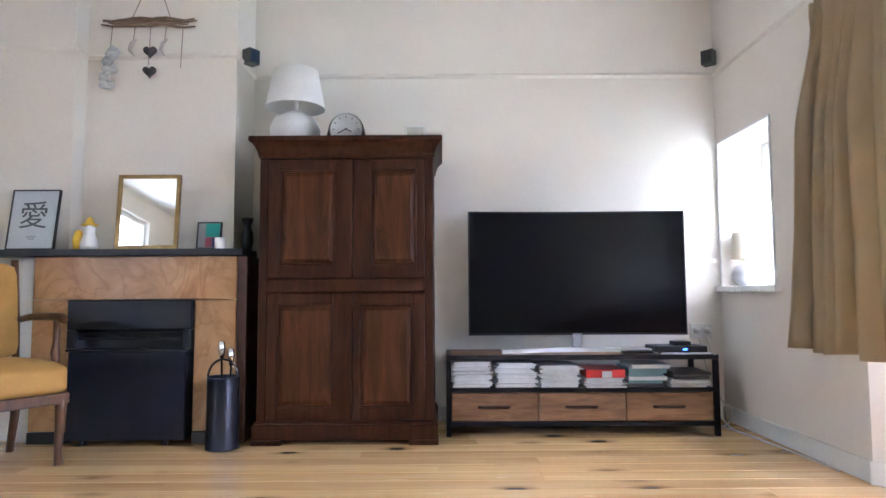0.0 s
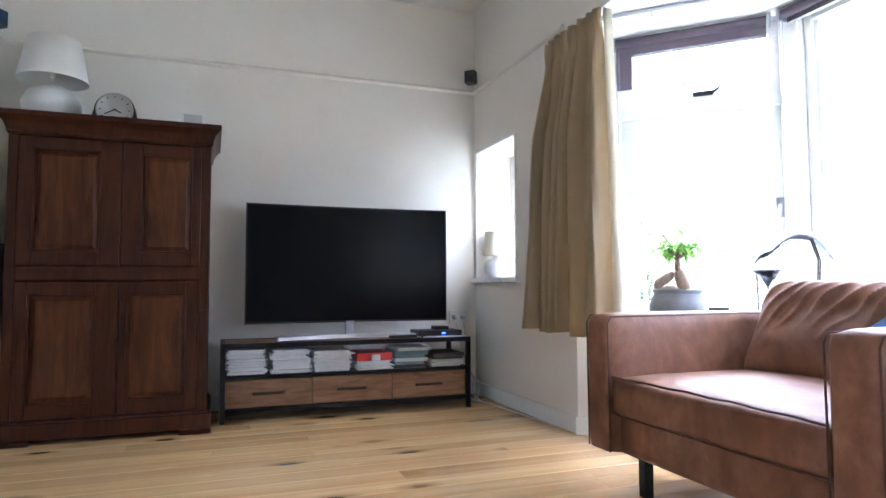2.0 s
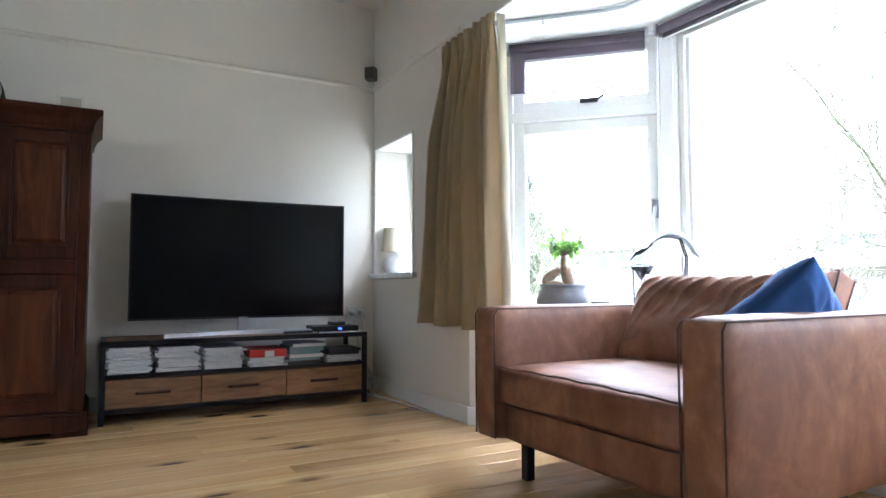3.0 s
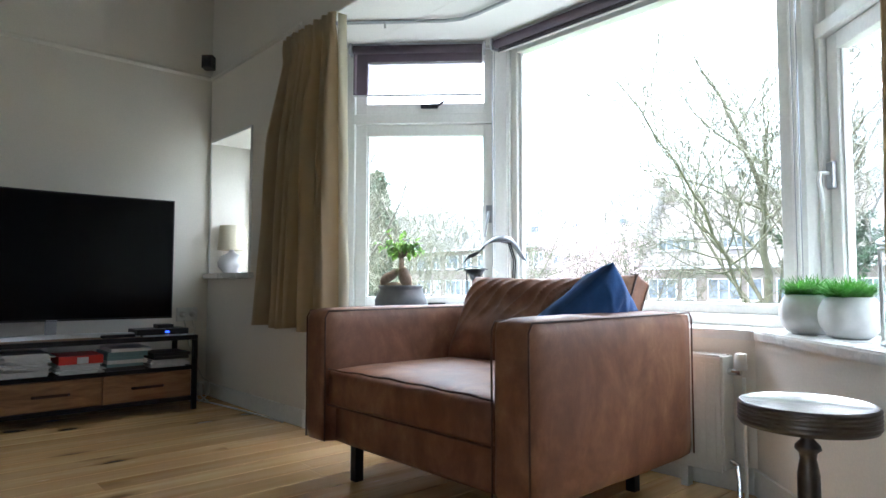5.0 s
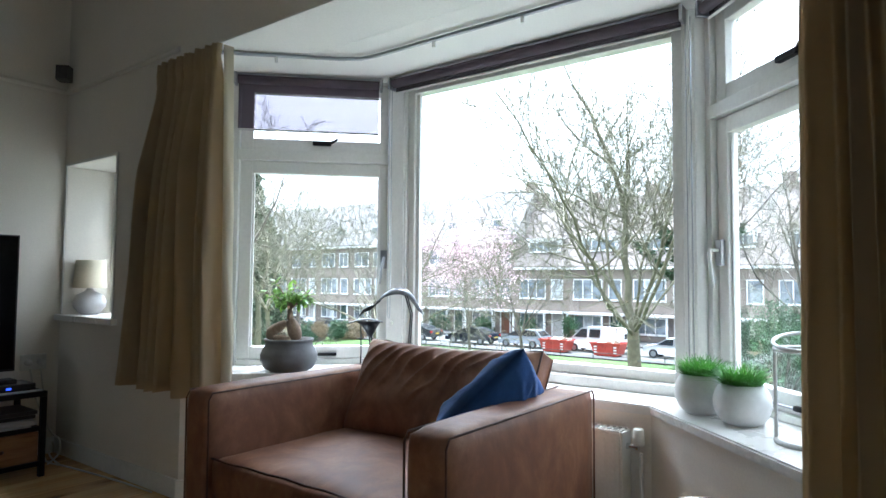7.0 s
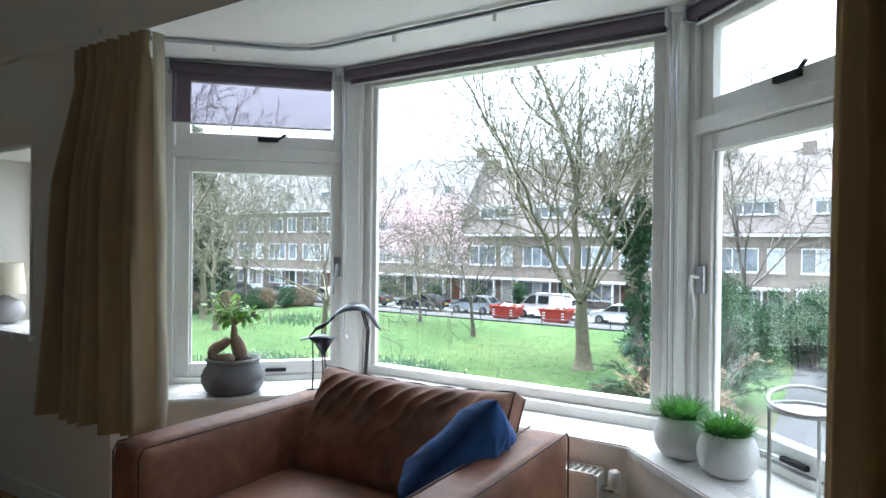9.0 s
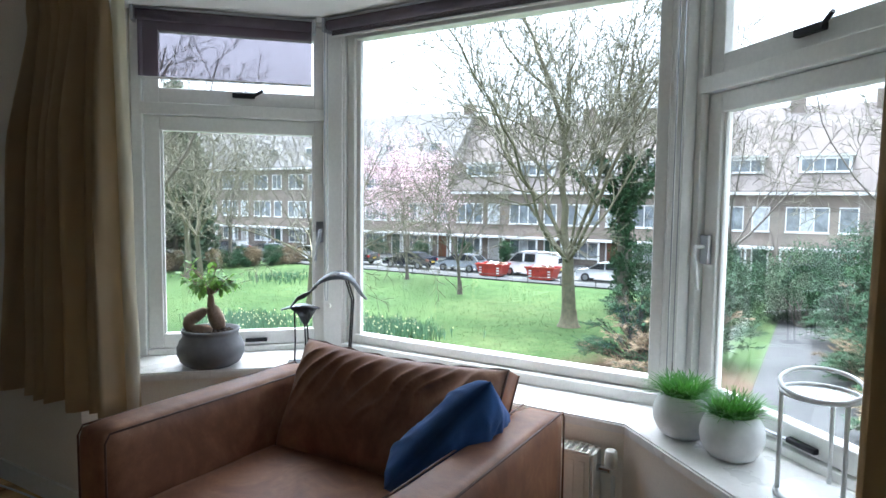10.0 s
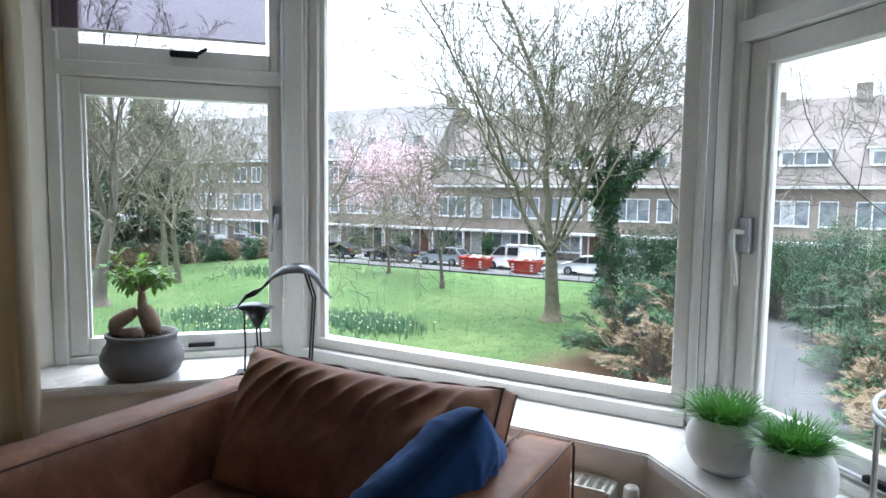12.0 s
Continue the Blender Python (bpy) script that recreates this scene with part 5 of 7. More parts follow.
# ---------- side table ----------
tb = thing("side_table", (1.70, -0.24, 0), 0, "small round metal side table with a ribbed rim", "side table")
HAMMERED = plain("pale_hammered_metal", (0.62, 0.62, 0.6), 0.22, 0.85, 0.15, 18, 0.5, 40)
BRONZE = plain("dark_pewter", (0.16, 0.145, 0.14), 0.32, 0.9, 0.25, 14, 0.15)
bm = bmesh.new()
lathe(bm, [(0, 0.51), (0.152, 0.51), (0.156, 0.515), (0.159, 0.515), (0.159, 0.508), (0, 0.503)], 56)
part("top", bm, HAMMERED, tb, "pale hammered metal top", True)
bm = bmesh.new()
prof = [(0.160, 0.515)]
for k in range(5):
    zc = 0.507 - k * 0.0105
    prof += [(0.164, zc + 0.0035), (0.166, zc), (0.164, zc - 0.0035), (0.161, zc - 0.005)]
lathe(bm, prof + [(0.16, 0.455), (0, 0.455)], 56)
part("rim", bm, BRONZE, tb, "", True)
bm = bmesh.new()
lathe(bm, [(0, 0.455), (0.04, 0.455), (0.035, 0.447), (0.018, 0.435), (0.016, 0.42), (0.03, 0.405), (0.032, 0.395), (0.022, 0.385), (0.02, 0.37), (0.027, 0.33), (0.028, 0.22), (0.02, 0.12), (0.018, 0.1), (0.032, 0.09), (0.03, 0.07), (0.02, 0.06), (0, 0.06)], 24)
part("column", bm, BRONZE, tb, "", True)
for k in range(3):
    a = radians(120 * k + 20)
    bm = bmesh.new()
    tube(bm, [(0.012 * math.cos(a), 0.012 * math.sin(a), 0.09), (0.07 * math.cos(a), 0.07 * math.sin(a), 0.08), (0.13 * math.cos(a), 0.13 * math.sin(a), 0.035), (0.165 * math.cos(a), 0.165 * math.sin(a), 0.012)], [0.016, 0.015, 0.012, 0.012], 8)
    part("foot", bm, BRONZE, tb, "", True)

# ---------- plants and ornaments on the window board ----------
LEAF = plain("ficus_leaf", (0.17, 0.32, 0.07), 0.4, 0, 0.35, 30, 0.1)
let_light_through(LEAF, (0.28, 0.48, 0.08), 0.35)
FICUS = wood("ficus_bark", (0.20, 0.13, 0.085), (0.36, 0.27, 0.2), (20, 20, 8), 0.7)
bon = thing("ficus_bonsai", (2.192, 2.098, SILLZ), 0, "ficus bonsai with swollen roots in a grey ribbed pot", "potted plant")
bm = bmesh.new()
prof = [(0, 0.0), (0.105, 0.0), (0.11, 0.006)]
for k in range(9):
    u = k / 8
    r = 0.112 + 0.042 * math.sin(math.pi * (0.12 + 0.74 * u)) + (0.0018 if k % 2 else -0.001)
    prof.append((r, 0.012 + 0.125 * u))
prof += [(0.128, 0.148), (0.124, 0.155), (0.133, 0.163), (0.135, 0.175), (0.122, 0.176), (0.115, 0.15), (0, 0.148)]
lathe(bm, prof, 48)
part("pot", bm, plain("slate_grey_stoneware", (0.145, 0.147, 0.158), 0.62, 0, 0.22, 9, 0.25, 60), bon, "grey ribbed stoneware pot", True)
rng = random.Random(8)
bm = bmesh.new()
for k in range(260):
    a, r = rng.uniform(0, 6.283), 0.11 * math.sqrt(rng.random())
    bmesh.ops.create_icosphere(bm, subdivisions=1, radius=rng.uniform(0.005, 0.011), matrix=pose(r * math.cos(a), r * math.sin(a), 0.151 + rng.uniform(0, 0.01), 30, rng.uniform(0, 90), 0))
part("bark_chips", bm, SOIL, bon)["kind"] = "stuff"
for pts, rr in (([(0.075, 0.03, 0.15), (0.05, 0.01, 0.2), (0.02, 0.0, 0.25), (0.0, 0, 0.29)], [0.03, 0.042, 0.036, 0.022]),
                ([(-0.02, 0.08, 0.155), (-0.05, 0.1, 0.18), (-0.05, 0.105, 0.21), (-0.02, 0.06, 0.235), (0, 0.02, 0.27)], [0.022, 0.034, 0.035, 0.03, 0.018]),
                ([(0.0, -0.01, 0.15), (-0.02, 0.02, 0.175), (-0.06, 0.07, 0.17)], [0.028, 0.03, 0.02]),
                ([(0.0, 0.0, 0.27), (0.002, -0.004, 0.31), (0.0, 0.0, 0.35)], [0.022, 0.017, 0.012])):
    bm = bmesh.new()
    tube(bm, pts, rr, 12)
    o = part("root", bm, FICUS, bon, "", True)
    sm = o.modifiers.new("round", "SUBSURF")
    sm.levels = sm.render_levels = 1
leafv, leaff = [], []
bm = bmesh.new()
def add_leaf(p, d, size, droop):
    d = d.normalized()
    sd = d.cross(Vector((0, 0, 1)))
    sd = sd.normalized() if sd.length > 0.1 else Vector((1, 0, 0))
    up = sd.cross(d)
    base = len(leafv)
    for u, w, h in ((0, 0.0, 0), (0.35, 0.26, 0.04), (0.7, 0.22, 0.02), (1.0, 0, -droop), (0.7, -0.22, 0.02), (0.35, -0.26, 0.04), (0.4, 0, 0.0), (0.72, 0, -0.04)):
        leafv.append(tuple(p + d * (u * size) + sd * (w * size) + up * (h * size)))
    for f in ((0, 1, 6), (0, 6, 5), (1, 2, 7, 6), (6, 7, 4, 5), (2, 3, 7), (7, 3, 4)):
        leaff.append(tuple(base + i for i in f))
for k in range(16):
    a = k * 2.4 + rng.uniform(-0.4, 0.4)
    sp = rng.uniform(0.04, 0.165)
    end = Vector((sp * math.cos(a), sp * math.sin(a), rng.uniform(0.39, 0.50)))
    tube(bm, [(0, 0, 0.335), (end.x * 0.45, end.y * 0.45, 0.335 + (end.z - 0.335) * 0.6), end], [0.006, 0.004, 0.002], 5)
    for q in range(13):
        t = rng.uniform(0.35, 1.08)
        p = Vector((end.x * t, end.y * t, 0.335 + (end.z - 0.335) * min(1, t * 1.05)))
        dr = Vector((rng.uniform(-1, 1) + 6 * end.x, rng.uniform(-1, 1) + 6 * end.y, rng.uniform(-0.9, 0.7)))
        add_leaf(p, dr, rng.uniform(0.032, 0.062), 0.25)
part("branchwork", bm, FICUS, bon)["kind"] = "stuff"
raw("foliage", leafv, leaff, LEAF, bon, "glossy green ficus leaves")["kind"] = "stuff"

# metal cranes
CRANE = plain("blackened_metal", (0.035, 0.035, 0.037), 0.4, 0.75, 0.3, 14, 0.1)
CRANE_TOP = plain("weathered_metal", (0.14, 0.145, 0.16), 0.38, 0.7, 0.3, 20, 0.15)
def folded_sheet(rows, thickness, parent, label=""):
    """A folded metal sheet: rows of (x, ridge height, half width, fall of the edges)."""
    bm = bmesh.new()
    got = []
    for x, z, w, fall in rows:
        got.append([bm.verts.new((x, -w, z - fall)), bm.verts.new((x, -w * 0.5, z - fall * 0.3)), bm.verts.new((x, 0, z)), bm.verts.new((x, w * 0.5, z - fall * 0.3)), bm.verts.new((x, w, z - fall))])
    for a, b in zip(got, got[1:]):
        for k in range(4):
            bm.faces.new((a[k], a[k + 1], b[k + 1], b[k]))
    o = part("body", bm, CRANE_TOP, parent, label, True)
    sm = o.modifiers.new("thickness", "SOLIDIFY")
    sm.thickness = thickness
    return o


# the tall one: arched back with a hooked tail, a ragged flat neck and a pointed beak
c1 = thing("metal_crane", (2.314, 1.704, SILLZ), -34, "tall blackened metal crane with an arched back", "bird figure", "pair of metal cranes")
rows = []
for k in range(17):
    u = k / 16
    z = 0.395 + 0.062 * math.sin(math.pi * min(1, u * 1.12)) ** 0.8 - 0.075 * max(0, u - 0.62) ** 1.5 / 0.38 ** 1.5
    w = 0.012 + 0.034 * math.sin(math.pi * u) ** 0.7 if u < 1 else 0.004
    rows.append((0.125 + 0.247 * u, z, w, 0.006 + 0.030 * math.sin(math.pi * min(1, u * 0.95)) ** 1.2))
folded_sheet(rows, 0.004, c1)
bm = bmesh.new()
spine = [(0.135, 0.398, 0.013), (0.115, 0.382, 0.014), (0.095, 0.362, 0.010), (0.078, 0.352, 0.014), (0.060, 0.346, 0.015), (0.046, 0.340, 0.012), (0.034, 0.332, 0.017), (0.020, 0.316, 0.012), (0.0, 0.291, 0.002)]
low_row = [[bm.verts.new((x - h * 0.45, y, z - h)) for x, z, h in spine] for y in (-0.005, 0.005)]
high_row = [[bm.verts.new((x + h * 0.2, y, z + h * 0.8)) for x, z, h in spine] for y in (-0.005, 0.005)]
for k in range(len(spine) - 1):
    for y in (0, 1):
        bm.faces.new((low_row[y][k], low_row[y][k + 1], high_row[y][k + 1], high_row[y][k]))
    bm.faces.new((low_row[0][k], low_row[0][k + 1], low_row[1][k + 1], low_row[1][k]))
    bm.faces.new((high_row[0][k], high_row[0][k + 1], high_row[1][k + 1], high_row[1][k]))
bmesh.ops.recalc_face_normals(bm, faces=bm.faces)
part("neck", bm, CRANE, c1, "blackened ragged neck with a pointed beak")
for y in (-0.016, 0.016):
    bm = bmesh.new()
    tube(bm, [(0.268 + y * 0.6, y, 0.432), (0.304 + y * 0.6, y, 0.317), (0.286 + y * 0.6, y, 0.006)], 0.0042, 6)
    part("leg", bm, CRANE, c1)
part("base", boxes((0.235, 0.335, -0.04, 0.04, 0, 0.006)), CRANE, c1)
# the low one: a wide flat back over a keel
c2 = thing("metal_crane", (2.393, 1.835, SILLZ), -52, "low metal crane with a wide flat back", "bird figure", "pair of metal cranes")
folded_sheet([(0.183 * k / 14, 0.262 + 0.020 * math.sin(math.pi * k / 14) + 0.006 * k / 14, 0.004 + 0.046 * math.sin(math.pi * k / 14) ** 0.7, 0.004) for k in range(15)], 0.004, c2)
bm = bmesh.new()
keel = [(0.045, 0.0), (0.075, 0.03), (0.10, 0.075), (0.115, 0.092), (0.128, 0.075), (0.15, 0.035), (0.172, 0.0)]
got = [[bm.verts.new((x, -0.03 * (1 - d / 0.1), 0.272)), bm.verts.new((x, 0, 0.272 - d - 0.002)), bm.verts.new((x, 0.03 * (1 - d / 0.1), 0.272))] for x, d in keel]
for a, b in zip(got, got[1:]):
    bm.faces.new((a[0], a[1], b[1], b[0]))
    bm.faces.new((a[1], a[2], b[2], b[1]))
    bm.faces.new((a[2], a[0], b[0], b[2]))
bmesh.ops.recalc_face_normals(bm, faces=bm.faces)
part("keel", bm, CRANE_TOP, c2, "", True)
for x, y in ((0.062, 0.0), (0.112, -0.012), (0.122, 0.012)):
    bm = bmesh.new()
    tube(bm, [(x, y, 0.255 if x < 0.1 else 0.19), (x + 0.004, y, 0.11), (x, y, 0.006)], 0.0042, 6)
    part("leg", bm, CRANE, c2)
part("base", boxes((0.03, 0.15, -0.04, 0.04, 0, 0.006)), CRANE, c2)

# white globe pots with grass
GRASSLEAF = plain("grass_blade_green", (0.07, 0.21, 0.038), 0.45, 0, 0.4, 25, 0.05)
let_light_through(GRASSLEAF, (0.14, 0.38, 0.05), 0.3)
POT_WHITE = plain("matt_white_pot", (0.72, 0.72, 0.71), 0.5, 0, 0.04, 6, 0.08, 50)
def grass_pot(place, r, seed, label):
    g = thing("grass_pot", place, seed * 40, label, "potted plant", "pair of white pots on the window board")
    bm = bmesh.new()
    prof = [(0, 0), (r * 0.55, 0), (r * 0.6, 0.004)]
    for k in range(1, 13):
        a = -0.93 + (0.93 + 0.72) * k / 12
        prof.append((r * math.cos(a), r * (math.sin(a) + math.sin(0.93)) * 0.98))
    rim = prof[-1]
    prof += [(rim[0] - 0.006, rim[1] + 0.003), (rim[0] - 0.014, rim[1] - 0.008), (rim[0] - 0.016, rim[1] - 0.025), (0, rim[1] - 0.025)]
    lathe(bm, prof, 48)
    part("pot", bm, POT_WHITE, g, "matt white globe pot", True)
    bm = bmesh.new()
    lathe(bm, [(0, rim[1] - 0.016), (rim[0] - 0.018, rim[1] - 0.02), (rim[0] - 0.018, rim[1] - 0.024)], 24)
    part("soil", bm, SOIL, g)
    rng = random.Random(seed)
    vs, fs = [], []
    for k in range(620):
        a, q = rng.uniform(0, 6.283), (rim[0] - 0.016) * math.sqrt(rng.random())
        p = Vector((q * math.cos(a), q * math.sin(a), rim[1] - 0.018))
        lean = rng.uniform(0.4, 1.5) * (0.35 + 0.8 * q / rim[0])
        aa = a + rng.uniform(-1.5, 1.5)
        out = Vector((math.cos(aa), math.sin(aa), 0))
        ln = rng.uniform(0.06, 0.115)
        side = Vector((-out.y, out.x, 0)) * rng.uniform(0.0030, 0.0052)
        base = len(vs)
        for i in range(5):
            u = i / 4
            ctr = p + out * (ln * lean * u ** 1.6) + Vector((0, 0, ln * (u - 0.55 * lean * u * u * 0.8)))
            w = 1 - u * 0.85
            vs.append(tuple(ctr + side * w))
            vs.append(tuple(ctr - side * w))
        for i in range(4):
            fs.append((base + 2 * i, base + 2 * i + 1, base + 2 * i + 3, base + 2 * i + 2))
    raw("grass", vs, fs, GRASSLEAF, g, "dense tuft of narrow green blades")["kind"] = "stuff"
    return g


grass_pot((2.45, -0.010, SILLZ), 0.100, 4, "white globe pot with a tuft of green grass")
grass_pot((2.335, -0.175, SILLZ), 0.096, 9, "white globe pot beside its twin, with a tuft of green grass")

# open wire stand
ws = thing("wire_stand", (2.15, -0.405, SILLZ), 0, "white metal wire stand with a ring top", "wire stand")
WIRE = plain("white_wire", (0.72, 0.73, 0.72), 0.35, 0.2, 0.05, 8, 0.03)
def hoop(r, z, rr, tilt=0.0, n=40):
    bm = bmesh.new()
    pts = [(r * math.cos(2 * math.pi * k / n), r * math.sin(2 * math.pi * k / n), z + tilt * math.cos(2 * math.pi * k / n)) for k in range(n + 1)]
    return tube(bm, pts, rr, 8, False)
part("top_ring", hoop(0.095, 0.29, 0.006), WIRE, ws, "", True)
part("raised_ring", hoop(0.098, 0.315, 0.006, 0.022), WIRE, ws, "", True)
bm = bmesh.new()
lathe(bm, [(0, 0), (0.1, 0), (0.102, 0.006), (0.1, 0.014), (0.09, 0.016), (0, 0.016)], 40)
part("base", bm, WIRE, ws, "", True)
bm = bmesh.new()
lathe(bm, [(0, 0.285), (0.09, 0.285), (0.09, 0.289), (0, 0.289)], 36)
part("glass_plate", bm, GLASS, ws)
for k in range(3):
    a = radians(120 * k + 100)
    bm = bmesh.new()
    tube(bm, [(0.093 * math.cos(a), 0.093 * math.sin(a), 0.012), (0.093 * math.cos(a), 0.093 * math.sin(a), 0.29)], 0.006, 8)
    part("upright", bm, WIRE, ws)

# ---------- outdoors ----------
GZ = -4.3
def ground_mat(name, a, b, scale, fine, rough=0.95, relief=0.5):
    m, n, l, bs = mat(name, rough)
    v = coords(n, l, kind="Position")
    big, mid, sm = noise_tex(n, l, v, scale, 5), noise_tex(n, l, v, scale * 9, 4), noise_tex(n, l, v, fine, 3)
    r = ramp(n, [(0.3, a), (0.7, b)])
    l.new(big.outputs[0], r.inputs[0])
    g = ramp(n, [(0.3, (0.55, 0.6, 0.5)), (0.7, (1.2, 1.16, 1.1))])
    l.new(mid.outputs[0], g.inputs[0])
    l.new(mixed(n, l, 1.0, r.outputs[0], g.outputs[0], "MULTIPLY"), bs.inputs["Base Color"])
    bump(n, l, bs, sm.outputs[0], relief, 0.03)
    return m


def lawn_mat():
    """Spring grass, worn to bare brown earth round the evergreens."""
    m, n, l, bs = mat("lawn_grass", 0.95, spec=0.15)
    v = coords(n, l, kind="Position")
    big, mid, sm = noise_tex(n, l, v, 0.16, 5), noise_tex(n, l, v, 1.7, 6, 0.7), noise_tex(n, l, v, 9, 5, 0.75)
    r = ramp(n, [(0.32, (0.046, 0.086, 0.029)), (0.5, (0.064, 0.110, 0.037)), (0.68, (0.090, 0.132, 0.050))])
    l.new(big.outputs[0], r.inputs[0])
    g = ramp(n, [(0.3, (0.62, 0.68, 0.6)), (0.5, (1.0, 1.0, 1.0)), (0.72, (1.3, 1.2, 1.25))])
    l.new(mid.outputs[0], g.inputs[0])
    f = ramp(n, [(0.3, (0.6, 0.66, 0.6)), (0.7, (1.25, 1.2, 1.2))])
    l.new(sm.outputs[0], f.inputs[0])
    col = mixed(n, l, 1.0, mixed(n, l, 1.0, r.outputs[0], g.outputs[0], "MULTIPLY"), f.outputs[0], "MULTIPLY")
    away = n.new("ShaderNodeVectorMath")
    away.operation = "DISTANCE"
    away.inputs[1].default_value = (20.6, 3.6, GZ)
    l.new(v, away.inputs[0])
    ad = n.new("ShaderNodeMath")
    ad.operation = "MULTIPLY_ADD"
    ad.inputs[1].default_value = 3.4
    l.new(mid.outputs[0], ad.inputs[0])
    l.new(away.outputs["Value"], ad.inputs[2])
    bare = n.new("ShaderNodeMapRange")
    bare.inputs[1].default_value, bare.inputs[2].default_value = 6.6, 4.6
    bare.inputs[3].default_value, bare.inputs[4].default_value = 0.0, 1.0
    l.new(ad.outputs[0], bare.inputs[0])
    soil = mixed(n, l, 1.0, (0.105, 0.074, 0.048), f.outputs[0], "MULTIPLY")
    l.new(mixed(n, l, bare.outputs[0], col, soil), bs.inputs["Base Color"])
    bump(n, l, bs, sm.outputs[0], 0.7, 0.05)
    return m


LAWN = lawn_mat()
ASPHALT = ground_mat("asphalt", (0.075, 0.076, 0.08), (0.11, 0.11, 0.115), 0.4, 30, 0.85, 0.2)
PAVING = ground_mat("paving", (0.040, 0.042, 0.047), (0.06, 0.06, 0.066), 0.5, 25, 0.9, 0.06)
def slab(name, x0, x1, y0, y1, z0, z1, m, label, cat):
    return tagged(part(name, boxes((x0, x1, y0, y1, z0, z1)), m), label, cat, kind="structure")


bm = bmesh.new()
prism(bm, [(-900, -900), (1500, -900), (1500, 900), (-900, 900)], GZ - 0.3, GZ - 0.02)
tagged(part("ground", bm, ground_mat("far_ground", (0.10, 0.11, 0.08), (0.16, 0.16, 0.13), 0.05, 3)), "flat ground reaching the horizon", "ground", kind="structure")
slab("lawn", 9, 42.3, 1.2, 110, GZ - 0.02, GZ, LAWN, "bright green lawn with spring grass", "lawn")
slab("lawn", 9, 42.3, -80, -1.6, GZ - 0.02, GZ, ground_mat("rough_grass", (0.075, 0.075, 0.045), (0.085, 0.115, 0.045), 0.5, 7), "rough grass under the shrubs beside the path", "lawn")
slab("path", 2.95, 42.3, -1.59, 1.19, GZ - 0.02, GZ - 0.005, PAVING, "grey paved garden path", "path")
slab("pavement", 42.31, 43.6, -80, 120, GZ - 0.02, GZ + 0.1, PAVING, "grey pavement along the road", "pavement")
slab("road", 43.61, 51.8, -80, 120, GZ - 0.02, GZ - 0.008, ASPHALT, "grey asphalt street", "road")
slab("pavement", 51.81, 56.9, -80, 120, GZ - 0.02, GZ + 0.1, PAVING, "grey pavement before the houses", "pavement")
tagged(part("facade_below", boxes((1.75, 2.84, -0.6, 2.47, GZ - 0.02, -0.3), (WEST - 0.3, 2.0, SOUTH - 0.3, NORTH + 0.3, GZ - 0.02, -0.302)), plain("brick_below", (0.22, 0.11, 0.075), 0.85, 0, 0.25, 5, 0.3)), "brick storey under the room", "wall", kind="structure")
slab("pavement", -10, 2.94, -80, 120, GZ - 0.02, GZ - 0.006, PAVING, "paved strip along the building", "pavement")

# low rail between lawn and pavement
fen = thing("low_fence", (42.0, 20, GZ), 0, "low dark metal rail along the lawn", "fence")
FENCE = plain("dark_green_metal", (0.03, 0.035, 0.033), 0.5, 0.4)
for k in range(30):
    bm = bmesh.new()
    tube(bm, [(0, -30 + 2.5 * k, 0), (0, -30 + 2.5 * k, 0.55)], 0.03, 6)
    part("post", bm, FENCE, fen)
bm = bmesh.new()
tube(bm, [(0, -30, 0.5), (0, 42.5, 0.5)], 0.022, 6)
part("rail", bm, FENCE, fen)


# --- houses ---
def brick_mat(name, a, b):
    m, n, l, bs = mat(name, 0.85)
    tc = coords(n, l, (1, 1, 1), "Position")
    sep = n.new("ShaderNodeSeparateXYZ")
    l.new(tc, sep.inputs[0])
    cmb = n.new("ShaderNodeCombineXYZ")
    l.new(sep.outputs[1], cmb.inputs[0])
    l.new(sep.outputs[2], cmb.inputs[1])
    br = n.new("ShaderNodeTexBrick")
    br.inputs["Scale"].default_value = 4.6
    br.inputs["Color1"].default_value, br.inputs["Color2"].default_value, br.inputs["Mortar"].default_value = (*a, 1), (*b, 1), (0.3, 0.28, 0.25, 1)
    br.inputs["Mortar Size"].default_value = 0.012
    l.new(cmb.outputs[0], br.inputs["Vector"])
    big = noise_tex(n, l, tc, 0.35, 5)
    g = ramp(n, [(0.3, (0.75, 0.75, 0.76)), (0.7, (1.1, 1.08, 1.05))])
    l.new(big.outputs[0], g.inputs[0])
    l.new(mixed(n, l, 1.0, br.outputs[0], g.outputs[0], "MULTIPLY"), bs.inputs["Base Color"])
    return m


BRICK = brick_mat("brown_brick", (0.20, 0.163, 0.135), (0.27, 0.222, 0.187))
ROOF = brick_mat("roof_tile", (0.155, 0.130, 0.122), (0.21, 0.178, 0.168))
ROOF_GREY = brick_mat("grey_roof_tile", (0.12, 0.118, 0.122), (0.165, 0.16, 0.162))
FARWHITE = plain("house_white_paint", (0.74, 0.73, 0.71), 0.6, 0, 0.05, 1.5, 0.0)
# pale base colour stands in for bright sky reflected in the house panes
FARGLASS = plain("house_glass_painted_sky", (0.20, 0.225, 0.25), 0.06, 0, 0.5, 1.2, 0.0)
NETCURTAIN = plain("net_curtain_glass", (0.52, 0.54, 0.55), 0.2, 0, 0.3, 2.0, 0.0)
DOORS = [plain("door_brown", (0.16, 0.06, 0.03), 0.5), plain("door_green", (0.03, 0.07, 0.05), 0.5), plain("door_pale", (0.45, 0.43, 0.4), 0.5)]


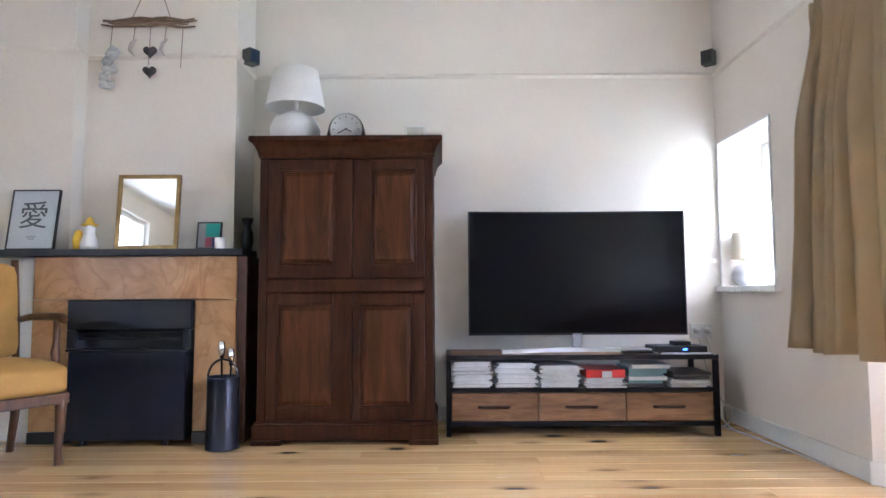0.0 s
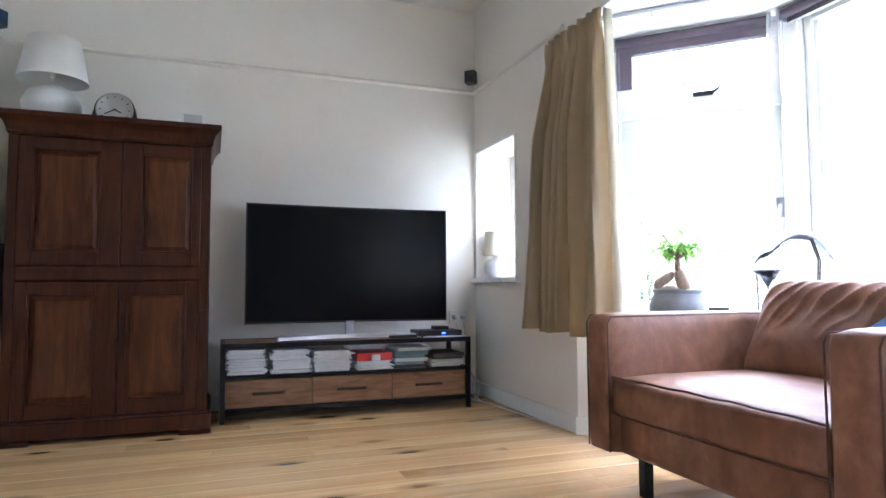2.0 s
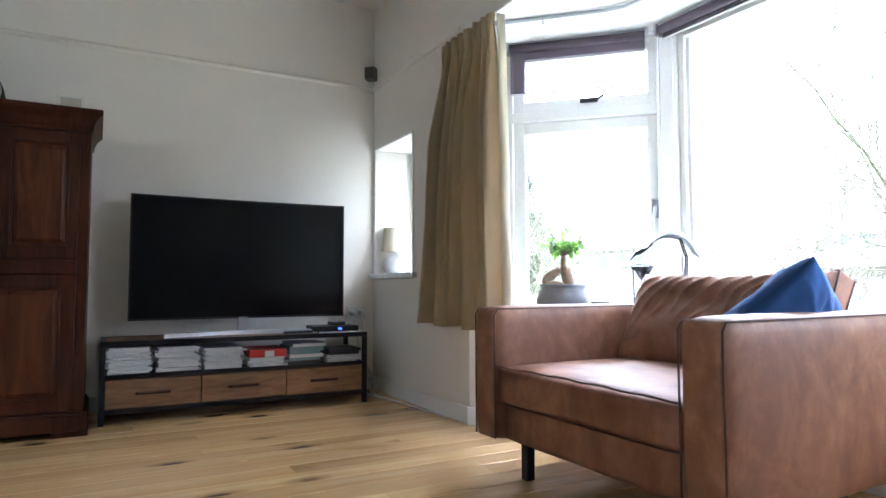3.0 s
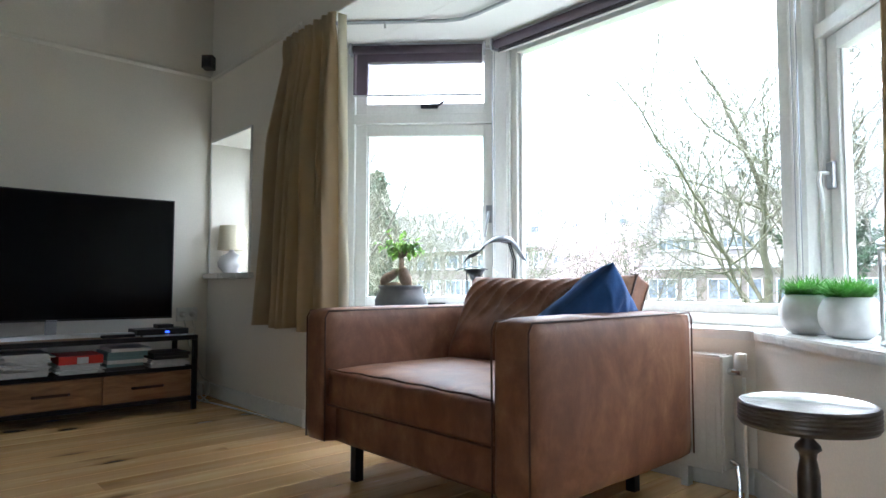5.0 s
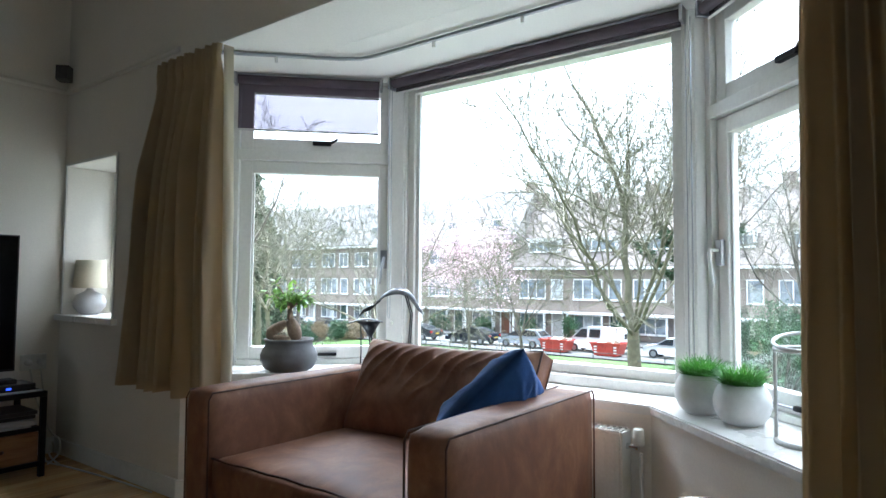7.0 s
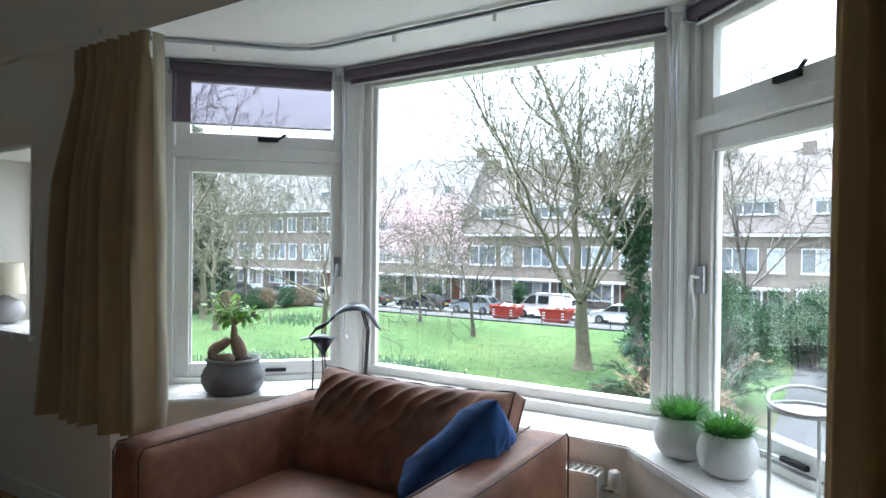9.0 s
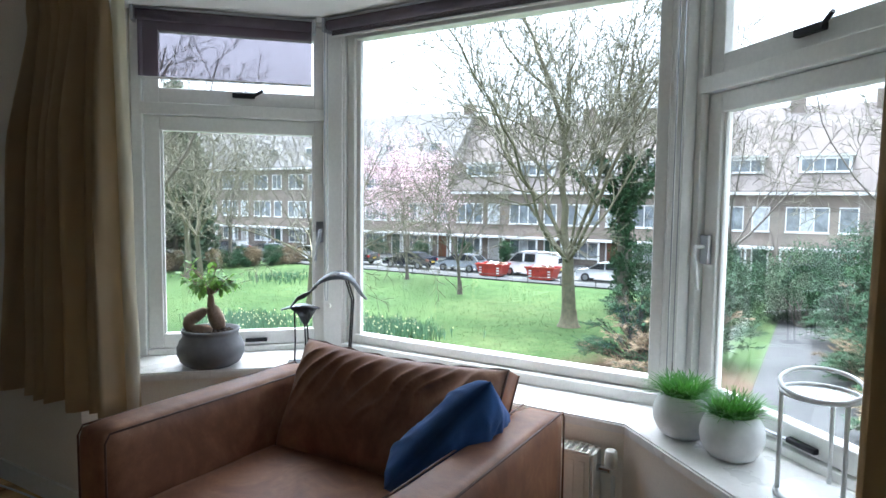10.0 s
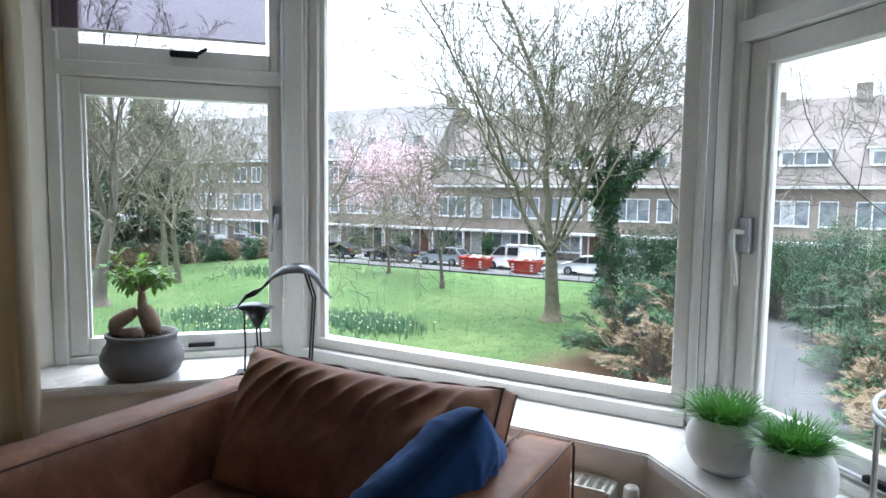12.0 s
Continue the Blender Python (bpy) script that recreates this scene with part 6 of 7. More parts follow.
def house_window(h, y0, y1, z0, z1, lights, x=0.0, net=False):
    """A white window in the facade x; y0 < y1."""
    w = part("window", boxes((x - 0.07, x + 0.04, y0, y0 + 0.09, z0, z1), (x - 0.07, x + 0.04, y1 - 0.09, y1, z0, z1), (x - 0.07, x + 0.04, y0 + 0.09, y1 - 0.09, z0, z0 + 0.1), (x - 0.07, x + 0.04, y0 + 0.09, y1 - 0.09, z1 - 0.1, z1), (x - 0.14, x - 0.07, y0 - 0.05, y1 + 0.05, z0 - 0.07, z0)), FARWHITE, h)
    step = (y1 - y0 - 0.18) / lights
    for k in range(lights):
        a = y0 + 0.09 + k * step
        part("pane", boxes((x - 0.01, x + 0.01, a + (0.045 if k else 0), a + step - (0.045 if k < lights - 1 else 0), z0 + 0.1, z1 - 0.1)), NETCURTAIN if net and k == lights // 2 else FARGLASS, w)
        if k:
            part("mullion", boxes((x - 0.06, x + 0.03, a - 0.045, a + 0.045, z0 + 0.1, z1 - 0.1)), FARWHITE, w)
    return w


def house(y, low, seed):
    rng = random.Random(seed)
    W = 6.0
    lab = "brown brick terraced house with a tiled roof and dormer" if low else "tall brown brick terraced house with a grey roof"
    h = thing("house", (57.0, y, GZ), 0, lab, "house", "terrace across the street")
    e = 6.9 if low else 9.8          # eaves above the ground
    ridge = 14.2 if low else 15.9
    part("wall", boxes((0.02, 9.0, 0.0, W - 0.01, 0, e)), BRICK, h)
    bm = bmesh.new()
    run = 4.5 if low else 4.6
    prof = [(-0.35, e + 0.14), (run, ridge), (9.4, e + 0.14), (9.4, e + 0.02), (-0.35, e + 0.02)]
    a = [bm.verts.new((x, 0, z)) for x, z in prof]
    b = [bm.verts.new((x, W - 0.01, z)) for x, z in prof]
    bm.faces.new(a)
    bm.faces.new(list(reversed(b)))
    for k in range(5):
        bm.faces.new((a[k], a[(k + 1) % 5], b[(k + 1) % 5], b[k]))
    bmesh.ops.recalc_face_normals(bm, faces=bm.faces)
    roof = part("roof", bm, ROOF if low else ROOF_GREY, h)
    part("gutter", boxes((-0.5, 0.0, 0, W - 0.01, e - 0.22, e + 0.02)), FARWHITE, h)
    part("canopy", boxes((-1.1, 0.0, 0.2, W - 0.2, 2.35, 2.55)), FARWHITE, h)
    for yy in (2.1, W - 0.4):
        part("canopy_post", boxes((-1.05, -0.9, yy, yy + 0.16, 0.0, 2.35)), FARWHITE, h)
    d = part("door", boxes((-0.05, 0.02, 0.7, 1.7, 0.1, 2.25)), DOORS[seed % 3], h)
    part("door_surround", boxes((-0.07, 0.02, 0.55, 0.69, 0.1, 2.33), (-0.07, 0.02, 1.71, 1.85, 0.1, 2.33)), FARWHITE, h)
    house_window(h, 2.5, 5.4, 0.7, 2.25, 3, 0.0, seed % 2 == 0)
    house_window(h, 0.6, 1.9, 3.75, 5.75, 1, 0.0, seed % 2 == 1)
    house_window(h, 2.5, 5.5, 3.75, 5.75, 3, 0.0, seed % 3 == 0)
    if low:
        # dormer sunk in the roof
        dm = part("dormer", boxes((0.6, 3.6, 1.2, 4.8, 8.2, 9.75), (0.4, 3.9, 1.0, 5.0, 9.75, 9.9)), FARWHITE, h, "white flat-topped dormer")
        house_window(h, 1.35, 4.65, 8.5, 9.6, 4, 0.56)
    else:
        house_window(h, 0.6, 2.2, 7.2, 9.0, 2, 0.0)
        house_window(h, 3.0, 5.4, 7.2, 9.0, 2, 0.0)
        house_window(h, 2.0, 3.4, 11.0, 12.2, 1, 0.9)
        part("dormer", boxes((0.98, 3.0, 1.9, 3.5, 10.9, 12.3)), FARWHITE, h, "white roof dormer")
    if low or seed == 30:
        part("chimney", boxes((run - 0.4, run + 0.6, W - 1.4 if low else 0.1, W - 0.3 if low else 1.2, ridge - 0.8, ridge + (1.0 if seed % 2 else 0.6))), BRICK, roof)
    return h


for k in range(12):
    house(-39.5 + 6 * k, True, k)
for k in range(12):
    house(32.5 + 6 * k, False, 30 + k)


# --- bare trees ---
BARK = plain("tree_bark", (0.125, 0.115, 0.072), 0.9, 0, 0.35, 4, 0.6, 30)
TWIG = plain("mossy_twig", (0.135, 0.128, 0.088), 0.9, 0, 0.3, 3, 0.2)
DARKBARK = plain("dark_bark", (0.125, 0.108, 0.088), 0.9, 0, 0.3, 4, 0.5, 30)
IVY = plain("ivy_leaf", (0.042, 0.092, 0.040), 0.8, 0, 0.5, 3, 0.2, spec=0.2)
FIR = plain("conifer_needles", (0.085, 0.120, 0.078), 0.8, 0, 0.5, 1.5, 0.3, spec=0.2)
SHRUB = plain("juniper_needles", (0.050, 0.098, 0.052), 0.85, 0, 0.5, 1.3, 0.2, spec=0.15)
SHRUB_DRY = plain("dry_shrub", (0.24, 0.185, 0.12), 0.9, 0, 0.4, 2, 0.2, spec=0.15)
PINK = plain("pink_blossom", (0.76, 0.56, 0.62), 0.8, 0, 0.15, 3, 0.0)


def limbs_mesh(name, segs, material, parent, sides):
    vs, fs = [], []
    for p0, p1, r0, r1 in segs:
        d = (p1 - p0).normalized()
        s = d.orthogonal().normalized()
        u = d.cross(s)
        b = len(vs)
        for p, r in ((p0 - d * r0 * 0.3, r0), (p1 + d * r1 * 0.3, r1)):
            for k in range(sides):
                a = 2 * math.pi * k / sides
                vs.append(tuple(p + (s * math.cos(a) + u * math.sin(a)) * r))
        for k in range(sides):
            j = (k + 1) % sides
            fs.append((b + k, b + j, b + sides + j, b + sides + k))
    return raw(name, vs, fs, material, parent, "", sides > 5)


def grow(segs, ends, p, d, ln, r, depth, top, rng, lift, kids, wander):
    """One limb that bends as it goes and bears shorter limbs on both sides."""
    steps = (9, 12, 7, 4, 3, 3)[min(depth, 5)]
    bend = Vector((rng.uniform(-1, 1), rng.uniform(-1, 1), 0)) * wander * 0.5
    pts = [(p, r)]
    tip = r * (0.30 if depth < 3 else 0.5)
    for i in range(steps):
        kink = Vector((rng.uniform(-1, 1), rng.uniform(-1, 1), rng.uniform(-0.8, 0.8))) * wander
        d = (d + kink + bend / steps + Vector((0, 0, lift / steps))).normalized()
        q = p + d * (ln / steps) * rng.uniform(0.8, 1.2)
        rr = r + (tip - r) * (i + 1) / steps
        segs.append((depth, p, q, pts[-1][1], rr))
        pts.append((q, rr))
        p = q
    if depth == top:
        ends.append(p)
        return
    n = kids[depth]
    for k in range(n):
        t = 0.22 + 0.76 * (k + rng.uniform(0, 0.9)) / n
        f = t * steps
        i = min(steps - 1, int(f))
        at = pts[i][0].lerp(pts[i + 1][0], f - i)
        way = (pts[i + 1][0] - pts[i][0]).normalized()
        ax = way.orthogonal().normalized()
        ax.rotate(Matrix.Rotation(2.4 * k + rng.uniform(-0.7, 0.7), 3, way))
        a = rng.uniform(0.55, 1.1)
        grow(segs, ends, at, (way * math.cos(a) + ax * math.sin(a)).normalized(), ln * rng.uniform(0.34, 0.56) * (1.12 - 0.45 * t), pts[i][1] * rng.uniform(0.42, 0.62), depth + 1, top, rng, lift * 0.7, kids, wander)


def tree(place, height, trunk, radius, seed, label, limbs=7, splay=0.85, lift=0.7, kids=(0, 8, 7, 5), bark=None, twig=None, bloom=None, name="bare_tree", lean=(0, 0), wander=0.16, low=0.0, twig_least=0.0105):
    """A trunk that parts into limbs; lift bends them up, or down where it is negative."""
    t = thing(name, place, 0, label, "tree", "trees in the square")
    rng = random.Random(seed)
    segs, ends = [], []
    d = Vector((lean[0], lean[1], 1)).normalized()
    at, r = Vector((0, 0, -0.1)), radius
    stem = [(at, r)]
    for i in range(6):
        d = (d + Vector((rng.uniform(-1, 1), rng.uniform(-1, 1), 0)) * 0.05).normalized()
        q = at + d * (trunk / 6)
        segs.append((0, at, q, r, radius * (1 - 0.05 * (i + 1))))
        at, r = q, radius * (1 - 0.05 * (i + 1))
        stem.append((at, r))
    for k in range(limbs):
        a = 2.4 * k + rng.uniform(-0.4, 0.4)
        tilt = splay * (0.25 + 0.75 * (k + 0.5) / limbs) * rng.uniform(0.85, 1.15)
        nd = Vector((math.sin(tilt) * math.cos(a), math.sin(tilt) * math.sin(a), math.cos(tilt)))
        start = at.lerp(stem[2][0], low * k / limbs) if low else at - d * rng.uniform(0, 0.25) * trunk * 0.4
        ln = (height - trunk) * (1.0 - 0.12 * k / limbs) * rng.uniform(0.85, 1.05) / max(0.75, math.cos(tilt * 0.6))
        grow(segs, ends, start, nd, ln, r * (0.72 if k == 0 else rng.uniform(0.26, 0.42)), 1, len(kids), rng, lift, kids, wander)
    limbs_mesh("trunk", [s[1:] for s in segs if s[0] == 0], bark or BARK, t, 12)
    limbs_mesh("branchwork", [s[1:] for s in segs if 0 < s[0] <= 2], bark or BARK, t, 6)
    limbs_mesh("crown", [(a, b, max(r0, twig_least * 1.3), max(r1, twig_least)) for k, a, b, r0, r1 in segs if k > 2], twig or TWIG, t, 3)
    bm = bmesh.new()
    lathe(bm, [(radius * 1.7, -0.05), (radius * 1.35, 0.12), (radius * 1.08, 0.45), (radius * 0.98, 0.8)], 14)
    part("root_flare", bm, bark or BARK, t, "", True)
    if bloom:
        leaf_cloud("blossom", [tuple(e) for e in ends], 0.20, 12, 0.06, bloom, t, rng)
    return t, segs


def leaf_cloud(name, centres, spread, per, size, material, parent, rng, flat=0.0):
    vs, fs = [], []
    for c in centres:
        for k in range(per):
            p = Vector(c) + Vector((rng.gauss(0, spread), rng.gauss(0, spread), rng.gauss(0, spread * 0.8)))
            n = Vector((rng.uniform(-1, 1), rng.uniform(-1, 1), rng.uniform(-0.4, 1))).normalized()
            a = n.orthogonal().normalized() * size * rng.uniform(0.6, 1.4)
            a.rotate(Matrix.Rotation(rng.uniform(0, 6.28), 3, n))
            b = n.cross(a) * 0.6
            i = len(vs)
            vs += [tuple(p - a), tuple(p + b), tuple(p + a), tuple(p - b)]
            fs.append((i, i + 1, i + 2, i + 3))
    o = raw(name, vs, fs, material, parent)
    o["kind"] = "stuff"
    return o


def shrub(place, sx, sy, sz, seed, label, material, count=900, size=0.05, name="shrub", lumps=9):
    s = thing(name, place, 0, label, "shrub", "shrubs in the square")
    rng = random.Random(seed)
    centres = []
    blobs = [(rng.uniform(-0.6, 0.6) * sx, rng.uniform(-0.6, 0.6) * sy, rng.uniform(0.2, 0.75) * sz, rng.uniform(0.25, 0.5)) for _ in range(lumps)]
    while len(centres) < count:
        bx, by, bz, br = rng.choice(blobs)
        v = Vector((rng.gauss(0, 1), rng.gauss(0, 1), rng.gauss(0, 1))).normalized() * rng.uniform(0.55, 1.08)
        z = bz + v.z * br * sz
        if z > 0.05:
            centres.append((bx + v.x * br * sx, by + v.y * br * sy, z))
    segs = []
    for k in range(26):
        c = Vector(rng.choice(centres))
        b = Vector((rng.uniform(-0.3, 0.3) * sx * 0.4, rng.uniform(-0.3, 0.3) * sy * 0.4, -0.05))
        m = b.lerp(c, 0.5) + Vector((0, 0, 0.12 * sz))
        segs += [(b, m, 0.035, 0.022), (m, c, 0.022, 0.008)]
    limbs_mesh("stems", segs, DARKBARK, s, 5)
    leaf_cloud("foliage", centres, 0.11 * (sz / 3) + 0.05, 20, size, material, s, rng)
    return s


def juniper(place, r, h, seed, label, material, boughs=44, upright=0.5, dry=0.0):
    """A feathery evergreen: arching boughs set with flat sprays of needles."""
    s = thing("juniper", place, 0, label, "shrub", "shrubs in the square")
    rng = random.Random(seed)
    segs, sets = [], ([], [])
    for k in range(boughs):
        a = 2.4 * k + rng.uniform(-0.5, 0.5)
        rise = rng.random()
        reach = r * (1.05 - 0.75 * rise ** (1.4 - upright)) * rng.uniform(0.75, 1.15)
        top = h * (0.18 + 0.82 * rise) * rng.uniform(0.85, 1.08)
        out = Vector((math.cos(a), math.sin(a), 0))
        pts = [out * (reach * u) + Vector((0, 0, top * math.sin(1.75 * u) / math.sin(1.75 * 0.9))) for u in (0.05, 0.3, 0.55, 0.8, 1.0)]
        for i in range(4):
            segs.append((pts[i], pts[i + 1], 0.034 - 0.007 * i, 0.027 - 0.007 * i))
        bin_ = sets[1] if rng.random() < dry else sets[0]
        for q in range(16):
            u = rng.uniform(0.22, 1.0) * 4
            i = min(3, int(u))
            p = pts[i].lerp(pts[i + 1], u - i)
            way = (pts[i + 1] - pts[i]).normalized()
            side = way.cross(Vector((0, 0, 1))).normalized() * (1 if q % 2 else -1)
            go = (way * 0.75 + side * rng.uniform(0.2, 1.1) + Vector((0, 0, rng.uniform(-0.35, 0.35)))).normalized()
            ln = rng.uniform(0.22, 0.52)
            e = p + go * ln
            segs.append((p, e, 0.009, 0.004))
            for z in range(15):
                b = p.lerp(e, 0.1 + 0.9 * rng.random())
                w = (go * rng.uniform(0.5, 1) + Vector((rng.uniform(-1, 1), rng.uniform(-1, 1), rng.uniform(-0.7, 0.7))) * 0.7).normalized() * rng.uniform(0.07, 0.15)
                wd = w.orthogonal().normalized() * 0.016
                bin_.append((b - wd, b + wd, b + w + wd * 0.3, b + w - wd * 0.3))
    limbs_mesh("boughs", segs, DARKBARK, s, 4)
    for name, quads, m in (("needles", sets[0], material), ("dry_needles", sets[1], SHRUB_DRY)):
        if quads:
            o = raw(name, [tuple(v) for q in quads for v in q], [tuple(range(4 * i, 4 * i + 4)) for i in range(len(quads))], m, s)
            o["kind"] = "stuff"
    return s


# the broad tree in the middle of the lawn
tree((28.4, 9.55, GZ), 15.6, 3.5, 0.36, 21, "broad bare tree with mossy limbs on the lawn", 10, 1.2, 0.75, (0, 12, 9, 5), low=0.18, wander=0.23, twig_least=0.0125)
tv_, sg = tree((34.6, 8.75, GZ), 15.0, 6.2, 0.34, 5, "bare tree with an ivy-covered trunk", 8, 1.0, 0.7, (0, 8, 7, 4), DARKBARK, lean=(0.0, -0.05), low=0.35, wander=0.2)
rng = random.Random(77)
cs = []
for k, a, b, r0, r1 in sg:
    if k == 0 or (k == 1 and a.z < 8.0):
        for q in range(26 if k == 0 else 7):
            p = a.lerp(b, rng.random())
            an = rng.uniform(0, 6.28)
            rr = (r0 + 0.20) if k == 0 else r0 + 0.08
            cs.append((p.x + rr * math.cos(an), p.y + rr * math.sin(an), p.z))
leaf_cloud("ivy", cs, 0.16, 26, 0.085, IVY, tv_, rng)
tree((38.8, 25.85, GZ), 9.8, 2.4, 0.12, 9, "young tree in pale pink blossom", 8, 0.9, 0.5, (0, 7, 6, 4), DARKBARK, TWIG, PINK, "blossom_tree")
tree((34.5, 18.9, GZ), 8.6, 2.3, 0.13, 14, "young bare tree on the lawn", 8, 0.85, 0.6, (0, 7, 6, 4), DARKBARK, wander=0.18)
tree((40.5, 36.8, GZ), 13.8, 4.0, 0.2, 31, "slender bare tree near the street", 7, 0.8, 0.7, (0, 8, 6, 4), DARKBARK, wander=0.2)
tree((23.8, 21.6, GZ), 10.5, 3.0, 0.17, 44, "bare tree with drooping branches", 8, 1.35, -0.3, (0, 8, 7, 4), BARK, wander=0.2)
tree((19.4, 30.2, GZ), 15.0, 4.5, 0.38, 52, "tall bare tree with a dark trunk", 7, 0.95, 0.6, (0, 8, 7, 4), DARKBARK, wander=0.2)
tree((27.0, 34.0, GZ), 12.5, 3.5, 0.2, 66, "bare tree among others in the square", 8, 1.1, 0.3, (0, 8, 6, 4), BARK, wander=0.2)
tree((37.0, 43.0, GZ), 13.0, 3.5, 0.2, 67, "bare tree before the far houses", 8, 0.95, 0.5, (0, 8, 6, 4), DARKBARK)
tree((30.5, 40.0, GZ), 14.0, 4.0, 0.25, 63, "bare tree at the edge of the lawn", 7, 0.9, 0.6, (0, 8, 6, 4), BARK)
tree((31.0, -6.5, GZ), 13.0, 3.5, 0.26, 71, "bare tree beside the path", 7, 0.95, 0.6, (0, 8, 7, 4), DARKBARK, wander=0.2)
tree((40.5, 4.0, GZ), 12.5, 3.5, 0.25, 83, "bare tree near the street", 7, 0.9, 0.6, (0, 8, 6, 4), DARKBARK)


def conifer(place, h, r, seed, label):
    c = thing("conifer", place, 0, label, "tree", "evergreens in the square")
    rng = random.Random(seed)
    limbs_mesh("trunk", [(Vector((0, 0, -0.1)), Vector((0, 0, h * 0.97)), 0.22, 0.03)], DARKBARK, c, 8)
    cs, segs = [], []
    for k in range(230):
        u = rng.random() ** 0.85
        z = h * (0.06 + 0.92 * u)
        ln = r * (1 - u) ** 0.75 * rng.uniform(0.7, 1.12) + 0.2
        a = rng.uniform(0, 6.28)
        e = Vector((ln * math.cos(a), ln * math.sin(a), z - 0.18 * ln))
        segs.append((Vector((0, 0, z)), e, 0.035, 0.012))
        for q in range(8):
            t = rng.uniform(0.35, 1.0)
            cs.append(tuple(Vector((0, 0, z)).lerp(e, t)))
    limbs_mesh("boughs", segs, DARKBARK, c, 4)
    leaf_cloud("needles", cs, 0.2, 16, 0.17, FIR, c, rng)
    return c


conifer((33.5, 45.5, GZ), 15.5, 3.6, 3, "tall dark evergreen at the edge of the square")
conifer((29.0, 47.0, GZ), 14.0, 3.4, 6, "broad dark evergreen behind the bare trees")
conifer((38.5, 50.0, GZ), 12.0, 2.4, 4, "dark evergreen near the street")
juniper((22.3, 4.9, GZ), 2.3, 2.9, 1, "feathery evergreen juniper on bare earth", SHRUB, 60, 0.5, 0.15)
juniper((21.0, 3.4, GZ), 1.9, 2.0, 2, "low brownish juniper on bare earth", SHRUB, 46, 0.4, 0.55)
juniper((25.0, 3.2, GZ), 2.2, 3.6, 3, "feathery evergreen juniper under the trees", SHRUB, 56, 0.6, 0.1)
shrub((36.5, 6.2, GZ), 2.4, 3.2, 4.2, 3, "dark evergreen hedge by the street", IVY, 1100)
shrub((33.0, 3.6, GZ), 2.0, 2.2, 3.4, 4, "dark evergreen shrub under the trees", IVY, 800)
for k, (x, y, a, h, dry) in enumerate(((28.5, -3.0, 2.2, 2.9, 0.1), (23.5, -3.4, 2.0, 2.2, 0.5), (33.5, -2.6, 2.4, 3.4, 0.05), (20.0, -4.2, 1.8, 2.2, 0.8), (17.0, -3.4, 1.4, 1.4, 0.9), (31.0, -1.6, 2.0, 2.4, 0.0), (26.2, -2.2, 1.9, 1.7, 0.25), (29.5, -4.6, 2.4, 4.6, 0.1), (24.0, -2.1, 1.6, 1.5, 0.1), (21.3, -2.6, 1.4, 1.3, 0.75), (18.5, -2.5, 1.2, 1.1, 0.9), (22.0, -4.8, 1.8, 3.4, 0.6))):
    juniper((x, y, GZ), a, h, 10 + k, "low brown-green juniper beside the path" if dry > 0.4 else "feathery evergreen juniper beside the path", SHRUB, 46, 0.45, dry)
for k, (x, y, a, h, m) in enumerate(((26.0, -6.5, 2.2, 5.6, IVY), (38.5, -1.5, 2.4, 4.0, SHRUB), (36.0, -4.5, 2.6, 5.2, IVY), (40.5, -3.0, 2.4, 4.6, SHRUB), (23.0, -5.6, 1.7, 6.5, IVY), (34.8, 0.2, 1.7, 2.8, IVY), (38.0, 1.2, 2.0, 3.4, IVY))):
    shrub((x, y, GZ), a, a, h, 10 + k, "leafy evergreen shrub beside the path", m, 800)
for k in range(6):
    shrub((34.0 + 1.6 * k, 43.8 - 0.5 * k, GZ), 1.4, 1.4, 1.6, 30 + k, "low reddish-brown hedge bush at the lawn's end", SHRUB_DRY if k % 2 else SHRUB, 420)
for k in range(4):
    shrub((27.5 + 1.7 * k, 45.0 - 0.2 * k, GZ), 1.4, 1.4, 1.7, 40 + k, "low reddish-brown hedge bush at the lawn's end", SHRUB_DRY, 380)
for k in range(5):
    shrub((55.2, 20.0 + 5.2 * k, GZ + 0.1), 0.9, 1.2, 1.8, 50 + k, "front garden bush before a house", IVY if k % 2 else SHRUB, 260)

# daffodils
rng = random.Random(19)
gv, gf, yv, yf = [], [], [], []
for cx, cy, sx, sy, n in ((20.2, 22.0, 1.7, 2.6, 620), (22.6, 15.9, 1.5, 2.6, 700), (33.5, 33.0, 2.4, 2.4, 200), (18.0, 20.0, 1.0, 1.4, 120)):
    for k in range(n):
        p = Vector((cx + rng.gauss(0, sx * 0.5), cy + rng.gauss(0, sy * 0.5), GZ))
        for q in range(4):
            a = rng.uniform(0, 6.28)
            o, w, h = Vector((math.cos(a), math.sin(a), 0)), 0.017, rng.uniform(0.28, 0.5)
            s = Vector((-o.y, o.x, 0)) * w
            i = len(gv)
            gv += [tuple(p - s), tuple(p + s), tuple(p + o * 0.09 + s * 0.6 + Vector((0, 0, h))), tuple(p + o * 0.09 - s * 0.6 + Vector((0, 0, h)))]
            gf.append((i, i + 1, i + 2, i + 3))
        if rng.random() < 0.15:
            c = p + Vector((rng.uniform(-0.1, 0.1), rng.uniform(-0.1, 0.1), rng.uniform(0.3, 0.44)))
            i = len(yv)
            r = 0.042
            ring = [c + Vector((-0.02, r * math.cos(t), r * math.sin(t))) for t in [6.283 * z / 6 for z in range(6)]]
            yv += [tuple(c + Vector((-0.05, 0, 0)))] + [tuple(z) for z in ring]
            yf += [(i, i + 1 + z, i + 1 + (z + 1) % 6) for z in range(6)]
daf = thing("daffodils", (21.5, 19, GZ), 0, "drifts of flowering daffodils in the grass", "flowers", kind="stuff")
o = raw("blades", gv, gf, plain("daffodil_leaf", (0.12, 0.22, 0.12), 0.6, 0, 0.3, 3), daf)
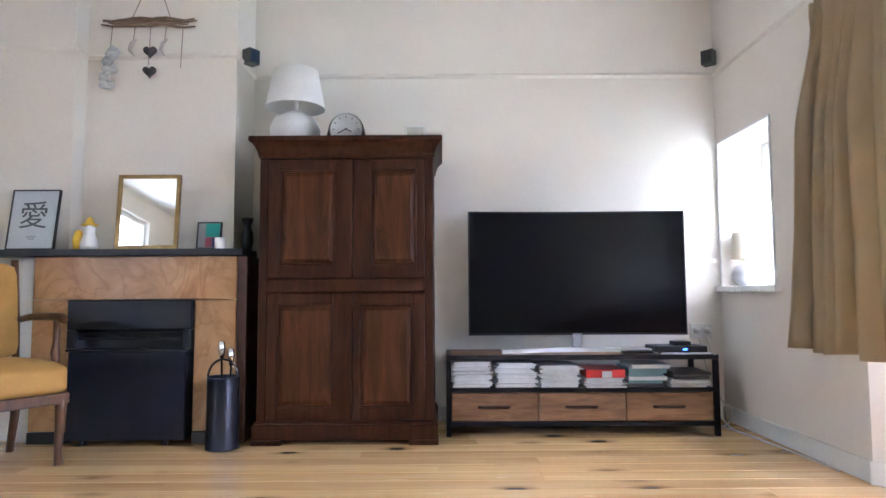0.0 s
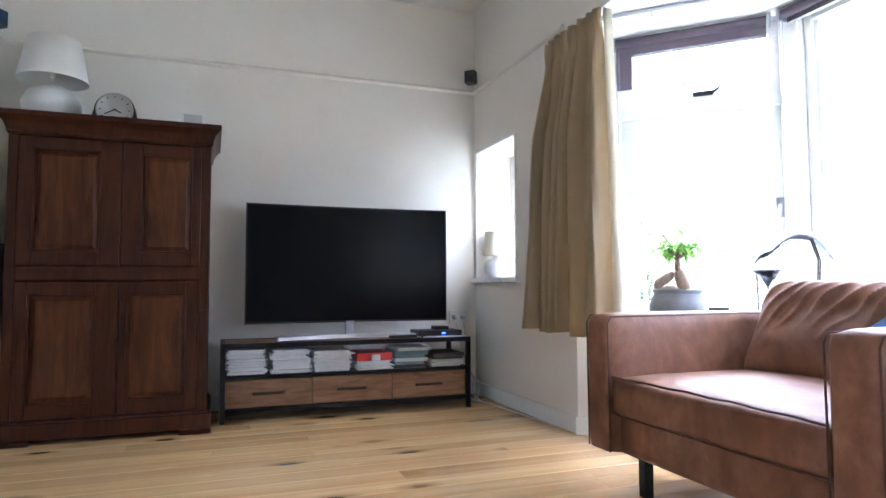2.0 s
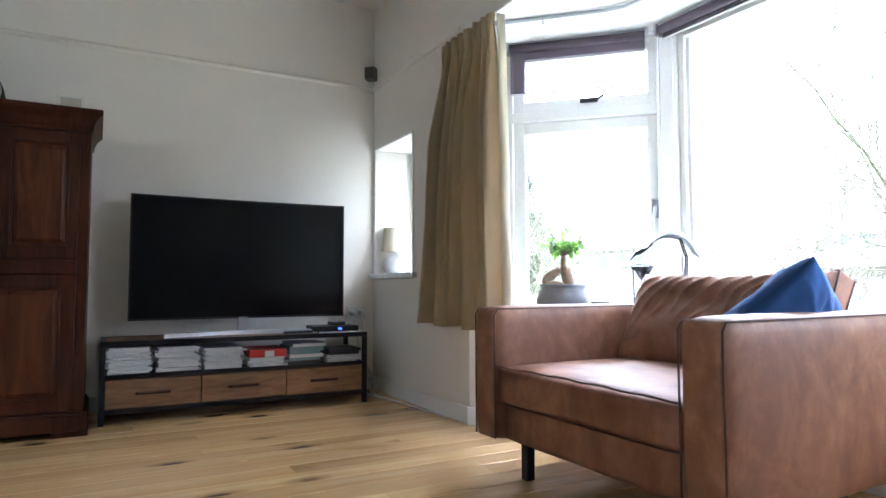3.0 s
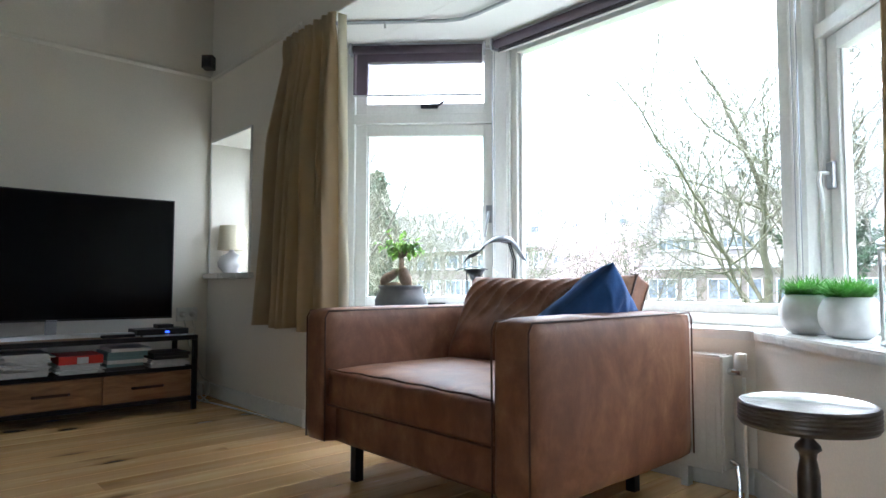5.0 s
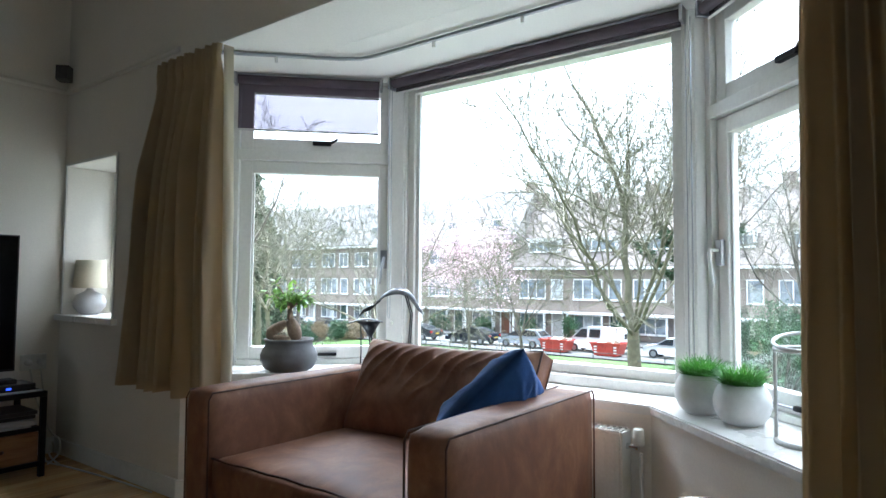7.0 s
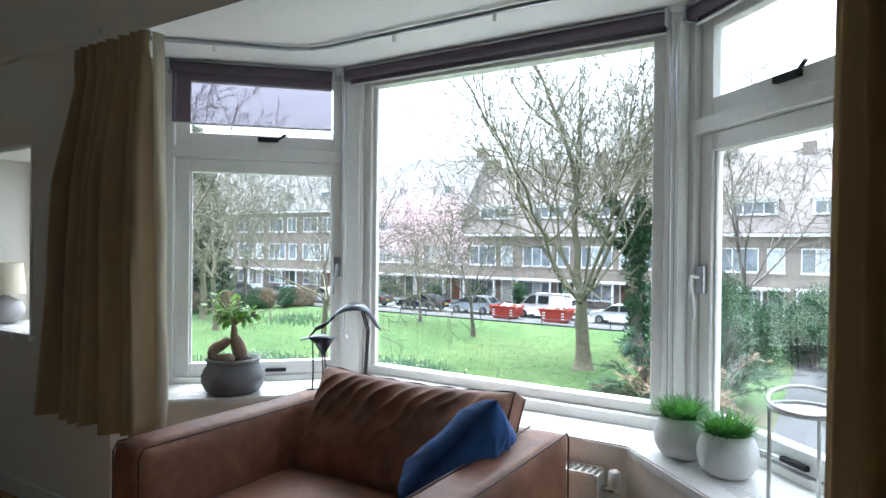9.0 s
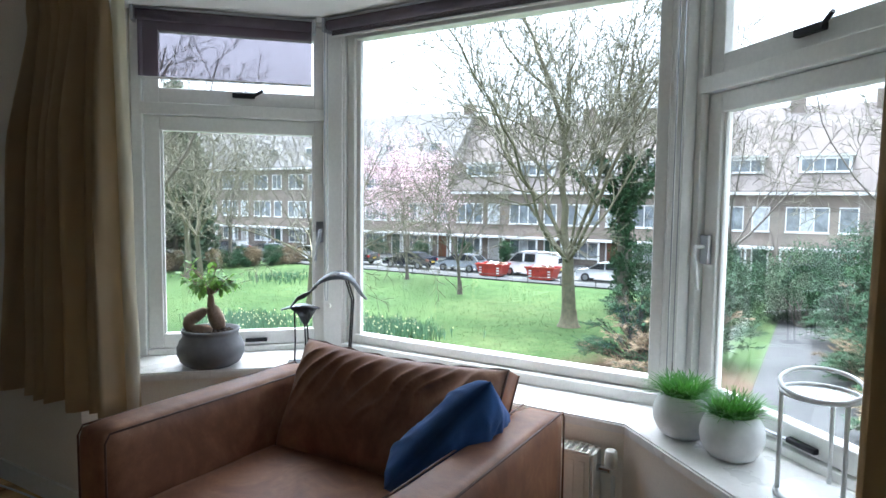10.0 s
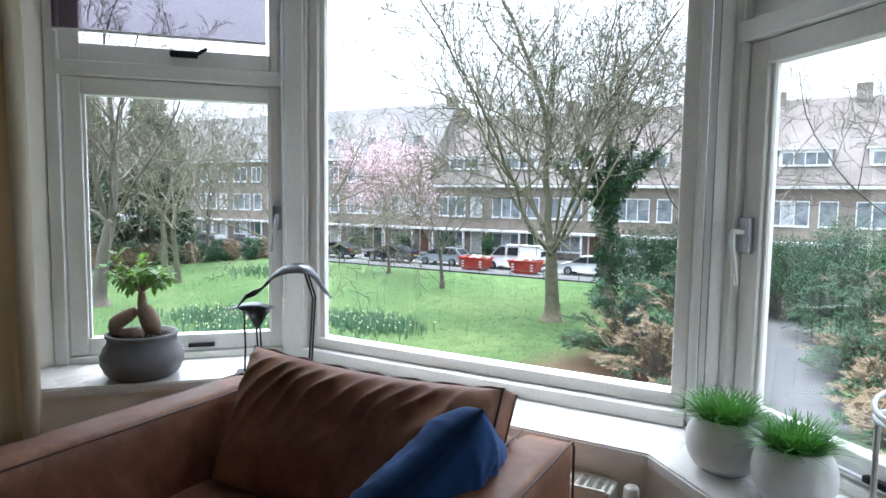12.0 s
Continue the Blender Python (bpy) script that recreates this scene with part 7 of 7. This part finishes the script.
o.matrix_parent_inverse = daf.matrix_basis.inverted()
o = raw("blooms", yv, yf, plain("daffodil_bloom", (0.78, 0.74, 0.42), 0.6, 0, 0.2, 3), daf)
o.matrix_parent_inverse = daf.matrix_basis.inverted()


# tufts standing out of the mown grass
rng = random.Random(91)
gv, gf = [], []
for k in range(15000):
    p = Vector((14 + 27 * rng.random() ** 1.3, rng.uniform(3, 34), GZ - 0.005))
    if (p.x - 20.6) ** 2 + (p.y - 3.6) ** 2 < 14:
        continue
    for q in range(2):
        a = rng.uniform(0, 6.28)
        o, h = Vector((math.cos(a), math.sin(a), 0)), rng.uniform(0.03, 0.09)
        w = Vector((-o.y, o.x, 0)) * rng.uniform(0.006, 0.014)
        i = len(gv)
        gv += [tuple(p - w), tuple(p + w), tuple(p + o * 0.06 + Vector((0, 0, h)))]
        gf.append((i, i + 1, i + 2))
tagged(raw("grass_tufts", gv, gf, plain("tuft_green", (0.060, 0.115, 0.032), 0.9, 0, 0.45, 1.5, 0.0, spec=0.1)), "short uneven tufts in the spring lawn", "grass", kind="stuff")


# --- vehicles ---
TYRE = plain("tyre_rubber", (0.02, 0.02, 0.021), 0.8)
RIM = plain("alloy_rim", (0.35, 0.36, 0.38), 0.3, 0.8)
CARGLASS = plain("car_glass", (0.015, 0.018, 0.02), 0.06)
TAIL = plain("tail_lamp", (0.35, 0.01, 0.01), 0.25)
HEAD = plain("head_lamp", (0.6, 0.62, 0.65), 0.15)


def car(place, turn, paint, label, kind="saloon", group="parked cars"):
    """Local x runs from the rear to the nose."""
    c = thing("car" if kind != "van" else "van", place, turn, label, "van" if kind == "van" else "car", group)
    if kind == "van":
        L, half, roof_z = 4.9, 0.95, 1.95
        low = [(-2.45, 0.35), (2.4, 0.32), (2.45, 0.55), (2.35, 0.95), (1.75, 1.12), (1.05, 1.88), (0.6, 1.95), (-2.35, 1.95), (-2.45, 1.7)]
        glassp = [[(1.62, 1.15), (1.02, 1.80), (0.55, 1.82), (0.5, 1.15)], [(-0.55, 1.18), (0.35, 1.18), (0.35, 1.8), (-0.55, 1.8)]]
        rear_screen = (-2.46, 1.15, 1.75)
        screen = ((1.72, 1.14), (1.08, 1.86))
        axles = (-1.5, 1.55)
    elif kind == "hatch":
        half = 0.88
        low = [(-2.05, 0.35), (2.05, 0.3), (2.12, 0.55), (2.0, 0.82), (1.2, 0.95), (0.45, 1.42), (-0.6, 1.5), (-1.5, 1.44), (-1.95, 1.0), (-2.08, 0.8)]
        glassp = [[(1.05, 0.97), (0.4, 1.36), (-0.1, 1.40), (-0.1, 0.97)], [(-0.2, 0.97), (-0.2, 1.41), (-0.7, 1.43), (-1.4, 1.36), (-1.6, 1.02)]]
        rear_screen = None
        screen = ((1.15, 0.97), (0.48, 1.40))
        axles = (-1.25, 1.3)
    else:
        half = 0.9
        low = [(-2.35, 0.35), (2.3, 0.3), (2.38, 0.55), (2.25, 0.78), (1.2, 0.93), (0.45, 1.38), (-0.4, 1.45), (-1.1, 1.38), (-1.75, 1.05), (-2.3, 1.0), (-2.4, 0.75)]
        glassp = [[(1.02, 0.95), (0.42, 1.31), (-0.25, 1.36), (-0.25, 0.95)], [(-0.33, 0.95), (-0.33, 1.36), (-1.0, 1.31), (-1.55, 1.0)]]
        rear_screen = None
        screen = ((1.14, 0.95), (0.48, 1.35))
        axles = (-1.4, 1.45)
    bm = bmesh.new()
    n = len(low)
    rows = []
    for s, inset in ((-1, 0.10), (-1, 0.0), (1, 0.0), (1, 0.10)):
        row = []
        for x, z in low:
            taper = max(0, z - 0.9) * 0.28
            row.append(bm.verts.new((x * (1 - 0.02 * (inset > 0)), s * (half - inset * (0.4 + 0.6 * (z > 0.5)) - taper), z)))
        rows.append(row)
    bm.faces.new(rows[0])
    bm.faces.new(list(reversed(rows[-1])))
    for a, b in zip(rows, rows[1:]):
        for k in range(n):
            bm.faces.new((a[k], a[(k + 1) % n], b[(k + 1) % n], b[k]))
    bmesh.ops.recalc_face_normals(bm, faces=bm.faces)
    part("body", bm, paint, c)
    for s in (-1, 1):
        for g in glassp:
            bm = bmesh.new()
            vs = []
            for x, z in g:
                taper = max(0, z - 0.9) * 0.28
                vs.append(bm.verts.new((x, s * (half - taper - 0.055 + 0.02), z)))
            f = bm.faces.new(vs)
            bmesh.ops.solidify(bm, geom=[f], thickness=0.03)
            part("side_window", bm, CARGLASS, c)
    (xa, za), (xb, zb) = screen
    bm = bmesh.new()
    yw = half - 0.16
    q = [bm.verts.new(v) for v in ((xa + 0.02, -yw, za + 0.03), (xa + 0.02, yw, za + 0.03), (xb + 0.02, yw - 0.08, zb), (xb + 0.02, -yw + 0.08, zb))]
    bm.faces.new(q)
    part("windscreen", bm, CARGLASS, c)
    bm = bmesh.new()
    if rear_screen:
        xr, z0, z1 = rear_screen
        q = [bm.verts.new(v) for v in ((xr - 0.01, -0.7, z0), (xr - 0.01, 0.7, z0), (xr + 0.02, 0.66, z1), (xr + 0.02, -0.66, z1))]
    elif kind == "hatch":
        q = [bm.verts.new(v) for v in ((-1.97, -0.62, 1.03), (-1.97, 0.62, 1.03), (-1.56, 0.6, 1.4), (-1.56, -0.6, 1.4))]
    else:
        q = [bm.verts.new(v) for v in ((-1.74, -0.66, 1.08), (-1.74, 0.66, 1.08), (-1.14, 0.62, 1.38), (-1.14, -0.62, 1.38))]
    bm.faces.new(q)
    part("rear_window", bm, CARGLASS, c)
    nose, tail = max(x for x, z in low), min(x for x, z in low)
    for s in (-1, 1):
        part("headlight", boxes((nose - 0.3, nose - 0.05, s * (half - 0.12) - 0.1, s * (half - 0.12) + 0.1, 0.6, 0.74), bevel=0.02), HEAD, c)
        part("tail_light", boxes((tail + 0.0, tail + 0.16, s * (half - 0.12) - 0.1, s * (half - 0.12) + 0.105, 0.72, 0.9), bevel=0.02), TAIL, c)
        for ax in axles:
            bm = bmesh.new()
            lathe(bm, [(0.2, -0.1), (0.3, -0.1), (0.325, -0.07), (0.325, 0.07), (0.3, 0.1), (0.2, 0.1)], 22)
            bmesh.ops.rotate(bm, verts=bm.verts, cent=(0, 0, 0), matrix=Matrix.Rotation(radians(90), 3, "X"))
            bmesh.ops.translate(bm, verts=bm.verts, vec=(ax, s * (half - 0.07), 0.325))
            wl = part("wheel", bm, TYRE, c, "", True)
            bm = bmesh.new()
            lathe(bm, [(0, -0.085), (0.21, -0.075), (0.21, 0.075), (0, 0.085)], 18)
            bmesh.ops.rotate(bm, verts=bm.verts, cent=(0, 0, 0), matrix=Matrix.Rotation(radians(90), 3, "X"))
            bmesh.ops.translate(bm, verts=bm.verts, vec=(ax, s * (half - 0.065), 0.325))
            part("rim", bm, RIM, wl)
    part("bumper", boxes((tail - 0.04, tail + 0.2, -half + 0.08, half - 0.08, 0.36, 0.56), bevel=0.03), BLACK if kind == "van" else paint, c)
    part("number_plate", boxes((tail - 0.055, tail - 0.042, -0.26, 0.26, 0.6, 0.71)), plain("yellow_plate", (0.7, 0.5, 0.05), 0.5), c)
    return c


NAVYP = plain("navy_car_paint", (0.010, 0.014, 0.03), 0.18, 0.3, 0.1, 2, 0.0)
SILVERP = plain("silver_car_paint", (0.26, 0.28, 0.30), 0.25, 0.6, 0.08, 2, 0.0)
WHITEP = plain("white_car_paint", (0.70, 0.71, 0.73), 0.25, 0, 0.04, 2, 0.0)
GREYP = plain("grey_car_paint", (0.06, 0.065, 0.07), 0.25, 0.4, 0.1, 2, 0.0)
RZ = GZ - 0.008
car((46.2, 30.6, RZ), 90, NAVYP, "dark navy saloon car parked at the kerb")
car((46.6, 25.6, RZ), 90, SILVERP, "silver hatchback car parked at the kerb", "hatch")
car((47.0, 19.3, RZ), 90, WHITEP, "white delivery van parked at the kerb", "van")
car((46.6, 13.2, RZ), 90, WHITEP, "white hatchback car parked at the kerb", "hatch")
car((46.3, 37.0, RZ), 90, GREYP, "dark grey saloon car parked at the kerb")
car((46.0, 42.6, RZ), 90, WHITEP, "white hatchback car parked at the kerb", "hatch")
car((46.0, 48.0, RZ), 90, SILVERP, "silver saloon car parked at the kerb")
car((46.0, 53.5, RZ), 90, GREYP, "dark grey hatchback car parked at the kerb", "hatch")
car((45.5, 60.0, RZ), 90, WHITEP, "white saloon car parked at the kerb")
car((45.5, 66.0, RZ), 90, WHITEP, "white hatchback car parked at the kerb", "hatch")

SKIP_RED = plain("red_skip_paint", (0.36, 0.035, 0.022), 0.55, 0, 0.25, 3, 0.1)
def skip(place, turn, label):
    s = thing("rubble_skip", place, turn, label, "skip", "red skips on the street")
    bm = bmesh.new()
    prof = [(-1.15, 1.0), (-0.8, 0.12), (0.85, 0.12), (1.15, 1.0)]
    a = [bm.verts.new((x, -0.75, z)) for x, z in prof]
    b = [bm.verts.new((x, 0.75, z)) for x, z in prof]
    for k in range(3):
        bm.faces.new((a[k], a[k + 1], b[k + 1], b[k]))
    bm.faces.new(a)
    bm.faces.new(list(reversed(b)))
    bmesh.ops.recalc_face_normals(bm, faces=bm.faces)
    o = part("hull", bm, SKIP_RED, s)
    sm = o.modifiers.new("thickness", "SOLIDIFY")
    sm.thickness = 0.04
    part("rim_bar", boxes((-1.2, 1.2, -0.82, -0.74, 0.95, 1.05), (-1.2, 1.2, 0.74, 0.82, 0.95, 1.05)), SKIP_RED, s)
    for x in (-0.55, 0.0, 0.55):
        part("rib", boxes((x - 0.04, x + 0.04, -0.80, -0.752, 0.15, 0.94)), SKIP_RED, s)
    for x in (-0.7, 0.8):
        for k in range(3):
            part("stripe", boxes((x - 0.12, x + 0.1, -0.808, -0.80, 0.3 + 0.2 * k, 0.4 + 0.2 * k)), FARWHITE, s)
    for x in (-0.6, 0.6):
        part("skid", boxes((x - 0.1, x + 0.1, -0.7, 0.7, 0.0, 0.11)), BLACK, s)
    rng = random.Random(len(label))
    for k in range(16):
        part("rubble", soft_block(rng.uniform(0.2, 0.55), rng.uniform(0.15, 0.5), rng.uniform(0.08, 0.3), 0.02, 2), FARWHITE if k % 3 else DRIFT, s).matrix_basis = pose(rng.uniform(-0.85, 0.85), rng.uniform(-0.5, 0.5), 0.95 + rng.uniform(-0.05, 0.12), rng.uniform(-20, 20), rng.uniform(-25, 25), rng.uniform(0, 180))
    return s


skip((44.6, 21.6, RZ), -90, "red steel skip with rubble on the street")
skip((44.6, 17.4, RZ), -90, "red steel skip heaped with pale rubble on the street")

# ---------- floorboards ----------
def plank_mesh():
    bm = bmesh.new()
    w, c = 0.5, 0.012
    ring = [(-w, -1), (w, -1), (w, -0.06), (w - c, 0), (-w + c, 0), (-w, -0.06)]
    a = [bm.verts.new((0, y, z)) for y, z in ring]
    b = [bm.verts.new((1, y, z)) for y, z in ring]
    for k in range(6):
        bm.faces.new((a[k], a[(k + 1) % 6], b[(k + 1) % 6], b[k]))
    bm.faces.new(list(reversed(a)))
    bm.faces.new(b)
    bmesh.ops.recalc_face_normals(bm, faces=bm.faces)
    me = bpy.data.meshes.new("floorboard")
    bm.to_mesh(me)
    bm.free()
    me.materials.append(PLANK)
    return me


board = plank_mesh()
rng = random.Random(5)
WID = 0.138
y = SOUTH
while y < NORTH - 0.02:
    x_end = 2.46 if -0.55 < y < 2.3 else EAST
    wid = min(WID, NORTH - y)
    x = WEST - rng.uniform(0, 1.5)
    while x < x_end:
        ln = rng.uniform(2.0, 3.8)
        x0, x1 = max(x, WEST), min(x + ln, x_end)
        if x_end - x1 < 0.5:
            x1 = x_end
        ob = new("floorboard", board)
        ob.parent = floor
        ob.matrix_basis = Matrix.LocRotScale((x0 + 0.0006, y + wid / 2, 0), None, (x1 - x0 - 0.0012, wid - 0.0036, 0.022))
        if x1 >= x_end:
            break
        x = x1
    y += WID
